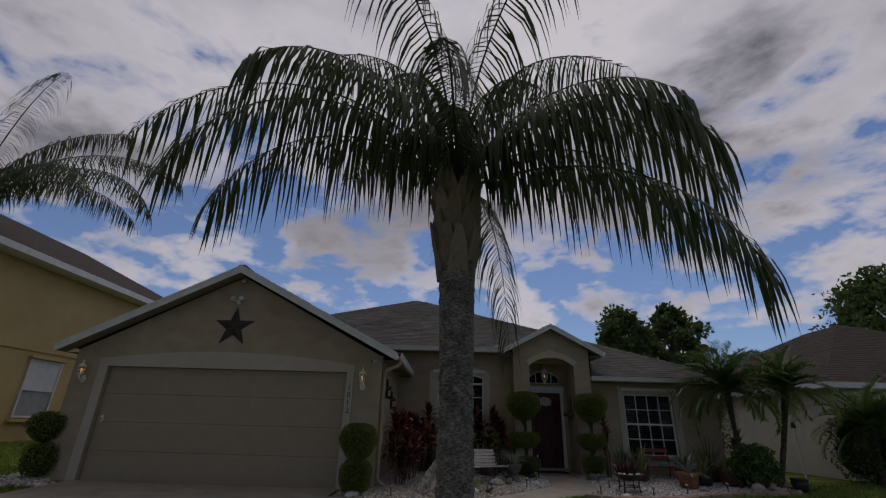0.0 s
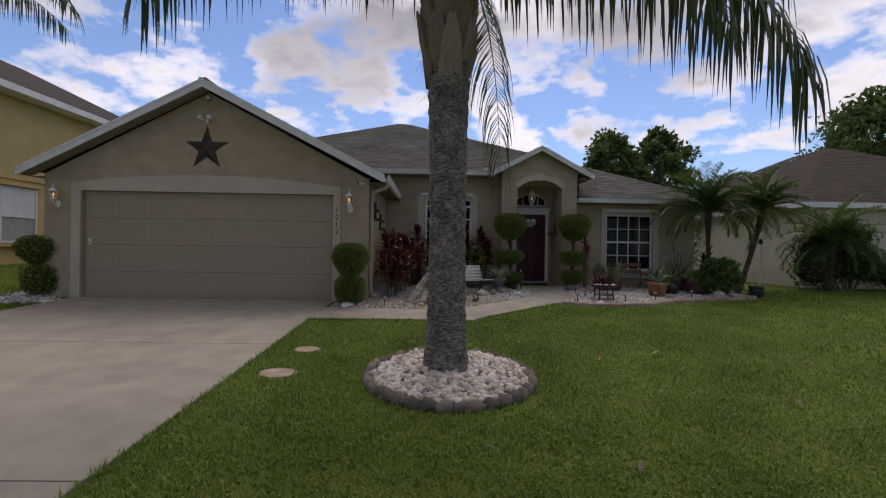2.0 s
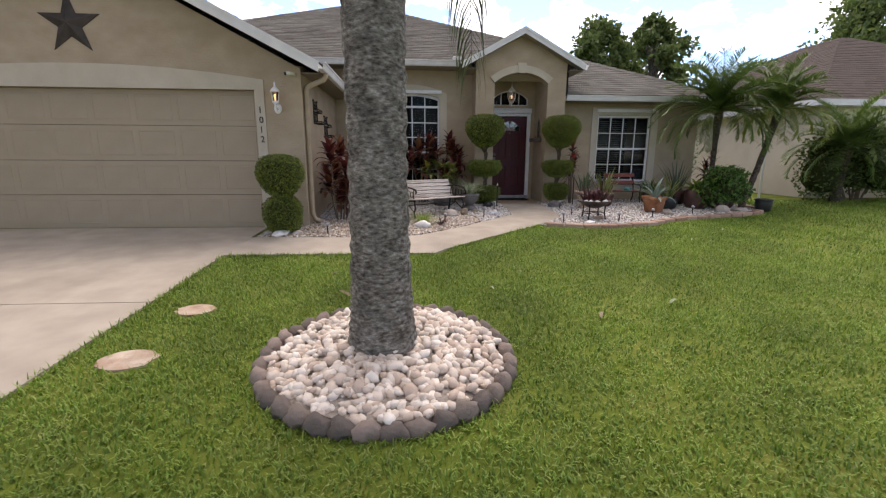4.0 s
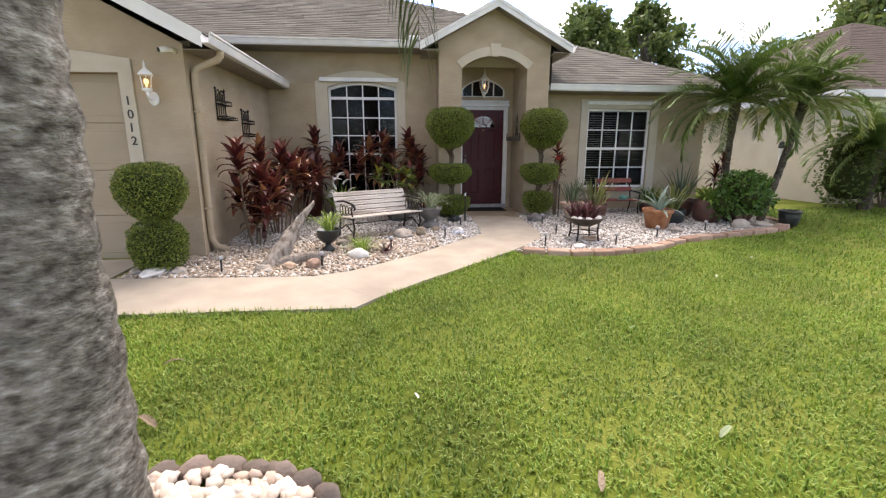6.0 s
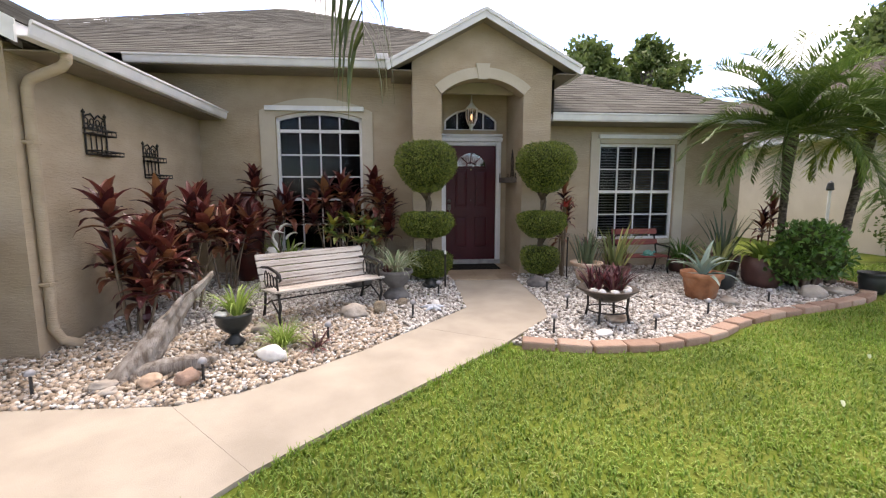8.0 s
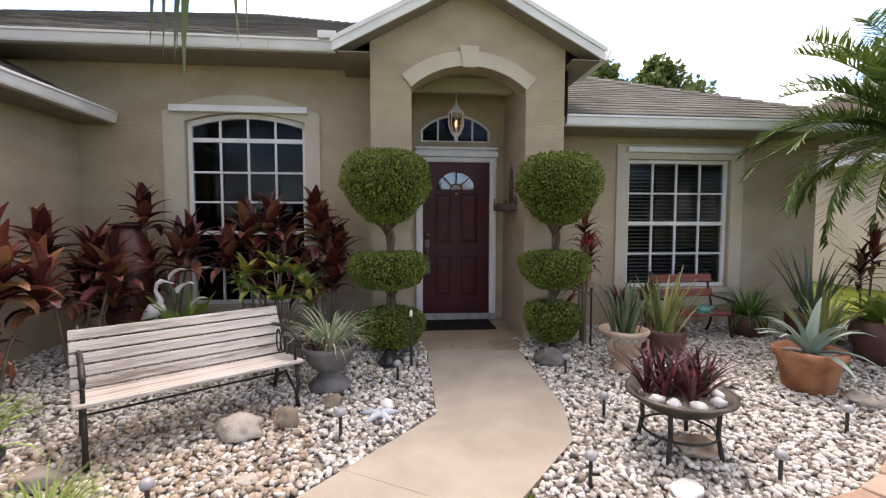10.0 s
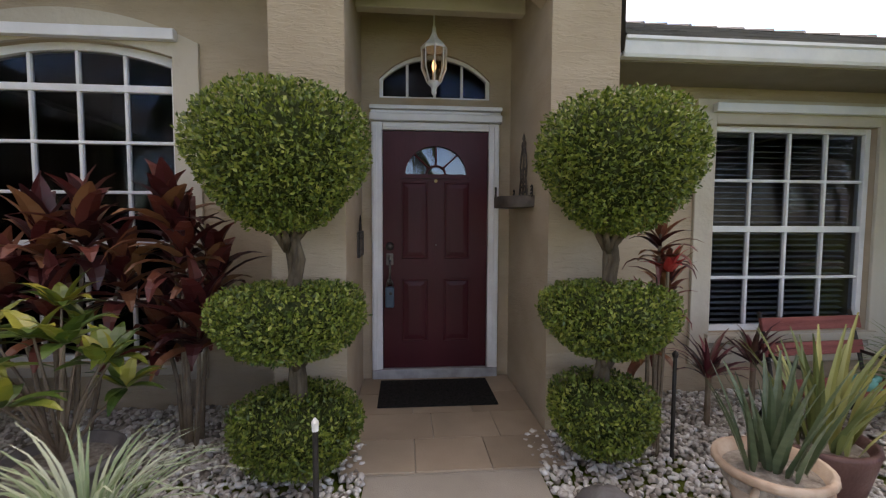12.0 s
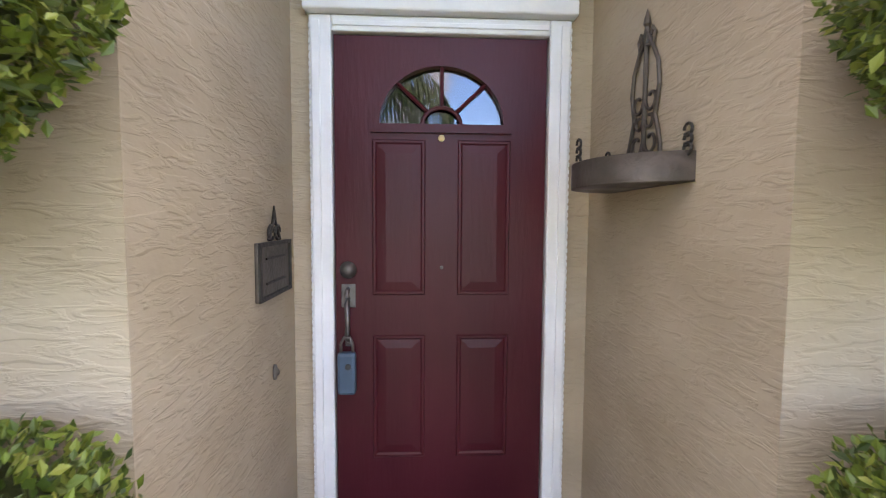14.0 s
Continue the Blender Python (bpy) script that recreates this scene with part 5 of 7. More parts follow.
def tree(label, at, height, crown, seed, leaves=9000, size=0.3):
    q, rr = np.random.default_rng(seed), random.Random(seed)
    z0 = ground_z(*at)
    t = thing("oak_tree", label, "tree", (at[0], at[1], z0))
    s = Geo()
    s.tube([(0, 0, -0.2), (0.1, 0, height * 0.25), (0, 0.1, height * 0.5), (0.15, 0, height * 0.8)], [0.32, 0.24, 0.17, 0.05], 9)
    vs, fs, n = [], [], 0
    blobs = 26
    for i in range(blobs):
        a_ = i * 2.4
        f = i / (blobs - 1)
        rad = crown * (0.82 * math.sin(math.pi * (0.18 + 0.75 * f))) * rr.uniform(0.55, 1)
        c = V((rad * math.cos(a_), rad * math.sin(a_), height * (0.38 + 0.55 * f)))
        s.tube([(0.05, 0, height * (0.25 + 0.4 * f)), c * 0.6 + V((0, 0, height * (0.14 + 0.16 * f))), c], [0.09, 0.05, 0.015], 6)
        k = crown * rr.uniform(0.2, 0.36)
        v, fc = leaf_shell(c, (k, k, k * 0.75), leaves // blobs, size, q, 0, 0, 2.0, 0.95, 0.8, seed + i)
        vs.append(v)
        fs.append(fc + n)
        n += len(v)
    part("trunk", s, BARK, t)
    part("crown", arrays("crown", np.concatenate(vs), np.concatenate(fs), TREELEAF), None, t)


tree("leafy dark green tree behind the roofs", (9.9, 25.5), 8.0, 2.2, 41)
tree("leafy dark green tree behind the roofs", (13.2, 26.5), 8.6, 2.3, 42)
tree("leafy dark green tree over the neighbour's roof", (25.5, 25.5), 10.5, 4.2, 43, 14000, 0.36)
tree("leafy dark green tree far behind the lawn", (-9.0, 46.0), 7.0, 3.2, 44)

# Neighbouring houses
nb = thing("yellow_house", "two-storey pale yellow stucco house with white fascia", "house")
part("wall", Geo().box(-20, -12.2, 5.5, 22, 0.3, 5.78), YELLOW, nb)
part("storey_band", Geo().box(-12.2, -12.16, 5.5, 22, 3.22, 3.27), YELLOW, nb)
part("roof", Geo().add([(-20.6, 4.9, 5.78), (-11.65, 4.9, 5.78), (-11.65, 22.6, 5.78), (-20.6, 22.6, 5.78), (-16.1, 9.4, 8.1), (-16.1, 18, 8.1), (-20.6, 4.9, 5.63), (-11.65, 4.9, 5.63), (-11.65, 22.6, 5.63), (-20.6, 22.6, 5.63)], [(0, 1, 4), (1, 2, 5, 4), (2, 3, 5), (3, 0, 4, 5), (9, 8, 7, 6)]), DARKROOF, nb)
part("fascia", Geo().box(-11.66, -11.62, 4.9, 22.6, 5.57, 5.76).box(-12.2, -11.66, 4.9, 22.6, 5.57, 5.59), WHITE, nb)
nw = part("window", Geo().box(-12.2, -12.15, 13.05, 13.1, 1.4, 3.0).box(-12.2, -12.15, 14.15, 14.2, 1.4, 3.0).box(-12.2, -12.15, 13.1, 14.15, 2.95, 3.0).box(-12.2, -12.15, 13.1, 14.15, 1.4, 1.45).box(-12.2, -12.16, 13.1, 14.15, 2.13, 2.18), WHITE, nb)
part("pane", Geo().box(-12.199, -12.185, 13.1, 14.15, 1.45, 2.95), BLIND, nw, "grey glass with a pale blind")
part("blind", Geo().box(-12.184, -12.175, 13.1, 14.15, 2.18, 2.95), WHITE, nw)
part("sill", Geo().box(-12.2, -12.08, 12.98, 14.27, 1.28, 1.37, 0.01), YELLOW, nw)
part("hood", Geo().box(-12.2, -12.08, 12.98, 14.27, 3.02, 3.09, 0.01), YELLOW, nw)

nr = thing("cream_house", "single-storey cream stucco house with brown hip roof", "house")
part("wall", Geo().box(11.6, 24, 14.2, 28, 0.3, 3.0), CREAM, nr)
g = Geo()
roof_plane(g, lambda s: V((11.15 + s, 13.75 + s, 3.03 + 0.5 * s)), lambda s: V((24.4 - s, 13.75 + s, 3.03 + 0.5 * s)), 6.4, 0, 0, 0.2)
roof_plane(g, lambda s: V((11.15 + s, 28.4 - s, 3.03 + 0.5 * s)), lambda s: V((11.15 + s, 13.75 + s, 3.03 + 0.5 * s)), 6.4, 0, 0, 0.2)
g.add([(24.4, 13.75, 3.03), (24.4, 28.4, 3.03), (18, 22, 6.23), (18, 20.15, 6.23), (11.15, 28.4, 3.03)], [(0, 1, 2, 3), (1, 4, 2)])
part("roof", g, DARKROOF, nr)
part("fascia", Geo().box(11.13, 24.4, 13.72, 13.75, 2.88, 3.04).box(11.11, 11.14, 13.75, 28.4, 2.88, 3.04).box(11.14, 24.4, 13.75, 14.2, 2.88, 2.895).box(11.14, 11.6, 14.2, 28.4, 2.88, 2.895), WHITE, nr)
for x in (15.6, 19.5):
    w_ = part("window", Geo().box(x, x + 0.06, 14.14, 14.2, 1.1, 2.5).box(x + 1.14, x + 1.2, 14.14, 14.2, 1.1, 2.5).box(x, x + 1.2, 14.14, 14.2, 2.44, 2.5).box(x, x + 1.2, 14.14, 14.2, 1.1, 1.16).box(x, x + 1.2, 14.15, 14.2, 1.78, 1.82).box(x + 0.58, x + 0.62, 14.15, 14.2, 1.1, 2.5), WHITE, nr)
    part("pane", Geo().box(x + 0.03, x + 1.17, 14.185, 14.195, 1.13, 2.47), DARKPOT, w_)
w_ = part("window", Geo().box(11.54, 11.6, 22.0, 22.06, 1.1, 2.5).box(11.54, 11.6, 23.0, 23.06, 1.1, 2.5).box(11.54, 11.6, 22, 23, 2.44, 2.5).box(11.54, 11.6, 22, 23, 1.1, 1.16).box(11.55, 11.6, 22, 23, 1.78, 1.82), WHITE, nr)
part("pane", Geo().box(11.585, 11.595, 22.03, 23.03, 1.13, 2.47), DARKPOT, w_)


# Stones, beds and grass
ICO_V = np.array([(0, 0, 1)] + [(0.894 * math.cos(2 * math.pi * i / 5), 0.894 * math.sin(2 * math.pi * i / 5), 0.447) for i in range(5)] + [(0.894 * math.cos(2 * math.pi * (i + 0.5) / 5), 0.894 * math.sin(2 * math.pi * (i + 0.5) / 5), -0.447) for i in range(5)] + [(0, 0, -1)])
ICO_F = np.array([(0, 1 + i, 1 + (i + 1) % 5) for i in range(5)] + [(1 + i, 6 + i, 1 + (i + 1) % 5) for i in range(5)] + [(1 + (i + 1) % 5, 6 + i, 6 + (i + 1) % 5) for i in range(5)] + [(11, 6 + (i + 1) % 5, 6 + i) for i in range(5)])


def scatter(poly, per_m2, q):
    xs_, ys_ = [p[0] for p in poly], [p[1] for p in poly]
    n = int((max(xs_) - min(xs_)) * (max(ys_) - min(ys_)) * per_m2)
    px, py = q.uniform(min(xs_), max(xs_), n), q.uniform(min(ys_), max(ys_), n)
    k = inside(px, py, poly)
    return px[k], py[k]


def pebbles(name, label, px, py, pz, size, mat, q, flat=0.55):
    n = len(px)
    rot = q.normal(size=(n, 3, 3))
    rot, _ = np.linalg.qr(rot)
    s = size * q.uniform(0.55, 1.35, n)
    shape = np.stack([q.uniform(0.8, 1.3, n), q.uniform(0.6, 1.0, n), q.uniform(0.45, 0.8, n)], 1) * s[:, None]
    v = ICO_V[None] * shape[:, None, :] * q.uniform(0.82, 1.15, (n, 12, 1))
    v = np.einsum("nij,nkj->nki", rot, v)
    v[:, :, 2] *= flat + 0.25
    v += np.stack([px, py, pz + s * 0.2], 1)[:, None, :]
    f = (ICO_F[None] + 12 * np.arange(n)[:, None, None]).reshape(-1, 3)
    return tagged(new(name, arrays(name, v.reshape(-1, 3), f, mat, True)), label, "gravel", "", "stuff")


q4 = np.random.default_rng(17)
for nm, poly, lab in (("gravel_bed", BED_L, "left"), ("gravel_bed", BED_R, "right"), ("gravel_bed", BED_GL, "corner")):
    solid("bed_ground", Geo().prism(poly, lambda x, y: ground_z(x, y) - 0.05, lambda x, y: ground_z(x, y) + 0.012), BEDSOIL, "gritty soil under the bed's pebbles", "soil")
px, py = scatter(BED_L, 1700, q4)
tan = (py < 10.9 + 0.5 * np.sin(px * 2)) & (px < 1.6)
tan &= q4.random(len(px)) < 0.55
pebbles("gravel", "white and grey pebbles covering the planting bed", px[~tan], py[~tan], ground_np(px, py)[~tan] + 0.012 + q4.uniform(0, 0.022, (~tan).sum()), 0.0215, PEBBLE, q4)
pebbles("gravel", "tan river pebbles mixed into the planting bed", px[tan], py[tan], ground_np(px, py)[tan] + 0.012 + q4.uniform(0, 0.02, tan.sum()), 0.026, PEBBLE_TAN, q4)
px, py = scatter(BED_R, 1500, q4)
pebbles("gravel", "white and cream pebbles covering the curved bed", px, py, ground_np(px, py) + 0.012 + q4.uniform(0, 0.022, len(px)), 0.0225, PEBBLE, q4)
px, py = scatter(BED_GL, 420, q4)
pebbles("gravel", "white stones around the garage topiary", px, py, ground_np(px, py) + 0.012, 0.05, PEBBLE, q4)

# Stone ring of the palm
ring = thing("palm_ring", "low ring of grey-pink edging stones round the palm", "stone edging", (RING_C[0], RING_C[1], ground_z(*RING_C)))
rr = random.Random(3)
cob = [Geo().rock((0, 0, -0.02), (0.06, 0.088, 0.07), 40 + i, 2).data("edging_stone", COBBLE, True) for i in range(5)]
N_RING = 38
for i in range(N_RING):
    a_ = 2 * math.pi * i / N_RING
    x, y = RING_R * math.cos(a_), RING_R * math.sin(a_)
    part("edging_stone", cob[rr.randrange(5)], None, ring, at=pose(x, y, 0.045 * y + rr.uniform(-0.012, 0.012), 0, 0, math.degrees(a_) + rr.uniform(-12, 12)))
n = 1250
ra, rad = q4.uniform(0, 2 * math.pi, n), (RING_R - 0.05) * np.sqrt(q4.random(n))
px, py = RING_C[0] + rad * np.cos(ra), RING_C[1] + rad * np.sin(ra)
pebbles("marble_chunks", "cream and pink marble chunks inside the palm ring", px, py, ground_np(px, py) + 0.03 + 0.06 * (1 - (rad / RING_R) ** 2) + q4.uniform(0, 0.025, n), 0.046, RINGSTONE, q4)
solid("ring_soil", Geo().lathe([(RING_R - 0.03, -0.02), (RING_R - 0.04, 0.03), (0.5, 0.06), (0.05, 0.09)], (RING_C[0], RING_C[1], ground_z(*RING_C)), 40), BEDSOIL, "soil mound under the marble chunks", "soil")

# Curved edging of blocks
edging = thing("garden_edging", "curved row of weathered pinkish edging blocks along the bed", "edging")
pts = [V((x, y, 0)) for x, y in EDGE_R]
line = []
for a_, b_ in zip(pts, pts[1:]):
    line += [a_.lerp(b_, k / 12) for k in range(12)]
line.append(pts[-1])
sm = [sum((line[min(max(i + k, 0), len(line) - 1)] for k in range(-5, 6)), V((0, 0, 0))) / 11 for i in range(len(line))]
blk = [Geo().box(-0.148, 0.148, -0.085, 0.085, -0.06, 0.062 + 0.006 * i, 0.018).data("edging_block", REDBRICK) for i in range(3)]
acc, last = 0.0, sm[0]
nxt = 0.15
for a_, b_ in zip(sm, sm[1:]):
    acc += (b_ - a_).length
    while acc >= nxt:
        d = b_ - a_
        part("edging_block", blk[rr.randrange(3)], None, edging, at=pose(b_.x, b_.y, ground_z(b_.x, b_.y) + rr.uniform(-0.004, 0.006), rr.uniform(-3, 3), rr.uniform(-2, 2), math.degrees(math.atan2(d.y, d.x)) + rr.uniform(-3, 3)))
        nxt += 0.303

# Lawn blades
LAWN = [(-2.12, -1.2), (13, -1.2), (14, 13.2), (8.2, 13.2), (8.25, 11.9), (8.2, 11.35), (7.75, 10.95), (6.2, 10.5), (5.35, 10.26), (4.7, 9.84), (3.95, 9.64), (3.3, 9.66), (2.6, 9.86), (1.36, 8.79), (0.82, 8.26), (0.62, 8.04), (-2.12, 8.05)]
blades_v, blades_f, nb_ = [], [], 0
NEAR = [(-2.12, 0.6), (4.5, 0.6), (6.0, 9.5), (8.0, 11.2), (8.2, 11.35), (7.75, 10.95), (6.2, 10.5), (5.35, 10.26), (4.7, 9.84), (3.95, 9.64), (3.3, 9.66), (2.6, 9.86), (1.36, 8.79), (0.82, 8.26), (0.62, 8.04), (-2.12, 8.05)]


def blades(px, py, lo, hi, width, q):
    n = len(px)
    yaw, lean = q.uniform(0, 2 * math.pi, n), q.uniform(0.3, 1.35, n)
    patch = np.array([noise.noise(V((x * 1.1, y * 1.1, 3))) for x, y in zip(px, py)])
    L = q.uniform(lo, hi, n) * (1 + 0.35 * patch)
    dx, dy = np.cos(yaw), np.sin(yaw)
    sx, sy = -dy * width / 2, dx * width / 2
    z = ground_np(px, py)
    zero = np.zeros(n)
    h1, h2 = L * 0.55 * np.cos(lean * 0.6), L * 0.55 * np.sin(lean * 0.6)
    e1, e2 = h1 + L * 0.45 * np.cos(lean * 1.5), h2 + L * 0.45 * np.sin(lean * 1.5)
    b = np.stack([px, py, z - 0.004], 1)
    side_ = np.stack([sx, sy, zero], 1)
    mid = b + np.stack([dx * h2, dy * h2, h1], 1)
    tip = b + np.stack([dx * e2, dy * e2, e1], 1)
    v = np.stack([b - side_, b + side_, mid + side_ * 0.9, mid - side_ * 0.9, tip + side_ * 0.25, tip - side_ * 0.25], 1)
    f = np.array([(0, 1, 2, 3), (3, 2, 4, 5)])[None] + 6 * np.arange(n)[:, None, None]
    return v.reshape(-1, 3), f.reshape(-1, 4)


def lawn(name, label, px, py, lo, hi, width, q):
    k = np.hypot(px - RING_C[0], py - RING_C[1]) > RING_R + 0.04
    for x, y, w in ((-1.72, 5.27, 0.17), (-1.67, 6.2, 0.15)):
        k &= np.hypot(px - x, py - y) > w
    v, f = blades(px[k], py[k], lo, hi, width, q)
    return tagged(new(name, arrays(name, v, f, GRASS)), label, "grass", "", "stuff")


px, py = scatter(NEAR, 2300, q4)
lawn("grass", "thick green lawn grass before the house", px, py, 0.035, 0.068, 0.0095, q4)
px, py = scatter(LAWN, 620, q4)
k = ~inside(px, py, NEAR)
lawn("grass", "green lawn grass beyond the bed", px[k], py[k], 0.05, 0.09, 0.014, q4)
px, py = scatter([(-12, 4), (-7.66, 4), (-7.66, 9.2), (-8.9, 9.3), (-8.9, 12), (-12, 14)], 500, q4)
lawn("grass", "green lawn grass beside the driveway", px, py, 0.05, 0.09, 0.014, q4)
# blades that lean over the walkway's and driveway's edges
ex = np.concatenate([q4.uniform(-2.1, 0.62, 700), q4.normal(-2.14, 0.02, 1400), np.full(600, 0)])
t_ = q4.random(600)
ey = np.concatenate([8.06 + q4.normal(0, 0.012, 700), q4.uniform(0.8, 8.05, 1400), 8.28 + t_ * 1.66])
ex[-600:] = 0.82 + t_ * 1.79
lawn("grass_edge", "longer grass fringe along the concrete edges", ex, ey, 0.05, 0.09, 0.008, q4)

# Stepping stones
for x, y, a_, b_, s_ in ((-1.72, 5.27, 0.20, 0.15, 61), (-1.67, 6.2, 0.17, 0.13, 62)):
    pl_ = [(x + a_ * (1 + 0.08 * math.sin(3 * i + s_)) * math.cos(2 * math.pi * i / 20), y + b_ * math.sin(2 * math.pi * i / 20)) for i in range(20)]
    tagged(part("stepping_stone", Geo().prism(pl_, lambda u, v: ground_z(u, v) - 0.02, lambda u, v: ground_z(u, v) + 0.016), PALETERRA), "flat tan stepping stone sunk in the lawn", "stepping stone", "stepping stones")


# Pots
def pot(name, label, at, prof, mat, sink=0.0, soil=True, n=28):
    """prof: radius and height pairs of the outside; a wall is turned inwards from the rim."""
    p = thing(name, label, "planter", (at[0], at[1], ground_z(*at) + 0.02 - sink))
    R, Z = prof[-1]
    part("body", Geo().lathe(prof + [(R * 0.9, Z), (R * 0.82, Z - 0.05), (0.02, Z - 0.055)], n=n), mat, p, smooth=True)
    if soil:
        part("potting_soil", Geo().lathe([(R * 0.83, Z - 0.09), (R * 0.81, Z - 0.045), (0.01, Z - 0.03)], n=n), BEDSOIL, p)
    return p, ground_z(*at) + 0.02 - sink + Z - 0.04


def plant(name, label, category, at, group=""):
    return thing(name, label, category, at, group=group)


def rosette(geo, at, n, L, W, e_lo, e_hi, droop, q, segs=5, fold=0.25, shape=0.45, spread_=0.03):
    for i in range(n):
        yaw = i * 2.399 + q.uniform(-0.3, 0.3)
        o = q.uniform(0, spread_)
        geo.blade((at[0] + o * math.cos(yaw), at[1] + o * math.sin(yaw), at[2]), yaw, radians(q.uniform(e_lo, e_hi)), L * q.uniform(0.75, 1.15), W * q.uniform(0.8, 1.15), radians(droop * q.uniform(0.6, 1.3)), segs, fold, shape)
    return geo


def ti_plant(label, at, stems, seed, leaf=0.35, width=0.105, name="ti_plant"):
    """Canes with whorls of broad drooping leaves; stems: x, y, height of each cane's head."""
    q = random.Random(seed)
    p = plant(name, label, "plant", (at[0], at[1], ground_z(*at) + 0.01))
    for (x, y, h) in stems:
        cane = Geo().tube([(x * 0.3, y * 0.3, -0.03), (x * 0.6 + q.uniform(-0.04, 0.04), y * 0.6, h * 0.5), (x, y, h)], [0.016, 0.013, 0.010], 6)
        lf = Geo()
        n = q.randint(22, 30)
        for i in range(n):
            f = i / n
            lf.blade((x, y, h - 0.26 * f), i * 2.399 + q.uniform(-0.5, 0.5), radians(84 - 74 * f + q.uniform(-16, 16)), leaf * q.uniform(0.7, 1.12), width * q.uniform(0.9, 1.35), radians(28 + 66 * f * f + q.uniform(-8, 20)), 5, 0.3, 0.62)
        cane = part("cane", cane, STEM, p)
        part("leaf_whorl", lf, TI, cane)
    return p


q = random.Random(77)
ti_plant("clump of burgundy ti plants on thin canes by the garage wall", (-1.02, 10.55), [(-0.12, -0.05, 1.28), (0.16, 0.05, 0.95), (-0.2, 0.15, 0.75), (0.22, -0.1, 0.62), (0.02, 0.12, 0.5), (0.3, 0.12, 0.8)], 1)
ti_plant("clump of burgundy ti plants on thin canes by the garage wall", (-0.88, 11.3), [(-0.2, 0.0, 1.25), (0.1, 0.1, 1.18), (0.3, -0.05, 1.05), (-0.35, 0.2, 0.9), (0.0, -0.15, 0.75), (0.42, 0.15, 0.95), (-0.1, 0.2, 0.6)], 2)
ti_plant("clump of burgundy ti plants on thin canes by the wall corner", (-0.75, 12.2), [(-0.25, 0.0, 1.2), (0.1, 0.1, 1.05), (0.35, -0.05, 0.95), (-0.1, 0.25, 0.8), (0.2, 0.2, 0.7)], 3)
ti_plant("tall dark ti plants before the arched window", (-0.35, 12.85), [(-0.18, 0.05, 1.48), (0.18, 0.0, 1.05), (-0.1, -0.1, 0.9), (0.28, 0.05, 1.15)], 4)
ti_plant("dark burgundy ti plants before the arched window", (0.6, 12.85), [(-0.1, 0.05, 1.3), (0.16, 0.0, 1.38), (0.3, 0.1, 1.1), (-0.28, 0.0, 1.05), (0.05, -0.1, 0.9)], 5)
ti_plant("dark burgundy ti plants beside the arched window", (1.32, 12.85), [(-0.1, 0.0, 1.45), (0.12, 0.1, 1.1), (0.1, -0.1, 0.85), (-0.2, 0.1, 0.75), (-0.02, 0.0, 1.25)], 6)
ti_plant("single thin red ti plant beside the topiary", (4.10, 12.6), [(0.0, 0.0, 1.35), (0.06, 0.02, 1.05), (-0.04, 0.03, 0.8)], 7, 0.25, 0.05)
g = Geo()
rosette(g, (0, 0, 0), 9, 0.16, 0.05, 30, 80, 40, q)
bloom = plant("ti_bloom", "bright red young ti leaves on a cane", "plant", (4.06, 12.5, ground_z(4.06, 12.5)))
part("cane", Geo().tube([(0, 0, -0.02), (0.02, 0, 0.6), (0.03, 0, 1.12)], 0.009, 6), STEM, bloom)
part("leaf_whorl", g, REDBLOOM, bloom, at=(0.03, 0, 1.1))

# Croton in a pale pot
cp, cz = pot("flower_pot", "pale grey-green round pot holding a croton", (1.02, 12.25), [(0.13, 0), (0.17, 0.02), (0.22, 0.14), (0.235, 0.24), (0.25, 0.25), (0.25, 0.28)], GREYPOT)
cr = plant("croton_plant", "croton with green and yellow mottled leaves in a pot", "plant", (1.02, 12.25, cz))
for i in range(11):
    g, s = Geo(), Geo()
    a_, e = q.uniform(0, 6.28), q.uniform(0.15, 0.42)
    h = q.uniform(0.3, 0.72)
    s.tube([(0, 0, 0), (e * 0.5 * math.cos(a_), e * 0.5 * math.sin(a_), h * 0.6), (e * math.cos(a_), e * math.sin(a_), h)], [0.01, 0.008, 0.005], 5)
    rosette(g, (e * math.cos(a_), e * math.sin(a_), h), 11, 0.2, 0.075, 0, 75, 45, q, 4, 0.2, 0.6)
    s = part("stem", s, STEM, cr)
    part("leaf_whorl", g, CROTON, s)

# Peace lily and heron by the bench
pl_ = plant("peace_lily", "green peace lily with white flowers behind the bench", "plant", (0.0, 12.5, ground_z(0, 12.5)))
g = Geo()
rosette(g, (0, 0, 0.05), 34, 0.62, 0.085, 55, 86, 40, q, 5, 0.3, 0.6, 0.12)
part("foliage", g, LIME, pl_)
for dx, dy, h in ((-0.08, -0.06, 0.78), (0.02, -0.1, 0.66), (0.1, -0.05, 0.5)):
    fl = Geo().tube([(0, 0, 0), (dx * 0.6, dy * 0.6, h * 0.6), (dx, dy, h)], 0.005, 5)
    part("flower_stalk", fl, GREENLEAF, pl_)
    part("flower", Geo().blade((dx, dy, h), q.uniform(-0.5, 0.5), radians(60), 0.2, 0.11, radians(70), 5, 0.5, 0.6), BRACT, pl_)
her = Geo()
her.tube([(0, 0, 0.62), (0.03, 0, 0.72), (-0.02, 0, 0.82), (0.0, 0, 0.90), (0.05, 0, 0.93)], [0.05, 0.03, 0.02, 0.022, 0.026], 8)
her.tube([(0.05, 0, 0.93), (0.18, 0, 0.90)], [0.018, 0.003], 6)
her.tube([(0.06, 0, 0.63), (-0.05, 0, 0.6), (-0.18, 0, 0.5)], [0.05, 0.085, 0.01], 10)
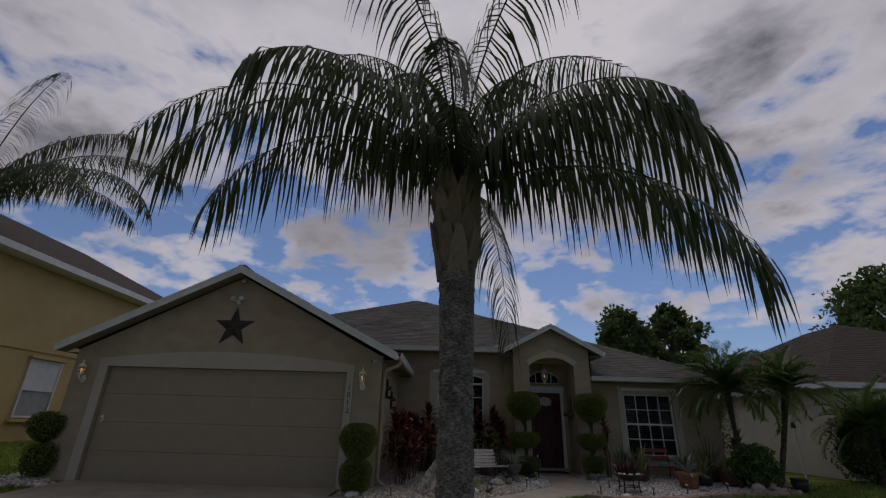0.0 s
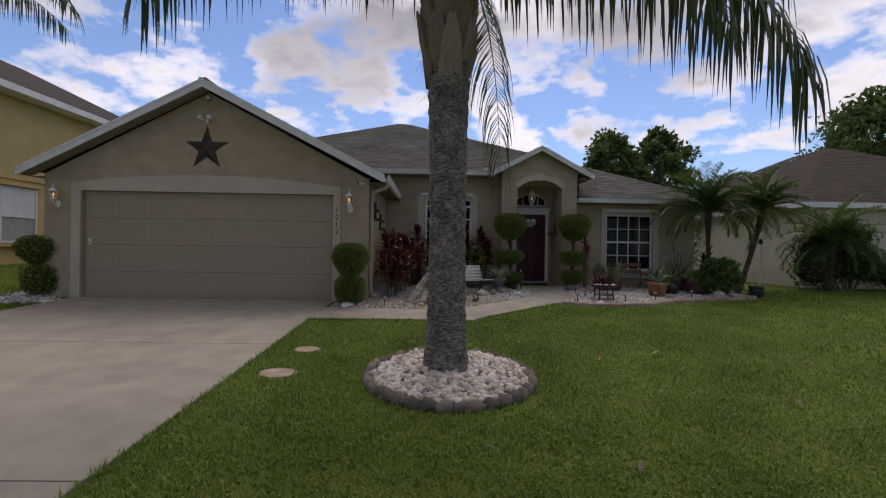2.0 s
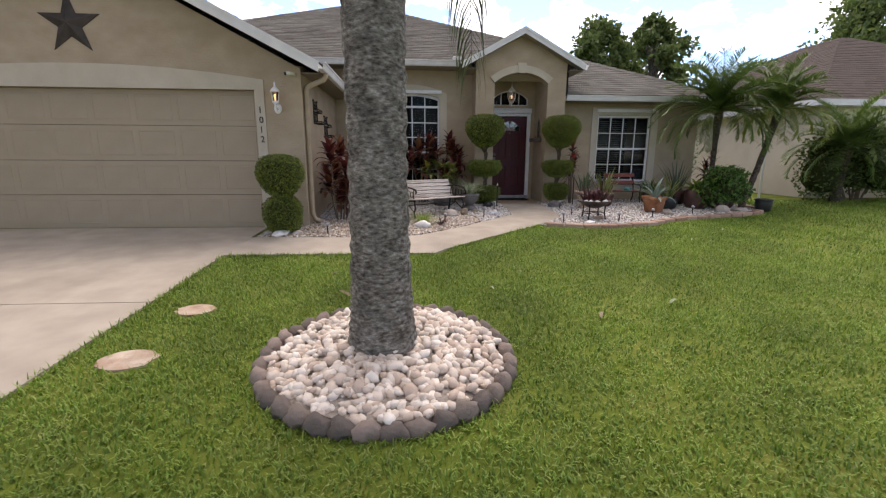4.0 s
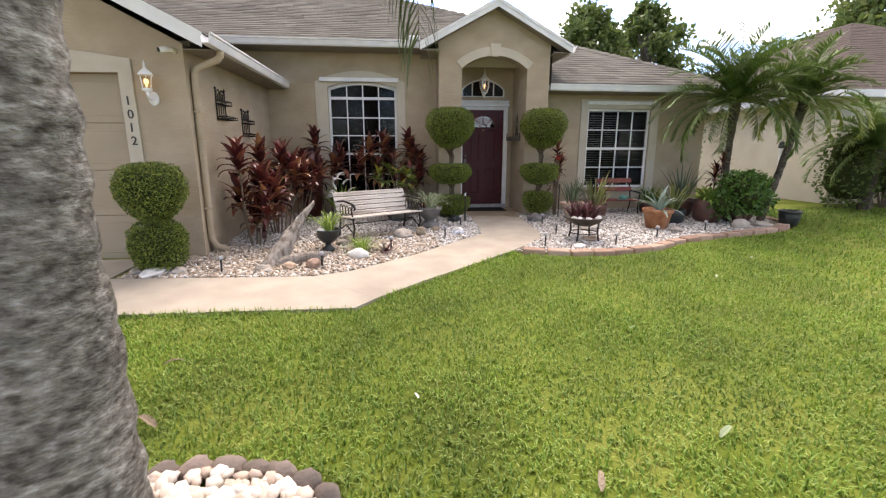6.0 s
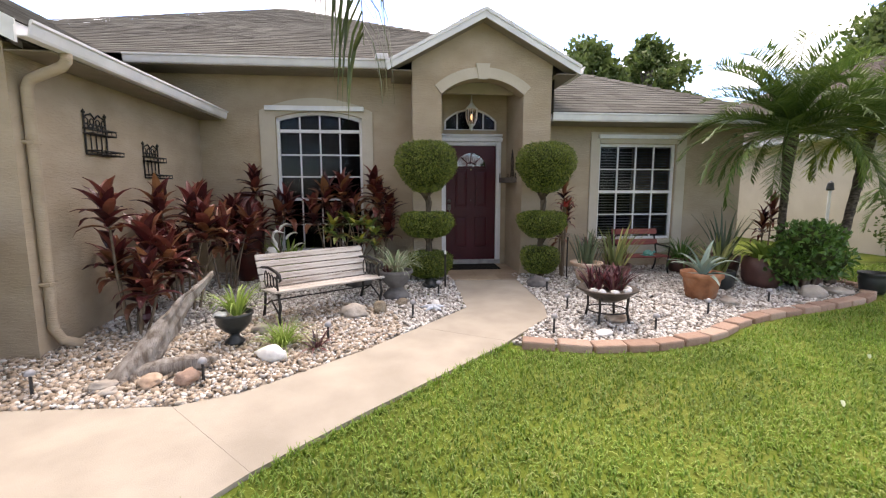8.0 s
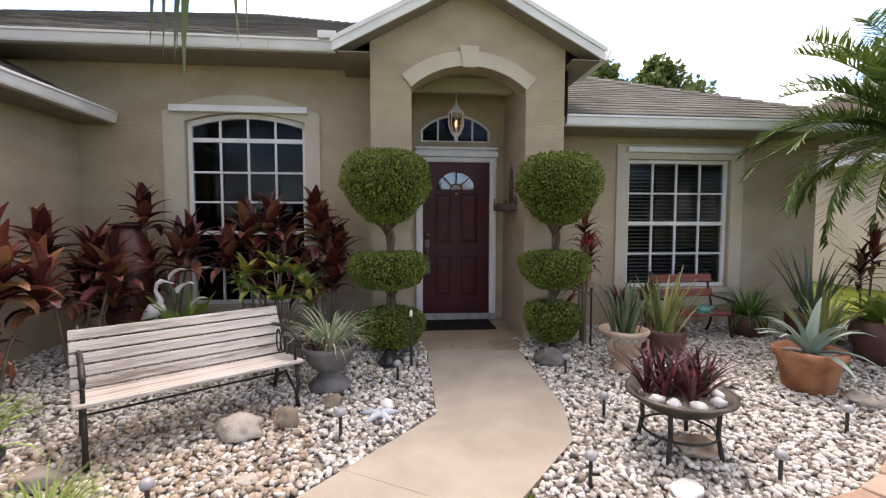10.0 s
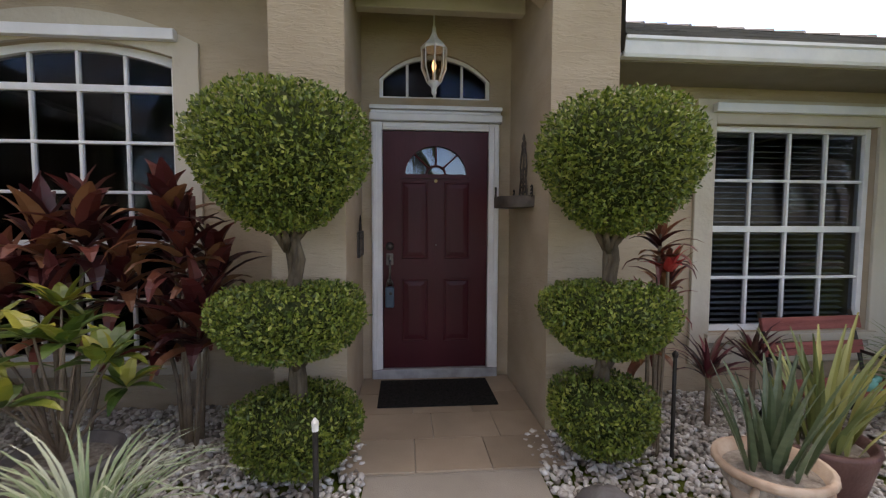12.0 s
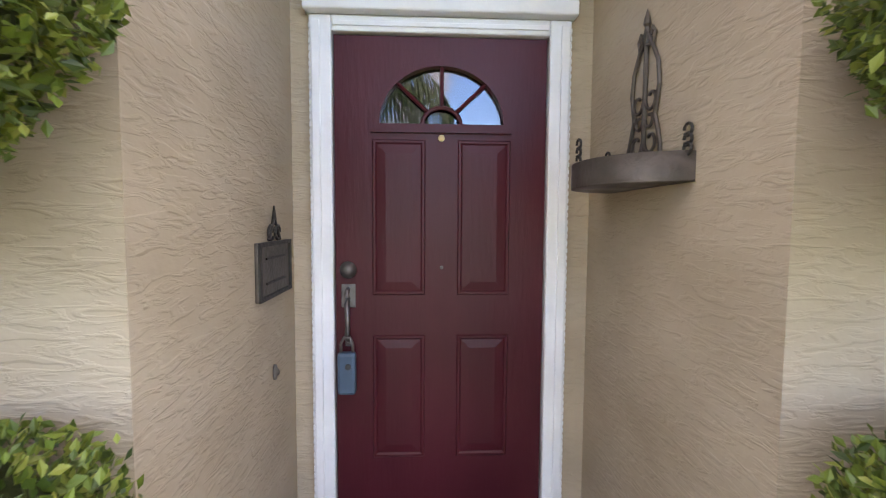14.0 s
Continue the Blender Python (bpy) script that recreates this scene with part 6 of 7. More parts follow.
her.tube([(-0.02, 0.02, 0.55), (0, 0.02, 0.0)], 0.007, 5).tube([(-0.02, -0.02, 0.55), (0, -0.02, 0.0)], 0.007, 5)
hob = part("heron_statue", her, WHITEROCK, None, smooth=True, at=pose(-0.14, 12.35, ground_z(0, 12.35)) @ Matrix.Scale(0.85, 4))
tagged(hob, "white heron garden statue standing behind the bench", "statue")

# Red vase
rv, _ = pot("floor_vase", "tall dark red glazed vase by the wall", (-0.62, 12.75), [(0.12, 0), (0.15, 0.02), (0.20, 0.35), (0.235, 0.75), (0.23, 1.0), (0.17, 1.18), (0.13, 1.22), (0.13, 1.27), (0.17, 1.30)], REDPOT, soil=False)

# Planters left of the walk
gp, gz_ = pot("stone_planter", "grey stone urn planter on a dark fluted foot", (1.55, 11.62), [(0.17, 0), (0.17, 0.04), (0.12, 0.09), (0.08, 0.13), (0.11, 0.16), (0.175, 0.23), (0.19, 0.30), (0.215, 0.32), (0.215, 0.36)], GREYPOT)
sp = plant("spider_plant", "pale striped spider plant spilling over a stone urn", "plant", (1.55, 11.62, gz_))
part("foliage", rosette(Geo(), (0, 0, 0), 110, 0.46, 0.018, 35, 88, 75, q, 5, 0.3, 0.35, 0.08), SPIDER, sp)
part("red_leaves", rosette(Geo(), (-0.1, -0.1, 0), 9, 0.26, 0.035, 40, 80, 60, q), TI, sp, "dark red leaves")
up_, uz = pot("pedestal_urn", "small black pedestal urn with stones on top", (0.06, 10.2), [(0.09, 0), (0.09, 0.03), (0.045, 0.07), (0.04, 0.1), (0.09, 0.13), (0.15, 0.20), (0.16, 0.27), (0.175, 0.28), (0.175, 0.30)], DARKPOT)
lp = plant("lime_grass", "lime green strappy plant in the black urn", "plant", (0.08, 10.22, uz))
part("foliage", rosette(Geo(), (0, 0, 0), 42, 0.42, 0.028, 45, 88, 80, q, 5, 0.3, 0.35, 0.06), LIME, lp)
tagged(part("urn_shell", Geo().rock((0, 0, 0), (0.06, 0.05, 0.04), 5), WHITEROCK, None, smooth=True, at=(-0.04, 10.12, uz)), "white shell lying in the black urn", "shell")
gc = plant("grass_tuft", "pale green spider grass tuft among the pebbles", "plant", (0.53, 10.08, ground_z(0.53, 10.08)))
part("foliage", rosette(Geo(), (0, 0, 0.02), 120, 0.34, 0.014, 30, 88, 80, q, 5, 0.3, 0.35, 0.07), LIME, gc)
br = plant("bromeliad", "small dark red bromeliad at the bed's edge", "plant", (0.84, 9.98, ground_z(0.84, 9.98)))
part("foliage", rosette(Geo(), (0, 0, 0.02), 20, 0.24, 0.03, 25, 80, 50, q), RHOEO, br)

# Driftwood
drift = thing("driftwood", "silvery weathered driftwood stump leaning over pebbles", "driftwood", (0, 0, 0))


def drift_limb(name, pts, radii, n, seed):
    limb = Geo().tube([V(p) for p in pts], radii, n)
    out = []
    axis = (V(pts[-1]) - V(pts[0])).normalized()
    for v in limb.v:
        p = V(v)
        along = p.dot(axis)
        across = p - axis * along
        k = 0.05 * noise.noise(p * 7 + V((seed, 0, 0))) + 0.07 * noise.noise(across * 26 + axis * along * 2.4)
        out.append((p.x + k * 0.8, p.y + k * 0.4, max(p.z + 0.35 * k, 0.19)))
    limb.v = out
    return part(name, limb, DRIFT, drift, smooth=True)


def limb_path(a, b, c, n):
    a, b, c = V(a), V(b), V(c)
    return [a.lerp(b, i / n).lerp(b.lerp(c, i / n), i / n) for i in range(n + 1)]


drift_limb("trunk", limb_path((-0.54, 9.5, 0.18), (-0.42, 9.74, 0.52), (-0.10, 10.22, 0.99), 26), [0.135 * (1 - i / 26) ** 0.8 + 0.006 for i in range(27)], 28, 0)
drift_limb("root", limb_path((-0.46, 9.56, 0.27), (-0.2, 9.6, 0.36), (0.10, 9.63, 0.35), 14), [0.085 * (1 - 0.55 * i / 14) for i in range(14)] + [0.012], 18, 3)
drift_limb("root", limb_path((-0.5, 9.56, 0.27), (-0.6, 9.5, 0.26), (-0.66, 9.46, 0.2), 8), [0.08 * (1 - 0.8 * i / 8) for i in range(9)], 14, 5)
drift_limb("root", limb_path((-0.48, 9.52, 0.26), (-0.40, 9.44, 0.25), (-0.34, 9.40, 0.2), 8), [0.07 * (1 - 0.75 * i / 8) for i in range(9)], 14, 7)
drift_limb("splinter", limb_path((-0.34, 9.82, 0.64), (-0.29, 9.93, 0.79), (-0.22, 10.02, 0.86), 10), [0.035 * (1 - 0.9 * i / 10) for i in range(11)], 10, 9)

# Rocks and shells
for i, (nm, x, y, sx, sy, sz, m, lab, cat) in enumerate([
    ("rock", -0.58, 9.36, 0.10, 0.08, 0.05, ROCK, "grey rounded rock on the pebbles", "rock"), ("rock", -0.50, 9.28, 0.08, 0.06, 0.035, ROCK, "grey rounded rock on the pebbles", "rock"),
    ("rock", 0.0, 9.38, 0.11, 0.09, 0.08, REDBRICK, "pinkish rough rock beside driftwood", "rock"), ("rock", -0.28, 9.4, 0.13, 0.1, 0.05, PALETERRA, "flat tan rock on the pebbles", "rock"),
    ("rock", 1.08, 10.9, 0.19, 0.14, 0.09, ROCK, "flat grey rock under the bench", "rock"), ("rock", 0.22, 10.45, 0.10, 0.09, 0.07, ROCK, "grey rock beside the urn", "rock"),
    ("rock", -1.72, 9.25, 0.19, 0.12, 0.07, WHITEROCK, "white rock at the garage corner", "rock"), ("rock", -1.95, 9.28, 0.09, 0.08, 0.06, ROCK, "grey rock at the garage corner", "rock"), ("rock", -1.5, 9.3, 0.12, 0.08, 0.05, ROCK, "grey rock at the garage corner", "rock"),
    ("rock", 3.53, 12.0, 0.17, 0.15, 0.11, GREYPOT, "dark rock at the topiary's foot", "rock"), ("rock", 4.2, 11.2, 0.16, 0.12, 0.06, ROCK, "brown rock on the bed", "rock"),
    ("rock", 5.62, 11.0, 0.18, 0.12, 0.06, ROCK, "brown rock beside the agave", "rock"), ("rock", 6.9, 11.15, 0.16, 0.13, 0.12, ROCK, "brown rock under the green shrub", "rock"), ("rock", 7.35, 11.25, 0.2, 0.12, 0.07, ROCK, "flat brown rock near the edging", "rock"),
    ("rock", 3.62, 10.12, 0.13, 0.08, 0.04, WHITEROCK, "white flat stone by the fire bowl", "rock"), ("rock", 3.95, 10.5, 0.18, 0.14, 0.05, PALETERRA, "flat tan rock under the bowl", "rock"),
    ("rock", 2.02, 12.05, 0.14, 0.12, 0.09, DARKPOT, "dark frog-like rock by the topiary", "rock"), ("rock", 1.3, 10.4, 0.07, 0.06, 0.03, ROCK, "small grey rock on the pebbles", "rock"),
    ("stump", 1.37, 10.98, 0.09, 0.07, 0.10, BOOT, "frayed brown palm boot on the pebbles", "stump"), ("stump", 1.62, 11.3, 0.10, 0.07, 0.06, BOOT, "dry brown husk before the urn", "husk")]):
    tagged(part(nm, Geo().rock((0, 0, 0), (sx * 0.85, sy * 0.85, sz * 0.8), i + 3, 3), m, None, smooth=True, at=pose(x, y, ground_z(x, y) + 0.015, 0, 0, 40 * i)), lab, cat)
sh = Geo()
sh.lathe([(0.005, -0.16), (0.03, -0.12), (0.075, -0.03), (0.085, 0.03), (0.06, 0.08), (0.04, 0.1), (0.045, 0.12), (0.01, 0.15)], n=16, wobble=0.04)
tagged(part("conch_shell", sh, WHITEROCK, None, smooth=True, at=pose(0.5, 9.78, ground_z(0.5, 9.78) + 0.075, 90, 0, 70)), "large white conch shell on the pebbles", "shell")
tagged(part("conch_shell", sh.data("conch_shell", WHITEROCK, True), None, None, at=pose(2.02, 11.2, ground_z(2.02, 11.2) + 0.055, 90, 0, 20) @ Matrix.Scale(0.6, 4)), "small white conch shell on the pebbles", "shell")
st = Geo()
for k in range(5):
    a_ = 2 * math.pi * k / 5 + 0.3
    st.tube([(0, 0, 0.02), (0.07 * math.cos(a_), 0.07 * math.sin(a_), 0.02), (0.15 * math.cos(a_), 0.15 * math.sin(a_), 0.012)], [0.035, 0.024, 0.006], 8)
tagged(part("starfish", st, STARBLUE, None, smooth=True, at=(1.98, 11.08, ground_z(1.98, 11.08) + 0.03)), "bluish white starfish ornament on the pebbles", "starfish")

# Path lights
pl_stake = Geo().tube([(0, 0, -0.05), (0, 0, 0.17)], 0.011, 8)
pl_cap = Geo().lathe([(0.012, 0.165), (0.03, 0.17), (0.034, 0.185), (0.03, 0.20), (0.018, 0.212), (0.001, 0.215)], n=14)
lamp0 = None
for x, y in [(-1.03, 9.31), (0.1, 9.42), (0.92, 10.17), (1.74, 10.83), (2.1, 11.68), (3.14, 10.22), (3.55, 10.93), (4.17, 10.14), (5.07, 10.6), (6.12, 10.95), (3.57, 11.72)]:
    if lamp0 is None:
        lamp0 = thing("path_light", "short black solar path light with grey cap", "path light", (x, y, ground_z(x, y)), group="solar path lights")
        part("stake", pl_stake, BLACK, lamp0)
        part("cap", pl_cap, GREYPLASTIC, lamp0, smooth=True)
    else:
        copy_thing(lamp0, pose(x, y, ground_z(x, y)))

# Slatted bench
bn = thing("garden_bench", "weathered white slatted garden bench with black iron ends", "bench", (0.745, 11.11, ground_z(0.745, 11.11) + 0.01), 35.5)
slat = lambda: Geo().box(-0.66, 0.66, -0.034, 0.034, -0.011, 0.011, 0.005)
sd = slat().data("slat", SLAT)
for i in range(5):
    part("slat", sd, None, bn, at=pose(0, -0.20 + 0.076 * i, 0.36 - 0.006 * i, -3))
for i in range(5):
    part("slat", sd, None, bn, at=pose(0, 0.172 + 0.034 * i, 0.378 + 0.071 * i, 64))
for sx in (-0.61, 0.61):
    e = Geo()
    e.tube([(sx, -0.24, 0.0), (sx, -0.20, 0.1), (sx, -0.24, 0.2), (sx, -0.20, 0.34)], [0.02, 0.014, 0.016, 0.014], 8)
    e.tube([(sx, 0.26, 0.0), (sx, 0.20, 0.15), (sx, 0.17, 0.34), (sx, 0.275, 0.55), (sx, 0.345, 0.69), (sx, 0.375, 0.705)], [0.02, 0.015, 0.016, 0.014, 0.013, 0.012], 8)
    e.tube([(sx, -0.24, 0.335), (sx, 0.17, 0.33)], 0.014, 8)
    e.tube([(sx, 0.27, 0.56), (sx, 0.05, 0.585), (sx, -0.15, 0.565), (sx, -0.25, 0.54), (sx, -0.27, 0.49), (sx, -0.23, 0.47)], [0.014, 0.016, 0.016, 0.018, 0.014, 0.010], 8)
    e.tube([(sx, -0.2, 0.34), (sx, -0.17, 0.45), (sx, -0.2, 0.56)], 0.012, 8)
    for k in range(4):
        c = V((sx, -0.12 + 0.085 * k, 0.45))
        e.tube([c + V((0, 0.042 * math.cos(t_), 0.055 * math.sin(t_) * (1 + 0.2 * k % 2))) for t_ in [2 * math.pi * j / 12 for j in range(13)]], 0.007, 6, False)
    e.tube([(sx, -0.2, 0.12), (sx, 0.0, 0.24), (sx, 0.2, 0.14)], 0.010, 8)
    part("iron_end", e, IRON, bn, smooth=True)
part("stretcher", Geo().tube([(-0.61, 0.0, 0.235), (0.61, 0.0, 0.235)], 0.008, 8), IRON, bn)

# Right bed: urn, pots, bowl, agave, small bench
ur, urz = pot("terracotta_urn", "bleached terracotta urn with handles and thick rim", (4.14, 11.8), [(0.115, 0), (0.12, 0.03), (0.065, 0.08), (0.06, 0.11), (0.12, 0.15), (0.15, 0.24), (0.155, 0.32), (0.205, 0.345), (0.222, 0.365), (0.218, 0.385)], PALETERRA)
for sx in (-1, 1):
    part("handle", Geo().tube([(sx * 0.135, -0.09, 0.2), (sx * 0.17, -0.11, 0.24), (sx * 0.17, -0.11, 0.30), (sx * 0.135, -0.09, 0.33)], 0.014, 8), PALETERRA, ur, smooth=True)
sn = plant("snake_plant", "upright banded green snake plant in the terracotta urn", "plant", (4.14, 11.8, urz))
part("foliage", rosette(Geo(), (0, 0, -0.02), 24, 0.46, 0.058, 68, 89, 14, q, 6, 0.35, 0.3, 0.13), SNAKE, sn)
d1, d1z = pot("plant_pot", "dark brown round pot beside the urn", (4.72, 12.15), [(0.15, 0), (0.19, 0.05), (0.23, 0.22), (0.24, 0.26), (0.235, 0.28)], BROWNPOT)
sy_ = plant("snake_plant", "yellow-edged snake plant in a dark pot", "plant", (4.72, 12.15, d1z))
part("foliage", rosette(Geo(), (0, 0, -0.02), 30, 0.62, 0.06, 62, 88, 22, q, 6, 0.35, 0.3, 0.15), SNAKE_Y, sy_)
dk = plant("dark_bromeliad", "dark leafy bromeliads below the square window", "plant", (4.62, 12.85, ground_z(4.62, 12.85)))
part("foliage", rosette(rosette(Geo(), (0, 0, 0.35), 26, 0.34, 0.04, 20, 85, 50, q), (0.4, 0.1, 0.4), 22, 0.34, 0.04, 20, 85, 50, q), RHOEO, dk)
part("stem", Geo().tube([(0, 0, 0), (0, 0, 0.4)], 0.02, 6), STEM, dk)
part("stem", Geo().tube([(0.4, 0.1, 0), (0.4, 0.1, 0.45)], 0.02, 6), STEM, dk)
fb = thing("fire_bowl", "shallow rusty bowl planter on a black iron stand", "bowl planter", (3.84, 10.53, ground_z(3.84, 10.53) + 0.015))
part("bowl", Geo().lathe([(0.02, 0.22), (0.12, 0.235), (0.23, 0.29), (0.285, 0.35), (0.315, 0.355), (0.315, 0.37), (0.28, 0.368), (0.22, 0.315), (0.02, 0.26)], n=32), RUSTIRON, fb, smooth=True)
for k in range(4):
    a_ = math.pi / 4 + k * math.pi / 2
    part("leg", Geo().tube([(0.22 * math.cos(a_), 0.22 * math.sin(a_), 0.31), (0.21 * math.cos(a_), 0.21 * math.sin(a_), 0.15), (0.24 * math.cos(a_), 0.24 * math.sin(a_), 0.0)], 0.014, 8), IRON, fb)
part("stand_ring", Geo().tube([(0.212 * math.cos(2 * math.pi * k / 24), 0.212 * math.sin(2 * math.pi * k / 24), 0.13) for k in range(25)], 0.008, 6, False), IRON, fb)
part("potting_soil", Geo().lathe([(0.235, 0.32), (0.22, 0.335), (0.01, 0.36)], n=24), BEDSOIL, fb)
for k, (x, y) in enumerate(((-0.2, -0.09), (-0.14, -0.16), (-0.02, -0.21), (0.13, -0.17), (0.2, -0.07))):
    part("bowl_shell", Geo().rock((x, y, 0.335), (0.045, 0.04, 0.03), k + 60, 2), WHITEROCK, fb, "white shell", smooth=True)
rh = plant("oyster_plant", "purple-red oyster plants crowding an iron bowl", "plant", (3.84, 10.53, ground_z(3.84, 10.53) + 0.355))
for x, y in ((-0.13, -0.04), (0.0, -0.14), (0.14, -0.06), (-0.08, 0.1), (0.1, 0.12), (0.0, 0.0), (0.2, 0.06), (-0.2, 0.08)):
    part("rosette", rosette(Geo(), (x * 0.85, y * 0.85, 0), 15, 0.30, 0.038, 48, 88, 26, q, 4, 0.5, 0.35, 0.03), RHOEO, rh)
ap, az = pot("terracotta_pot", "orange terracotta pot with scorched glaze", (5.46, 11.28), [(0.155, 0), (0.175, 0.02), (0.22, 0.26), (0.25, 0.28), (0.255, 0.34)], TERRA)
ag = plant("agave_plant", "blue-grey agave in an orange terracotta pot", "plant", (5.46, 11.28, az))
part("foliage", rosette(Geo(), (0, 0, 0), 19, 0.46, 0.085, 8, 84, 55, q, 6, 0.5, 0.42, 0.05), AGAVE, ag)
a2, a2z = pot("plant_pot", "dark round pot behind the agave", (6.0, 11.7), [(0.14, 0), (0.20, 0.06), (0.22, 0.2), (0.21, 0.26)], DARKPOT)
s2 = plant("snake_plant", "yellow-edged snake plant behind the agave", "plant", (6.0, 11.7, a2z))
part("foliage", rosette(Geo(), (0, 0, -0.02), 24, 0.6, 0.06, 50, 86, 35, q, 6, 0.35, 0.3, 0.12), SNAKE_Y, s2)
a3, a3z = pot("plant_pot", "maroon brown pot near the house corner", (6.6, 12.4), [(0.15, 0), (0.2, 0.06), (0.24, 0.26), (0.24, 0.34)], BROWNPOT)
s3 = plant("snake_plant", "tall dark snake plant in a maroon pot", "plant", (6.6, 12.4, a3z))
part("foliage", rosette(Geo(), (0, 0, -0.02), 20, 0.75, 0.06, 62, 88, 16, q, 6, 0.35, 0.3, 0.12), SNAKE, s3)
a4, a4z = pot("plant_pot", "large maroon brown pot by the palm", (6.72, 11.75), [(0.18, 0), (0.25, 0.1), (0.27, 0.3), (0.24, 0.42)], BROWNPOT)
s4 = plant("leafy_plant", "bright green leafy plant in a maroon pot", "plant", (6.72, 11.75, a4z))
part("foliage", rosette(Geo(), (0, 0, 0), 32, 0.42, 0.10, 20, 85, 55, q, 5, 0.3, 0.6, 0.1), LIME, s4)
a5, a5z = pot("plant_pot", "maroon brown pot under the green shrub", (7.3, 11.75), [(0.18, 0), (0.25, 0.1), (0.26, 0.3), (0.24, 0.4)], BROWNPOT)
ti_plant("dark red ti plant beside the pygmy palm", (7.5, 12.6), [(0.05, 0, 1.05), (-0.1, 0, 0.85)], 9, 0.3, 0.06)
pot("plant_pot", "empty dark grey glazed pot on the lawn's edge", (7.95, 11.3), [(0.11, 0), (0.14, 0.03), (0.17, 0.2), (0.16, 0.23), (0.18, 0.25), (0.18, 0.28)], DARKPOT)
fern = plant("asparagus_fern", "feathery green asparagus fern by the red bench", "plant", (6.15, 12.75, ground_z(6.15, 12.75)))
part("foliage", rosette(Geo(), (0, 0, 0.25), 150, 0.48, 0.022, 5, 85, 70, q, 5, 0.3, 0.4, 0.14), GREENLEAF, fern)
pot("plant_pot", "dark pot holding the asparagus fern", (6.15, 12.75), [(0.13, 0), (0.18, 0.06), (0.2, 0.2), (0.19, 0.26)], BROWNPOT)
rb = thing("small_bench", "small red wooden bench with dark iron ends", "bench", (5.45, 12.75, ground_z(5.45, 12.75) + 0.01), 4)
for i in range(3):
    part("slat", Geo().box(-0.40, 0.40, -0.045, 0.045, -0.012, 0.012, 0.004), REDWOOD, rb, at=(0, -0.14 + 0.1 * i, 0.30))
for i in range(2):
    part("slat", Geo().box(-0.40, 0.40, -0.045, 0.045, -0.012, 0.012, 0.004), REDWOOD, rb, at=pose(0, 0.17 + 0.03 * i, 0.50 + 0.17 * i, 76))
for sx in (-0.37, 0.37):
    part("iron_end", Geo().tube([(sx, -0.2, 0), (sx, -0.16, 0.15), (sx, -0.18, 0.29), (sx, 0.12, 0.29), (sx, 0.16, 0.45), (sx, 0.25, 0.75)], 0.014, 8).tube([(sx, 0.22, 0), (sx, 0.14, 0.15), (sx, 0.12, 0.29)], 0.014, 8).tube([(sx, -0.18, 0.29), (sx, -0.2, 0.45), (sx, 0.18, 0.47)], 0.012, 8), IRON, rb, smooth=True)
to = Geo().lathe([(0.05, 0), (0.075, 0.02), (0.07, 0.05), (0.03, 0.085), (0.001, 0.09)], n=16).tube([(0.06, 0, 0.03), (0.11, 0, 0.06), (0.13, 0, 0.06)], [0.02, 0.022, 0.006], 8).box(-0.09, 0.09, -0.06, 0.06, -0.0, 0.012, 0.004)
tagged(part("garden_ornament", to, TEAL, None, smooth=True, at=(5.52, 12.65, ground_z(5.45, 12.75) + 0.325)), "small teal ceramic turtle on the red bench", "ornament")
sk = thing("torch_stake", "thin dark iron garden stake beside the topiary", "stake", (4.12, 12.45, ground_z(4.12, 12.45)))
part("pole", Geo().tube([(0, 0, -0.1), (0, 0, 0.62)], 0.011, 8), IRON, sk)
part("tip", Geo().lathe([(0.014, 0.62), (0.018, 0.64), (0.001, 0.66)], n=10), IRON, sk)
sk2 = thing("torch_stake", "thin dark stake with pale tip by the topiary", "stake", (2.22, 12.0, ground_z(2.22, 12.0)))
part("pole", Geo().tube([(0, 0, -0.1), (0, 0, 0.50)], 0.013, 8), IRON, sk2)
part("tip", Geo().lathe([(0.014, 0.5), (0.016, 0.54), (0.001, 0.56)], n=10), WHITEROCK, sk2, "pale tip")
hp = thing("hook_lamp", "white post lamp near the neighbour's wall", "garden lamp", (10.2, 14.2, ground_z(10.2, 14.2)))
part("pole", Geo().tube([(0, 0, -0.1), (0, 0, 1.35)], 0.03, 10), WHITE, hp)
part("cap", Geo().lathe([(0.05, 1.35), (0.07, 1.37), (0.05, 1.5), (0.01, 1.54)], n=12), BLACK, hp)

# Fixtures on the walls
star = Geo()
sp_ = []
for k in range(10):
    a_ = math.pi / 2 + k * math.pi / 5
    R = 0.475 if k % 2 == 0 else 0.182
    sp_.append((R * math.cos(a_), 0, R * math.sin(a_)))
star.add([(0, -0.075, 0)] + sp_ + [(x, 0.012, z) for x, _, z in sp_], [(0, 1 + (k + 1) % 10, 1 + k) for k in range(10)] + [(1 + k, 1 + (k + 1) % 10, 11 + (k + 1) % 10, 11 + k) for k in range(10)])
tagged(part("barn_star", star, STARMETAL, None, at=(-4.91, Y_G - 0.014, 3.47)), "large dark metal barn star hung on the gable", "wall star")
fl = thing("flood_light", "pair of white floodlights on the gable", "flood light", (-4.91, Y_G, 4.05))
part("base", Geo().lathe([(0.05, 0), (0.05, 0.025), (0.02, 0.03)], n=16), WHITE, fl, at=pose(0, 0, 0, 90))
for sx in (-1, 1):
    part("head", Geo().lathe([(0.02, 0), (0.035, 0.03), (0.05, 0.10), (0.055, 0.13), (0.01, 0.125)], n=16), WHITE, fl, smooth=True, at=pose(sx * 0.06, -0.05, 0.0, 60, 0, sx * 25))
sc = thing("security_camera", "small white security camera under the gable peak", "camera", (-4.86, 9.9, 4.56))
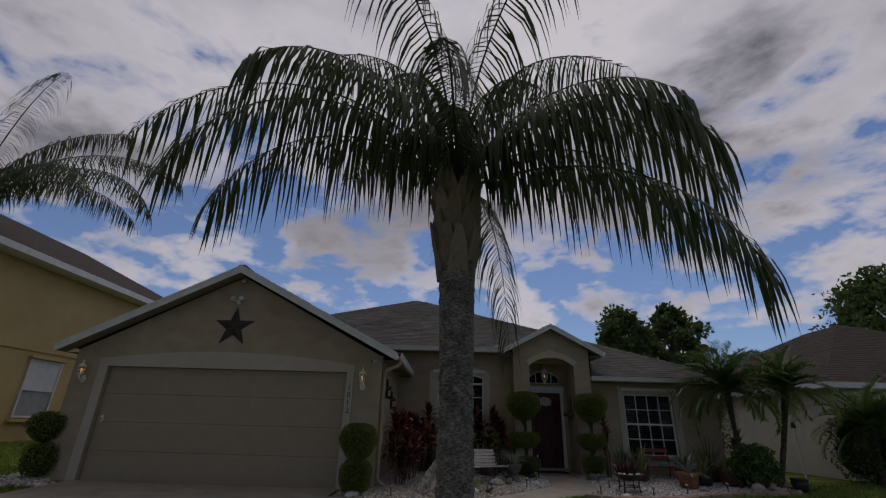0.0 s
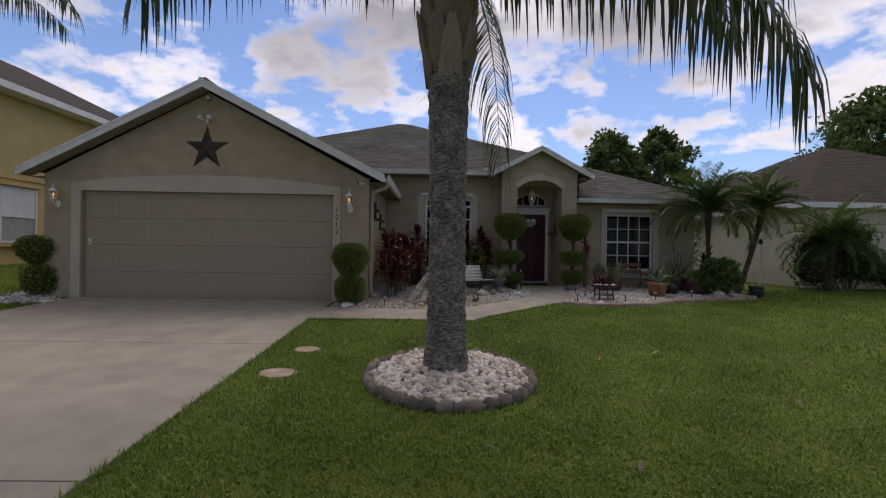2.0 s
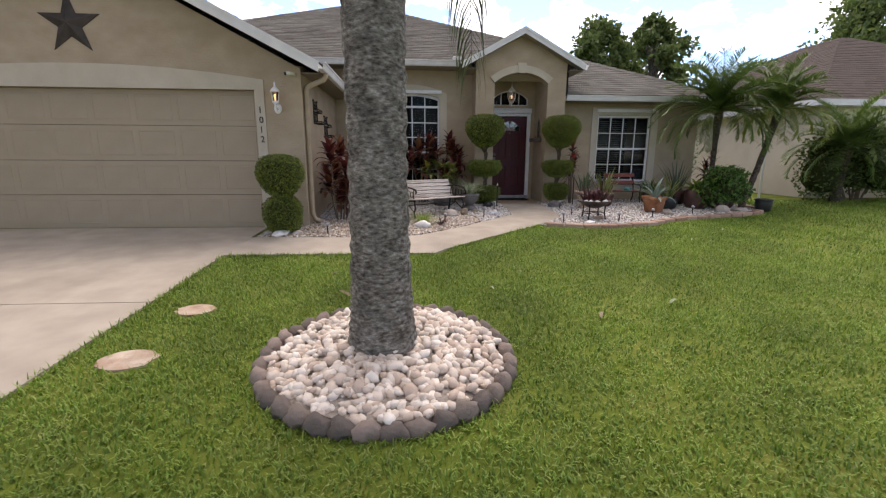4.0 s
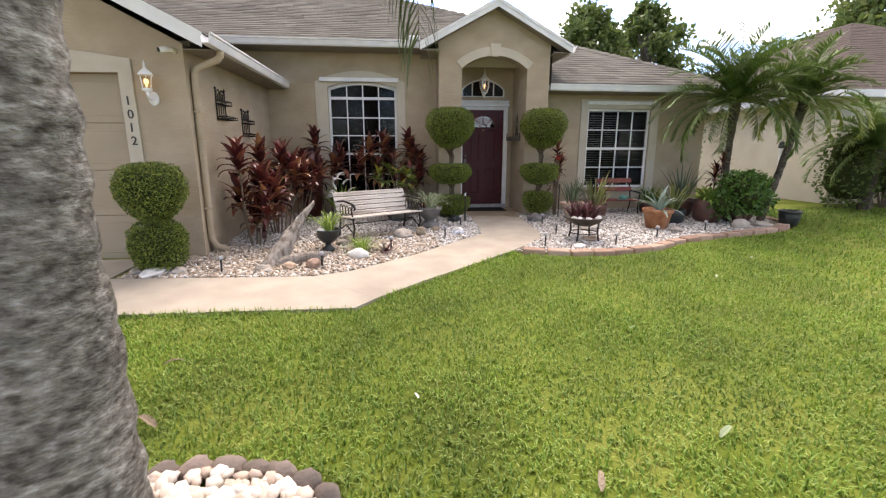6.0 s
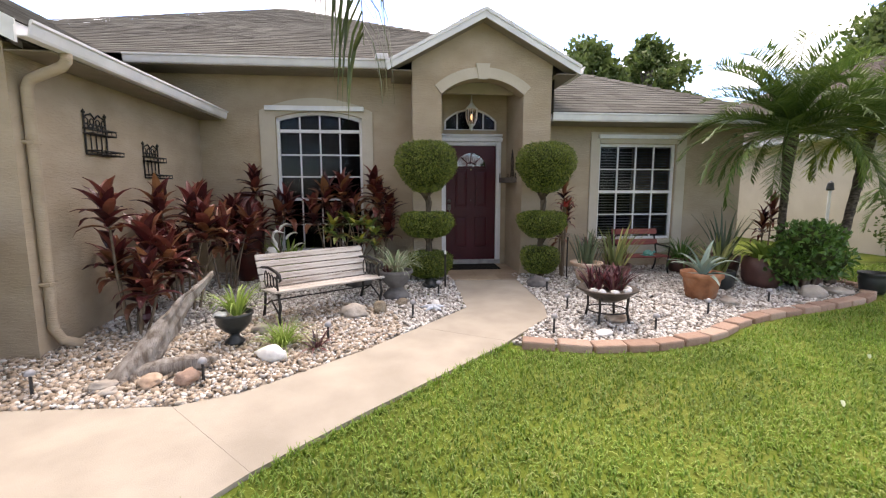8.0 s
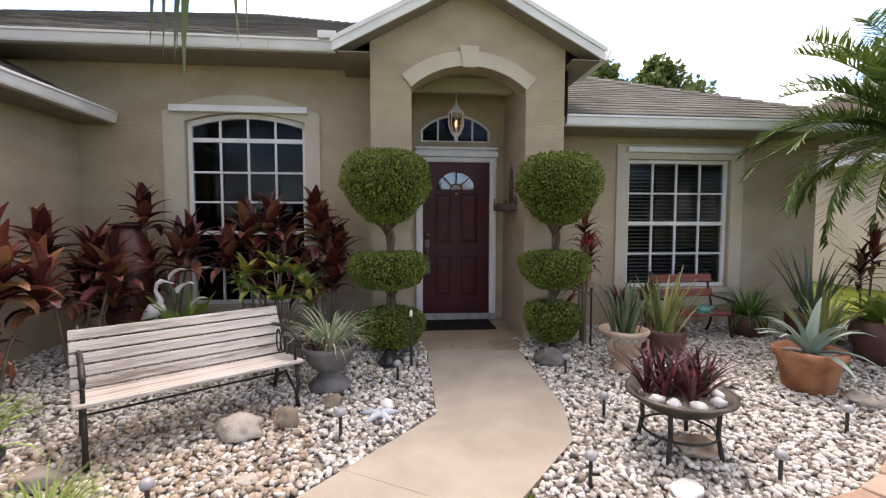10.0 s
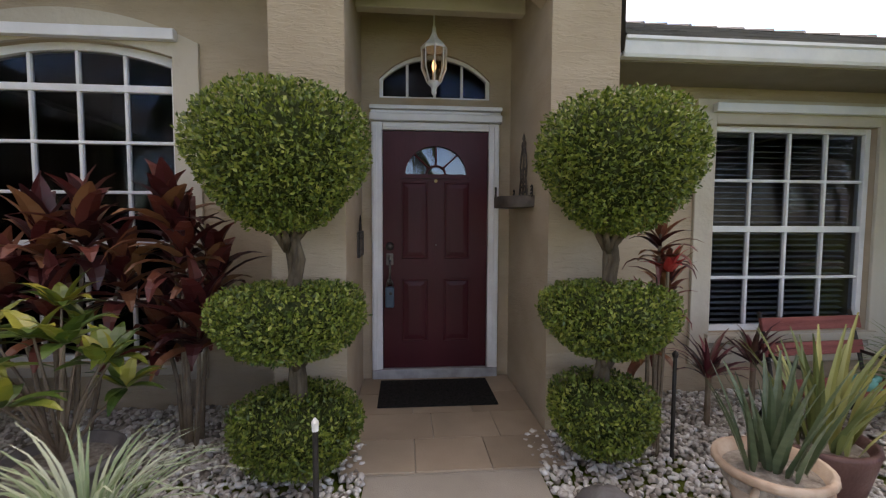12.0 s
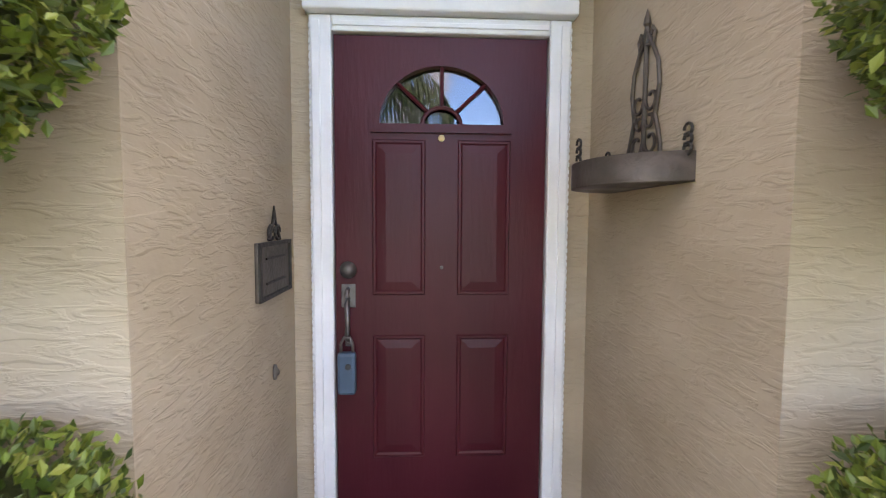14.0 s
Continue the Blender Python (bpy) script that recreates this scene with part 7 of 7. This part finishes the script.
part("body", Geo().lathe([(0.03, 0), (0.045, 0.02), (0.04, 0.06), (0.005, 0.08)], n=14), WHITE, sc, smooth=True, at=pose(0, 0, 0, 180))
part("lens", Geo().lathe([(0.022, 0), (0.02, 0.02), (0.003, 0.025)], n=12), BLACK, sc, at=pose(0, 0, -0.075, 180))
sc2 = thing("security_camera", "dark camera on a white mount at the garage corner", "camera", (-1.56, Y_G, 2.79))
part("mount", Geo().lathe([(0.035, 0), (0.035, 0.03), (0.015, 0.05)], n=14), TRIM, sc2, at=pose(0, 0, 0, 90))
part("body", Geo().tube([(0.0, -0.05, 0), (-0.06, -0.10, 0.0), (-0.11, -0.13, -0.01)], [0.02, 0.032, 0.03], 12), WHITE, sc2, smooth=True)
part("lens", Geo().tube([(-0.11, -0.13, -0.01), (-0.13, -0.142, -0.014)], [0.026, 0.022], 12), BLACK, sc2)
kp = thing("door_keypad", "small white opener keypad on the garage trim", "keypad", (-7.39, Y_G + 0.088, 1.40))
part("body", Geo().box(-0.03, 0.03, -0.025, 0, 0, 0.13, 0.006), WHITE, kp)
part("buttons", Geo().box(-0.02, 0.02, -0.028, -0.024, 0.02, 0.07), GREYPLASTIC, kp)


def wall_lantern(at, label):
    w = thing("wall_lantern", label, "wall lamp", at, group="garage wall lanterns")
    part("back_plate", Geo().lathe([(0.06, 0), (0.062, 0.012), (0.045, 0.02), (0.01, 0.028)], n=20), WHITE, w, smooth=True, at=pose(0.0, 0, -0.16, 90) @ Matrix.Diagonal((1, 1.35, 1, 1)))
    part("arm", Geo().tube([(0, -0.02, -0.17), (0, -0.09, -0.18), (0, -0.13, -0.14), (0, -0.13, -0.09)], [0.016, 0.014, 0.016, 0.024], 10), WHITE, w, smooth=True)
    part("cup", Geo().lathe([(0.02, -0.10), (0.05, -0.085), (0.055, -0.06), (0.048, -0.055)], (0, -0.13, 0), 16), WHITE, w, smooth=True)
    gl = part("glass", Geo().lathe([(0.045, -0.055), (0.062, 0.09), (0.058, 0.09), (0.041, -0.05)], (0, -0.13, 0), 6), CLEAR, w)
    gl.visible_shadow = False
    for k in range(6):
        a_ = k * math.pi / 3
        part("rib", Geo().tube([(0.047 * math.cos(a_), -0.13 + 0.047 * math.sin(a_), -0.055), (0.064 * math.cos(a_), -0.13 + 0.064 * math.sin(a_), 0.09)], 0.0045, 5), WHITE, w)
    part("roof", Geo().lathe([(0.078, 0.085), (0.08, 0.095), (0.055, 0.13), (0.028, 0.155), (0.018, 0.165), (0.012, 0.20), (0.016, 0.21), (0.001, 0.255)], (0, -0.13, 0), 16), WHITE, w, smooth=True)
    part("bulb", Geo().lathe([(0.008, -0.05), (0.012, -0.02), (0.026, 0.02), (0.02, 0.045), (0.001, 0.055)], (0, -0.13, 0), 12), BULB, w, "lit warm bulb", smooth=True)
    return w


wall_lantern((-1.86, Y_G, 2.41), "lit white lantern on the garage wall")
wall_lantern((-8.0, Y_G, 2.41), "lit white lantern on the garage wall")
hn = thing("house_number", "black house numerals 1012 running down the trim", "house number", (-2.145, Y_G - 0.034, 1.675))
for k, ch in enumerate("1012"):
    cu = bpy.data.curves.new("numeral", "FONT")
    cu.body, cu.size, cu.extrude, cu.align_x = ch, 0.145, 0.005, "CENTER"
    cu.materials.append(BLACK)
    o = new("numeral", cu)
    o.parent = hn
    o.matrix_basis = pose(0.01 * (k % 2), 0, 0.50 - 0.155 * k, 90)

# Downspout
ds = Geo()
ds.tube([(-1.09, 10.10, 2.83), (-1.095, 10.10, 2.77), (-1.13, 10.10, 2.725), (-1.34, 10.10, 2.64), (-1.39, 10.10, 2.61), (-1.42, 10.10, 2.55), (-1.425, 10.10, 0.52), (-1.39, 10.14, 0.40), (-1.28, 10.22, 0.335)], 0.043, 12)
tagged(part("downspout", ds, STUCCO, None, smooth=True), "tan painted downspout on the garage corner", "downspout", "", "structure")
for z in (0.9, 2.1):
    solid("downspout_strap", Geo().box(-1.475, -1.375, 10.05, 10.15, z, z + 0.03, 0.004), STUCCO, "tan strap holding the downspout", "strap")


def iron_shelf(at, label):
    """A wrought-iron wall shelf: scrolled crest over two racks; it hangs on the wall that faces +x."""
    s_ = thing("wall_shelf", label, "wall shelf", at, group="iron wall shelves")
    for y in (-0.20, 0.12):
        part("upright", Geo().tube([(0.012, y, -0.22), (0.012, y, 0.17)], 0.009, 6).lathe([(0.001, 0.165), (0.016, 0.175), (0.018, 0.19), (0.008, 0.205), (0.001, 0.215)], n=8, at=(0.012, y, 0)), IRON, s_)
    c = Geo()
    for z, rd, n in ((0.105, 0.030, 4), (0.055, 0.026, 5)):
        for k in range(n):
            y = -0.17 + 0.26 * k / (n - 1)
            c.tube([(0.012, y + rd * math.cos(t_), z + rd * math.sin(t_)) for t_ in [2 * math.pi * j / 12 for j in range(13)]], 0.006, 5, False)
    c.tube([(0.012, -0.2 + 0.32 * k / 16, 0.135 + 0.045 * abs(math.sin(math.pi * k / 8)) * (1.2 if 4 < k < 12 else 0.8)) for k in range(17)], 0.008, 6)
    c.tube([(0.012, -0.2, 0.08), (0.012, 0.12, 0.08)], 0.006, 6)
    part("crest", c, IRON, s_)
    for z, dpt, y0, y1, up_ in ((-0.02, 0.10, -0.22, 0.14, 0.05), (-0.22, 0.15, -0.2, 0.16, 0.035)):
        c = Geo()
        for zz in (z, z + up_):
            c.tube([(0.012, y0, zz), (dpt, y0, zz), (dpt, y1, zz), (0.012, y1, zz), (0.012, y0, zz)], 0.008, 6)
        for k in range(6):
            y = y0 + (y1 - y0) * k / 5
            c.tube([(0.012, y, z), (dpt, y, z), (dpt, y, z + up_)], 0.005, 5)
        part("rack", c, IRON, s_)
    c = Geo()
    for k in range(3):
        c.tube([(0.012, -0.12 + 0.08 * k, -0.2), (0.012, -0.12 + 0.08 * k, 0.0)], 0.006, 5)
    part("bars", c, IRON, s_)
    return s_


s1 = iron_shelf((X_G1, 11.0, 2.30), "black wrought-iron shelf on the garage side wall")
iron_shelf((X_G1, 11.99, 2.10), "black wrought-iron shelf on the garage side wall")

# Porch: pendant lantern, mat, sconce, plaque
pd = thing("pendant_lantern", "lit white pendant lantern hanging in the porch arch", "pendant lamp", (2.83, 13.62, 2.72))
part("chain", Geo().tube([(0, 0, 0.53), (0, 0, 0.75)], 0.007, 6), WHITE, pd)
part("canopy", Geo().lathe([(0.05, 0.752), (0.05, 0.738), (0.02, 0.715)], n=16), WHITE, pd)
part("top_cap", Geo().lathe([(0.10, 0.355), (0.104, 0.372), (0.078, 0.40), (0.045, 0.43), (0.03, 0.455), (0.018, 0.48), (0.012, 0.53)], n=8), WHITE, pd)
gl = part("glass", Geo().lathe([(0.05, 0.11), (0.092, 0.21), (0.096, 0.36), (0.091, 0.36), (0.087, 0.21), (0.045, 0.115)], n=8), CLEAR, pd, smooth=False)
gl.visible_shadow = False
for k in range(8):
    a_ = k * math.pi / 4
    part("rib", Geo().tube([(0.051 * math.cos(a_), 0.051 * math.sin(a_), 0.105), (0.094 * math.cos(a_), 0.094 * math.sin(a_), 0.21), (0.098 * math.cos(a_), 0.098 * math.sin(a_), 0.37)], 0.006, 5), WHITE, pd)
part("finial", Geo().lathe([(0.05, 0.115), (0.052, 0.10), (0.025, 0.075), (0.018, 0.05), (0.022, 0.03), (0.001, 0.0)], n=12), WHITE, pd, smooth=True)
part("bulb", Geo().lathe([(0.008, 0.19), (0.012, 0.205), (0.019, 0.235), (0.012, 0.265), (0.001, 0.28)], n=12), BULB, pd, "lit warm bulb", smooth=True)
mt = thing("door_mat", "black textured door mat before the door", "door mat", (2.845, 13.50, 0.4185))
part("mat", Geo().box(-0.44, 0.44, -0.265, 0.265, 0, 0.014, 0.005), MAT, mt)
g = Geo()
for i in range(17):
    for j in range(9):
        if (i + j) % 2 == 0:
            g.box(-0.40 + 0.05 * i - 0.015, -0.40 + 0.05 * i + 0.015, -0.21 + 0.052 * j - 0.018, -0.21 + 0.052 * j + 0.018, 0.0135, 0.0175)
tagged(part("mat_pattern", g, MAT, mt), kind="stuff")
can = thing("wall_candle_shelf", "bronze scrolled iron half-round shelf on porch wall", "wall sconce", (PI1, 13.40, 1.865))
half = [(-0.225 * math.sin(math.pi * k / 16), -0.26 * math.cos(math.pi * k / 16)) for k in range(17)]
tray = Geo()
tray.prism(half, lambda x, y: -0.006, lambda x, y: 0.0)
n_ = len(half)
tray.add([(x, y, 0) for x, y in half] + [(x, y, 0.075) for x, y in half] + [(x * 0.96, y * 0.97, 0.075) for x, y in half] + [(x * 0.96, y * 0.97, 0.0) for x, y in half], [(k + j * n_, k + 1 + j * n_, k + 1 + (j + 1) * n_, k + (j + 1) * n_) for k in range(n_ - 1) for j in range(3)])
part("tray", tray, RUSTIRON, can, smooth=True)
c = Geo()
for sy in (-1, 1):
    # outer bow, then three curls against the middle bar
    c.tube([(-0.012, sy * 0.105, 0.0), (-0.012, sy * 0.10, 0.12), (-0.012, sy * 0.065, 0.215), (-0.012, sy * 0.085, 0.30), (-0.012, sy * 0.075, 0.37), (-0.012, sy * 0.03, 0.445), (-0.012, 0.0, 0.49)], 0.0065, 6)
    for z, rd, turn in ((0.135, 0.036, 1.75), (0.265, 0.034, 1.75), (0.205, 0.026, 1.6)):
        c.tube([(-0.012, sy * (0.008 + rd + rd * (1 - 0.45 * j / 16) * math.cos(math.pi + turn * math.pi * j / 16)), z + rd * (1 - 0.45 * j / 16) * math.sin(math.pi + turn * math.pi * j / 16)) for j in range(17)], 0.0055, 5)
    c.tube([(-0.012, sy * 0.004, 0.44), (-0.012, sy * 0.04, 0.43), (-0.012, sy * 0.052, 0.465), (-0.012, sy * 0.035, 0.485), (-0.012, sy * 0.026, 0.465)], 0.0055, 5)
c.tube([(-0.012, 0, 0.0), (-0.012, 0, 0.50)], 0.0075, 6)
c.lathe([(0.002, 0.49), (0.013, 0.505), (0.009, 0.525), (0.001, 0.55)], (-0.012, 0, 0), 8)
part("scroll_back", c, RUSTIRON, can)
for x, y in ((-0.02, -0.252), (-0.02, 0.252), (-0.22, 0.0)):
    c = Geo()
    for k in range(3):
        c.tube([(x, y + 0.018 * math.cos(t_), 0.08 + 0.025 * k + 0.016 * math.sin(t_)) for t_ in [1.8 * math.pi * j / 10 for j in range(11)]], 0.0045, 5)
    part("scroll_knob", c, IRON, can)
pq = thing("wall_plaque", "small bronze iron plaque with scrolled top on porch wall", "wall plaque", (PI0, 13.612, 1.482))
part("panel", Geo().box(0.0, 0.012, -0.17, 0.17, 0, 0.195, 0.003), RUSTIRON, pq)
part("panel_border", Geo().box(0.012, 0.02, -0.17, 0.17, 0.0, 0.014).box(0.012, 0.02, -0.17, 0.17, 0.181, 0.195).box(0.012, 0.02, -0.17, -0.154, 0.014, 0.181).box(0.012, 0.02, 0.154, 0.17, 0.014, 0.181).box(0.012, 0.017, -0.10, 0.10, 0.05, 0.058).box(0.012, 0.017, -0.10, 0.10, 0.135, 0.143), IRON, pq)
c = Geo()
for y in (-0.035, 0.035):
    c.tube([(0.01, y + 0.026 * math.cos(t_), 0.226 + 0.026 * math.sin(t_)) for t_ in [1.8 * math.pi * j / 12 for j in range(13)]], 0.005, 5)
c.tube([(0.01, -0.06, 0.20), (0.01, 0, 0.28), (0.01, 0.06, 0.20)], 0.006, 5).tube([(0.01, 0, 0.27), (0.01, 0, 0.32)], [0.01, 0.003], 6)
part("scroll_top", c, IRON, pq)
db = thing("door_bell", "small dark brass doorbell button on the porch wall", "doorbell", (PI0, 13.61, 1.20))
part("plate", Geo().lathe([(0.016, 0), (0.016, 0.008), (0.008, 0.012), (0.006, 0.018), (0.001, 0.02)], n=14), PEWTER, db, smooth=True, at=pose(0, 0, 0, 0, 90) @ Matrix.Diagonal((1.8, 1, 1, 1)))

# Litter on the lawn
for i, (x, y, L, yaw, m, lab) in enumerate([(2.75, 6.05, 0.16, 0.5, SPIDER, "pale curled dry leaf on the lawn"), (1.15, 6.55, 0.07, 2.0, WHITEROCK, "white scrap of leaf on the lawn"), (1.95, 5.75, 0.15, 1.2, BOOT, "brown dry leaf on the lawn"), (4.6, 8.6, 0.11, 0.9, SPIDER, "pale curled dry leaf on the lawn"), (2.95, 7.4, 0.08, 0.2, SPIDER, "pale curled dry leaf on the lawn"), (-0.3, 6.4, 0.2, 2.6, BOOT, "brown dry leaf on the lawn"), (3.3, 4.4, 0.18, 1.6, BOOT, "brown dry leaf on the lawn"), (-0.6, 7.1, 0.14, 0.4, BOOT, "brown dry leaf on the lawn"), (0.4, 3.6, 0.09, 2.9, SPIDER, "pale curled dry leaf on the lawn"), (5.6, 9.3, 0.12, 0.8, SPIDER, "pale curled dry leaf on the lawn"), (1.3, 3.3, 0.16, 1.1, BOOT, "brown dry leaf on the lawn")]):
    lf = thing("fallen_leaf", lab, "leaf", (x, y, ground_z(x, y) + 0.045), group="fallen leaves")
    part("blade", Geo().blade((0, 0, 0), yaw, radians(25), L, L * 0.22, radians(60), 6, 0.5, 0.6), m, lf)
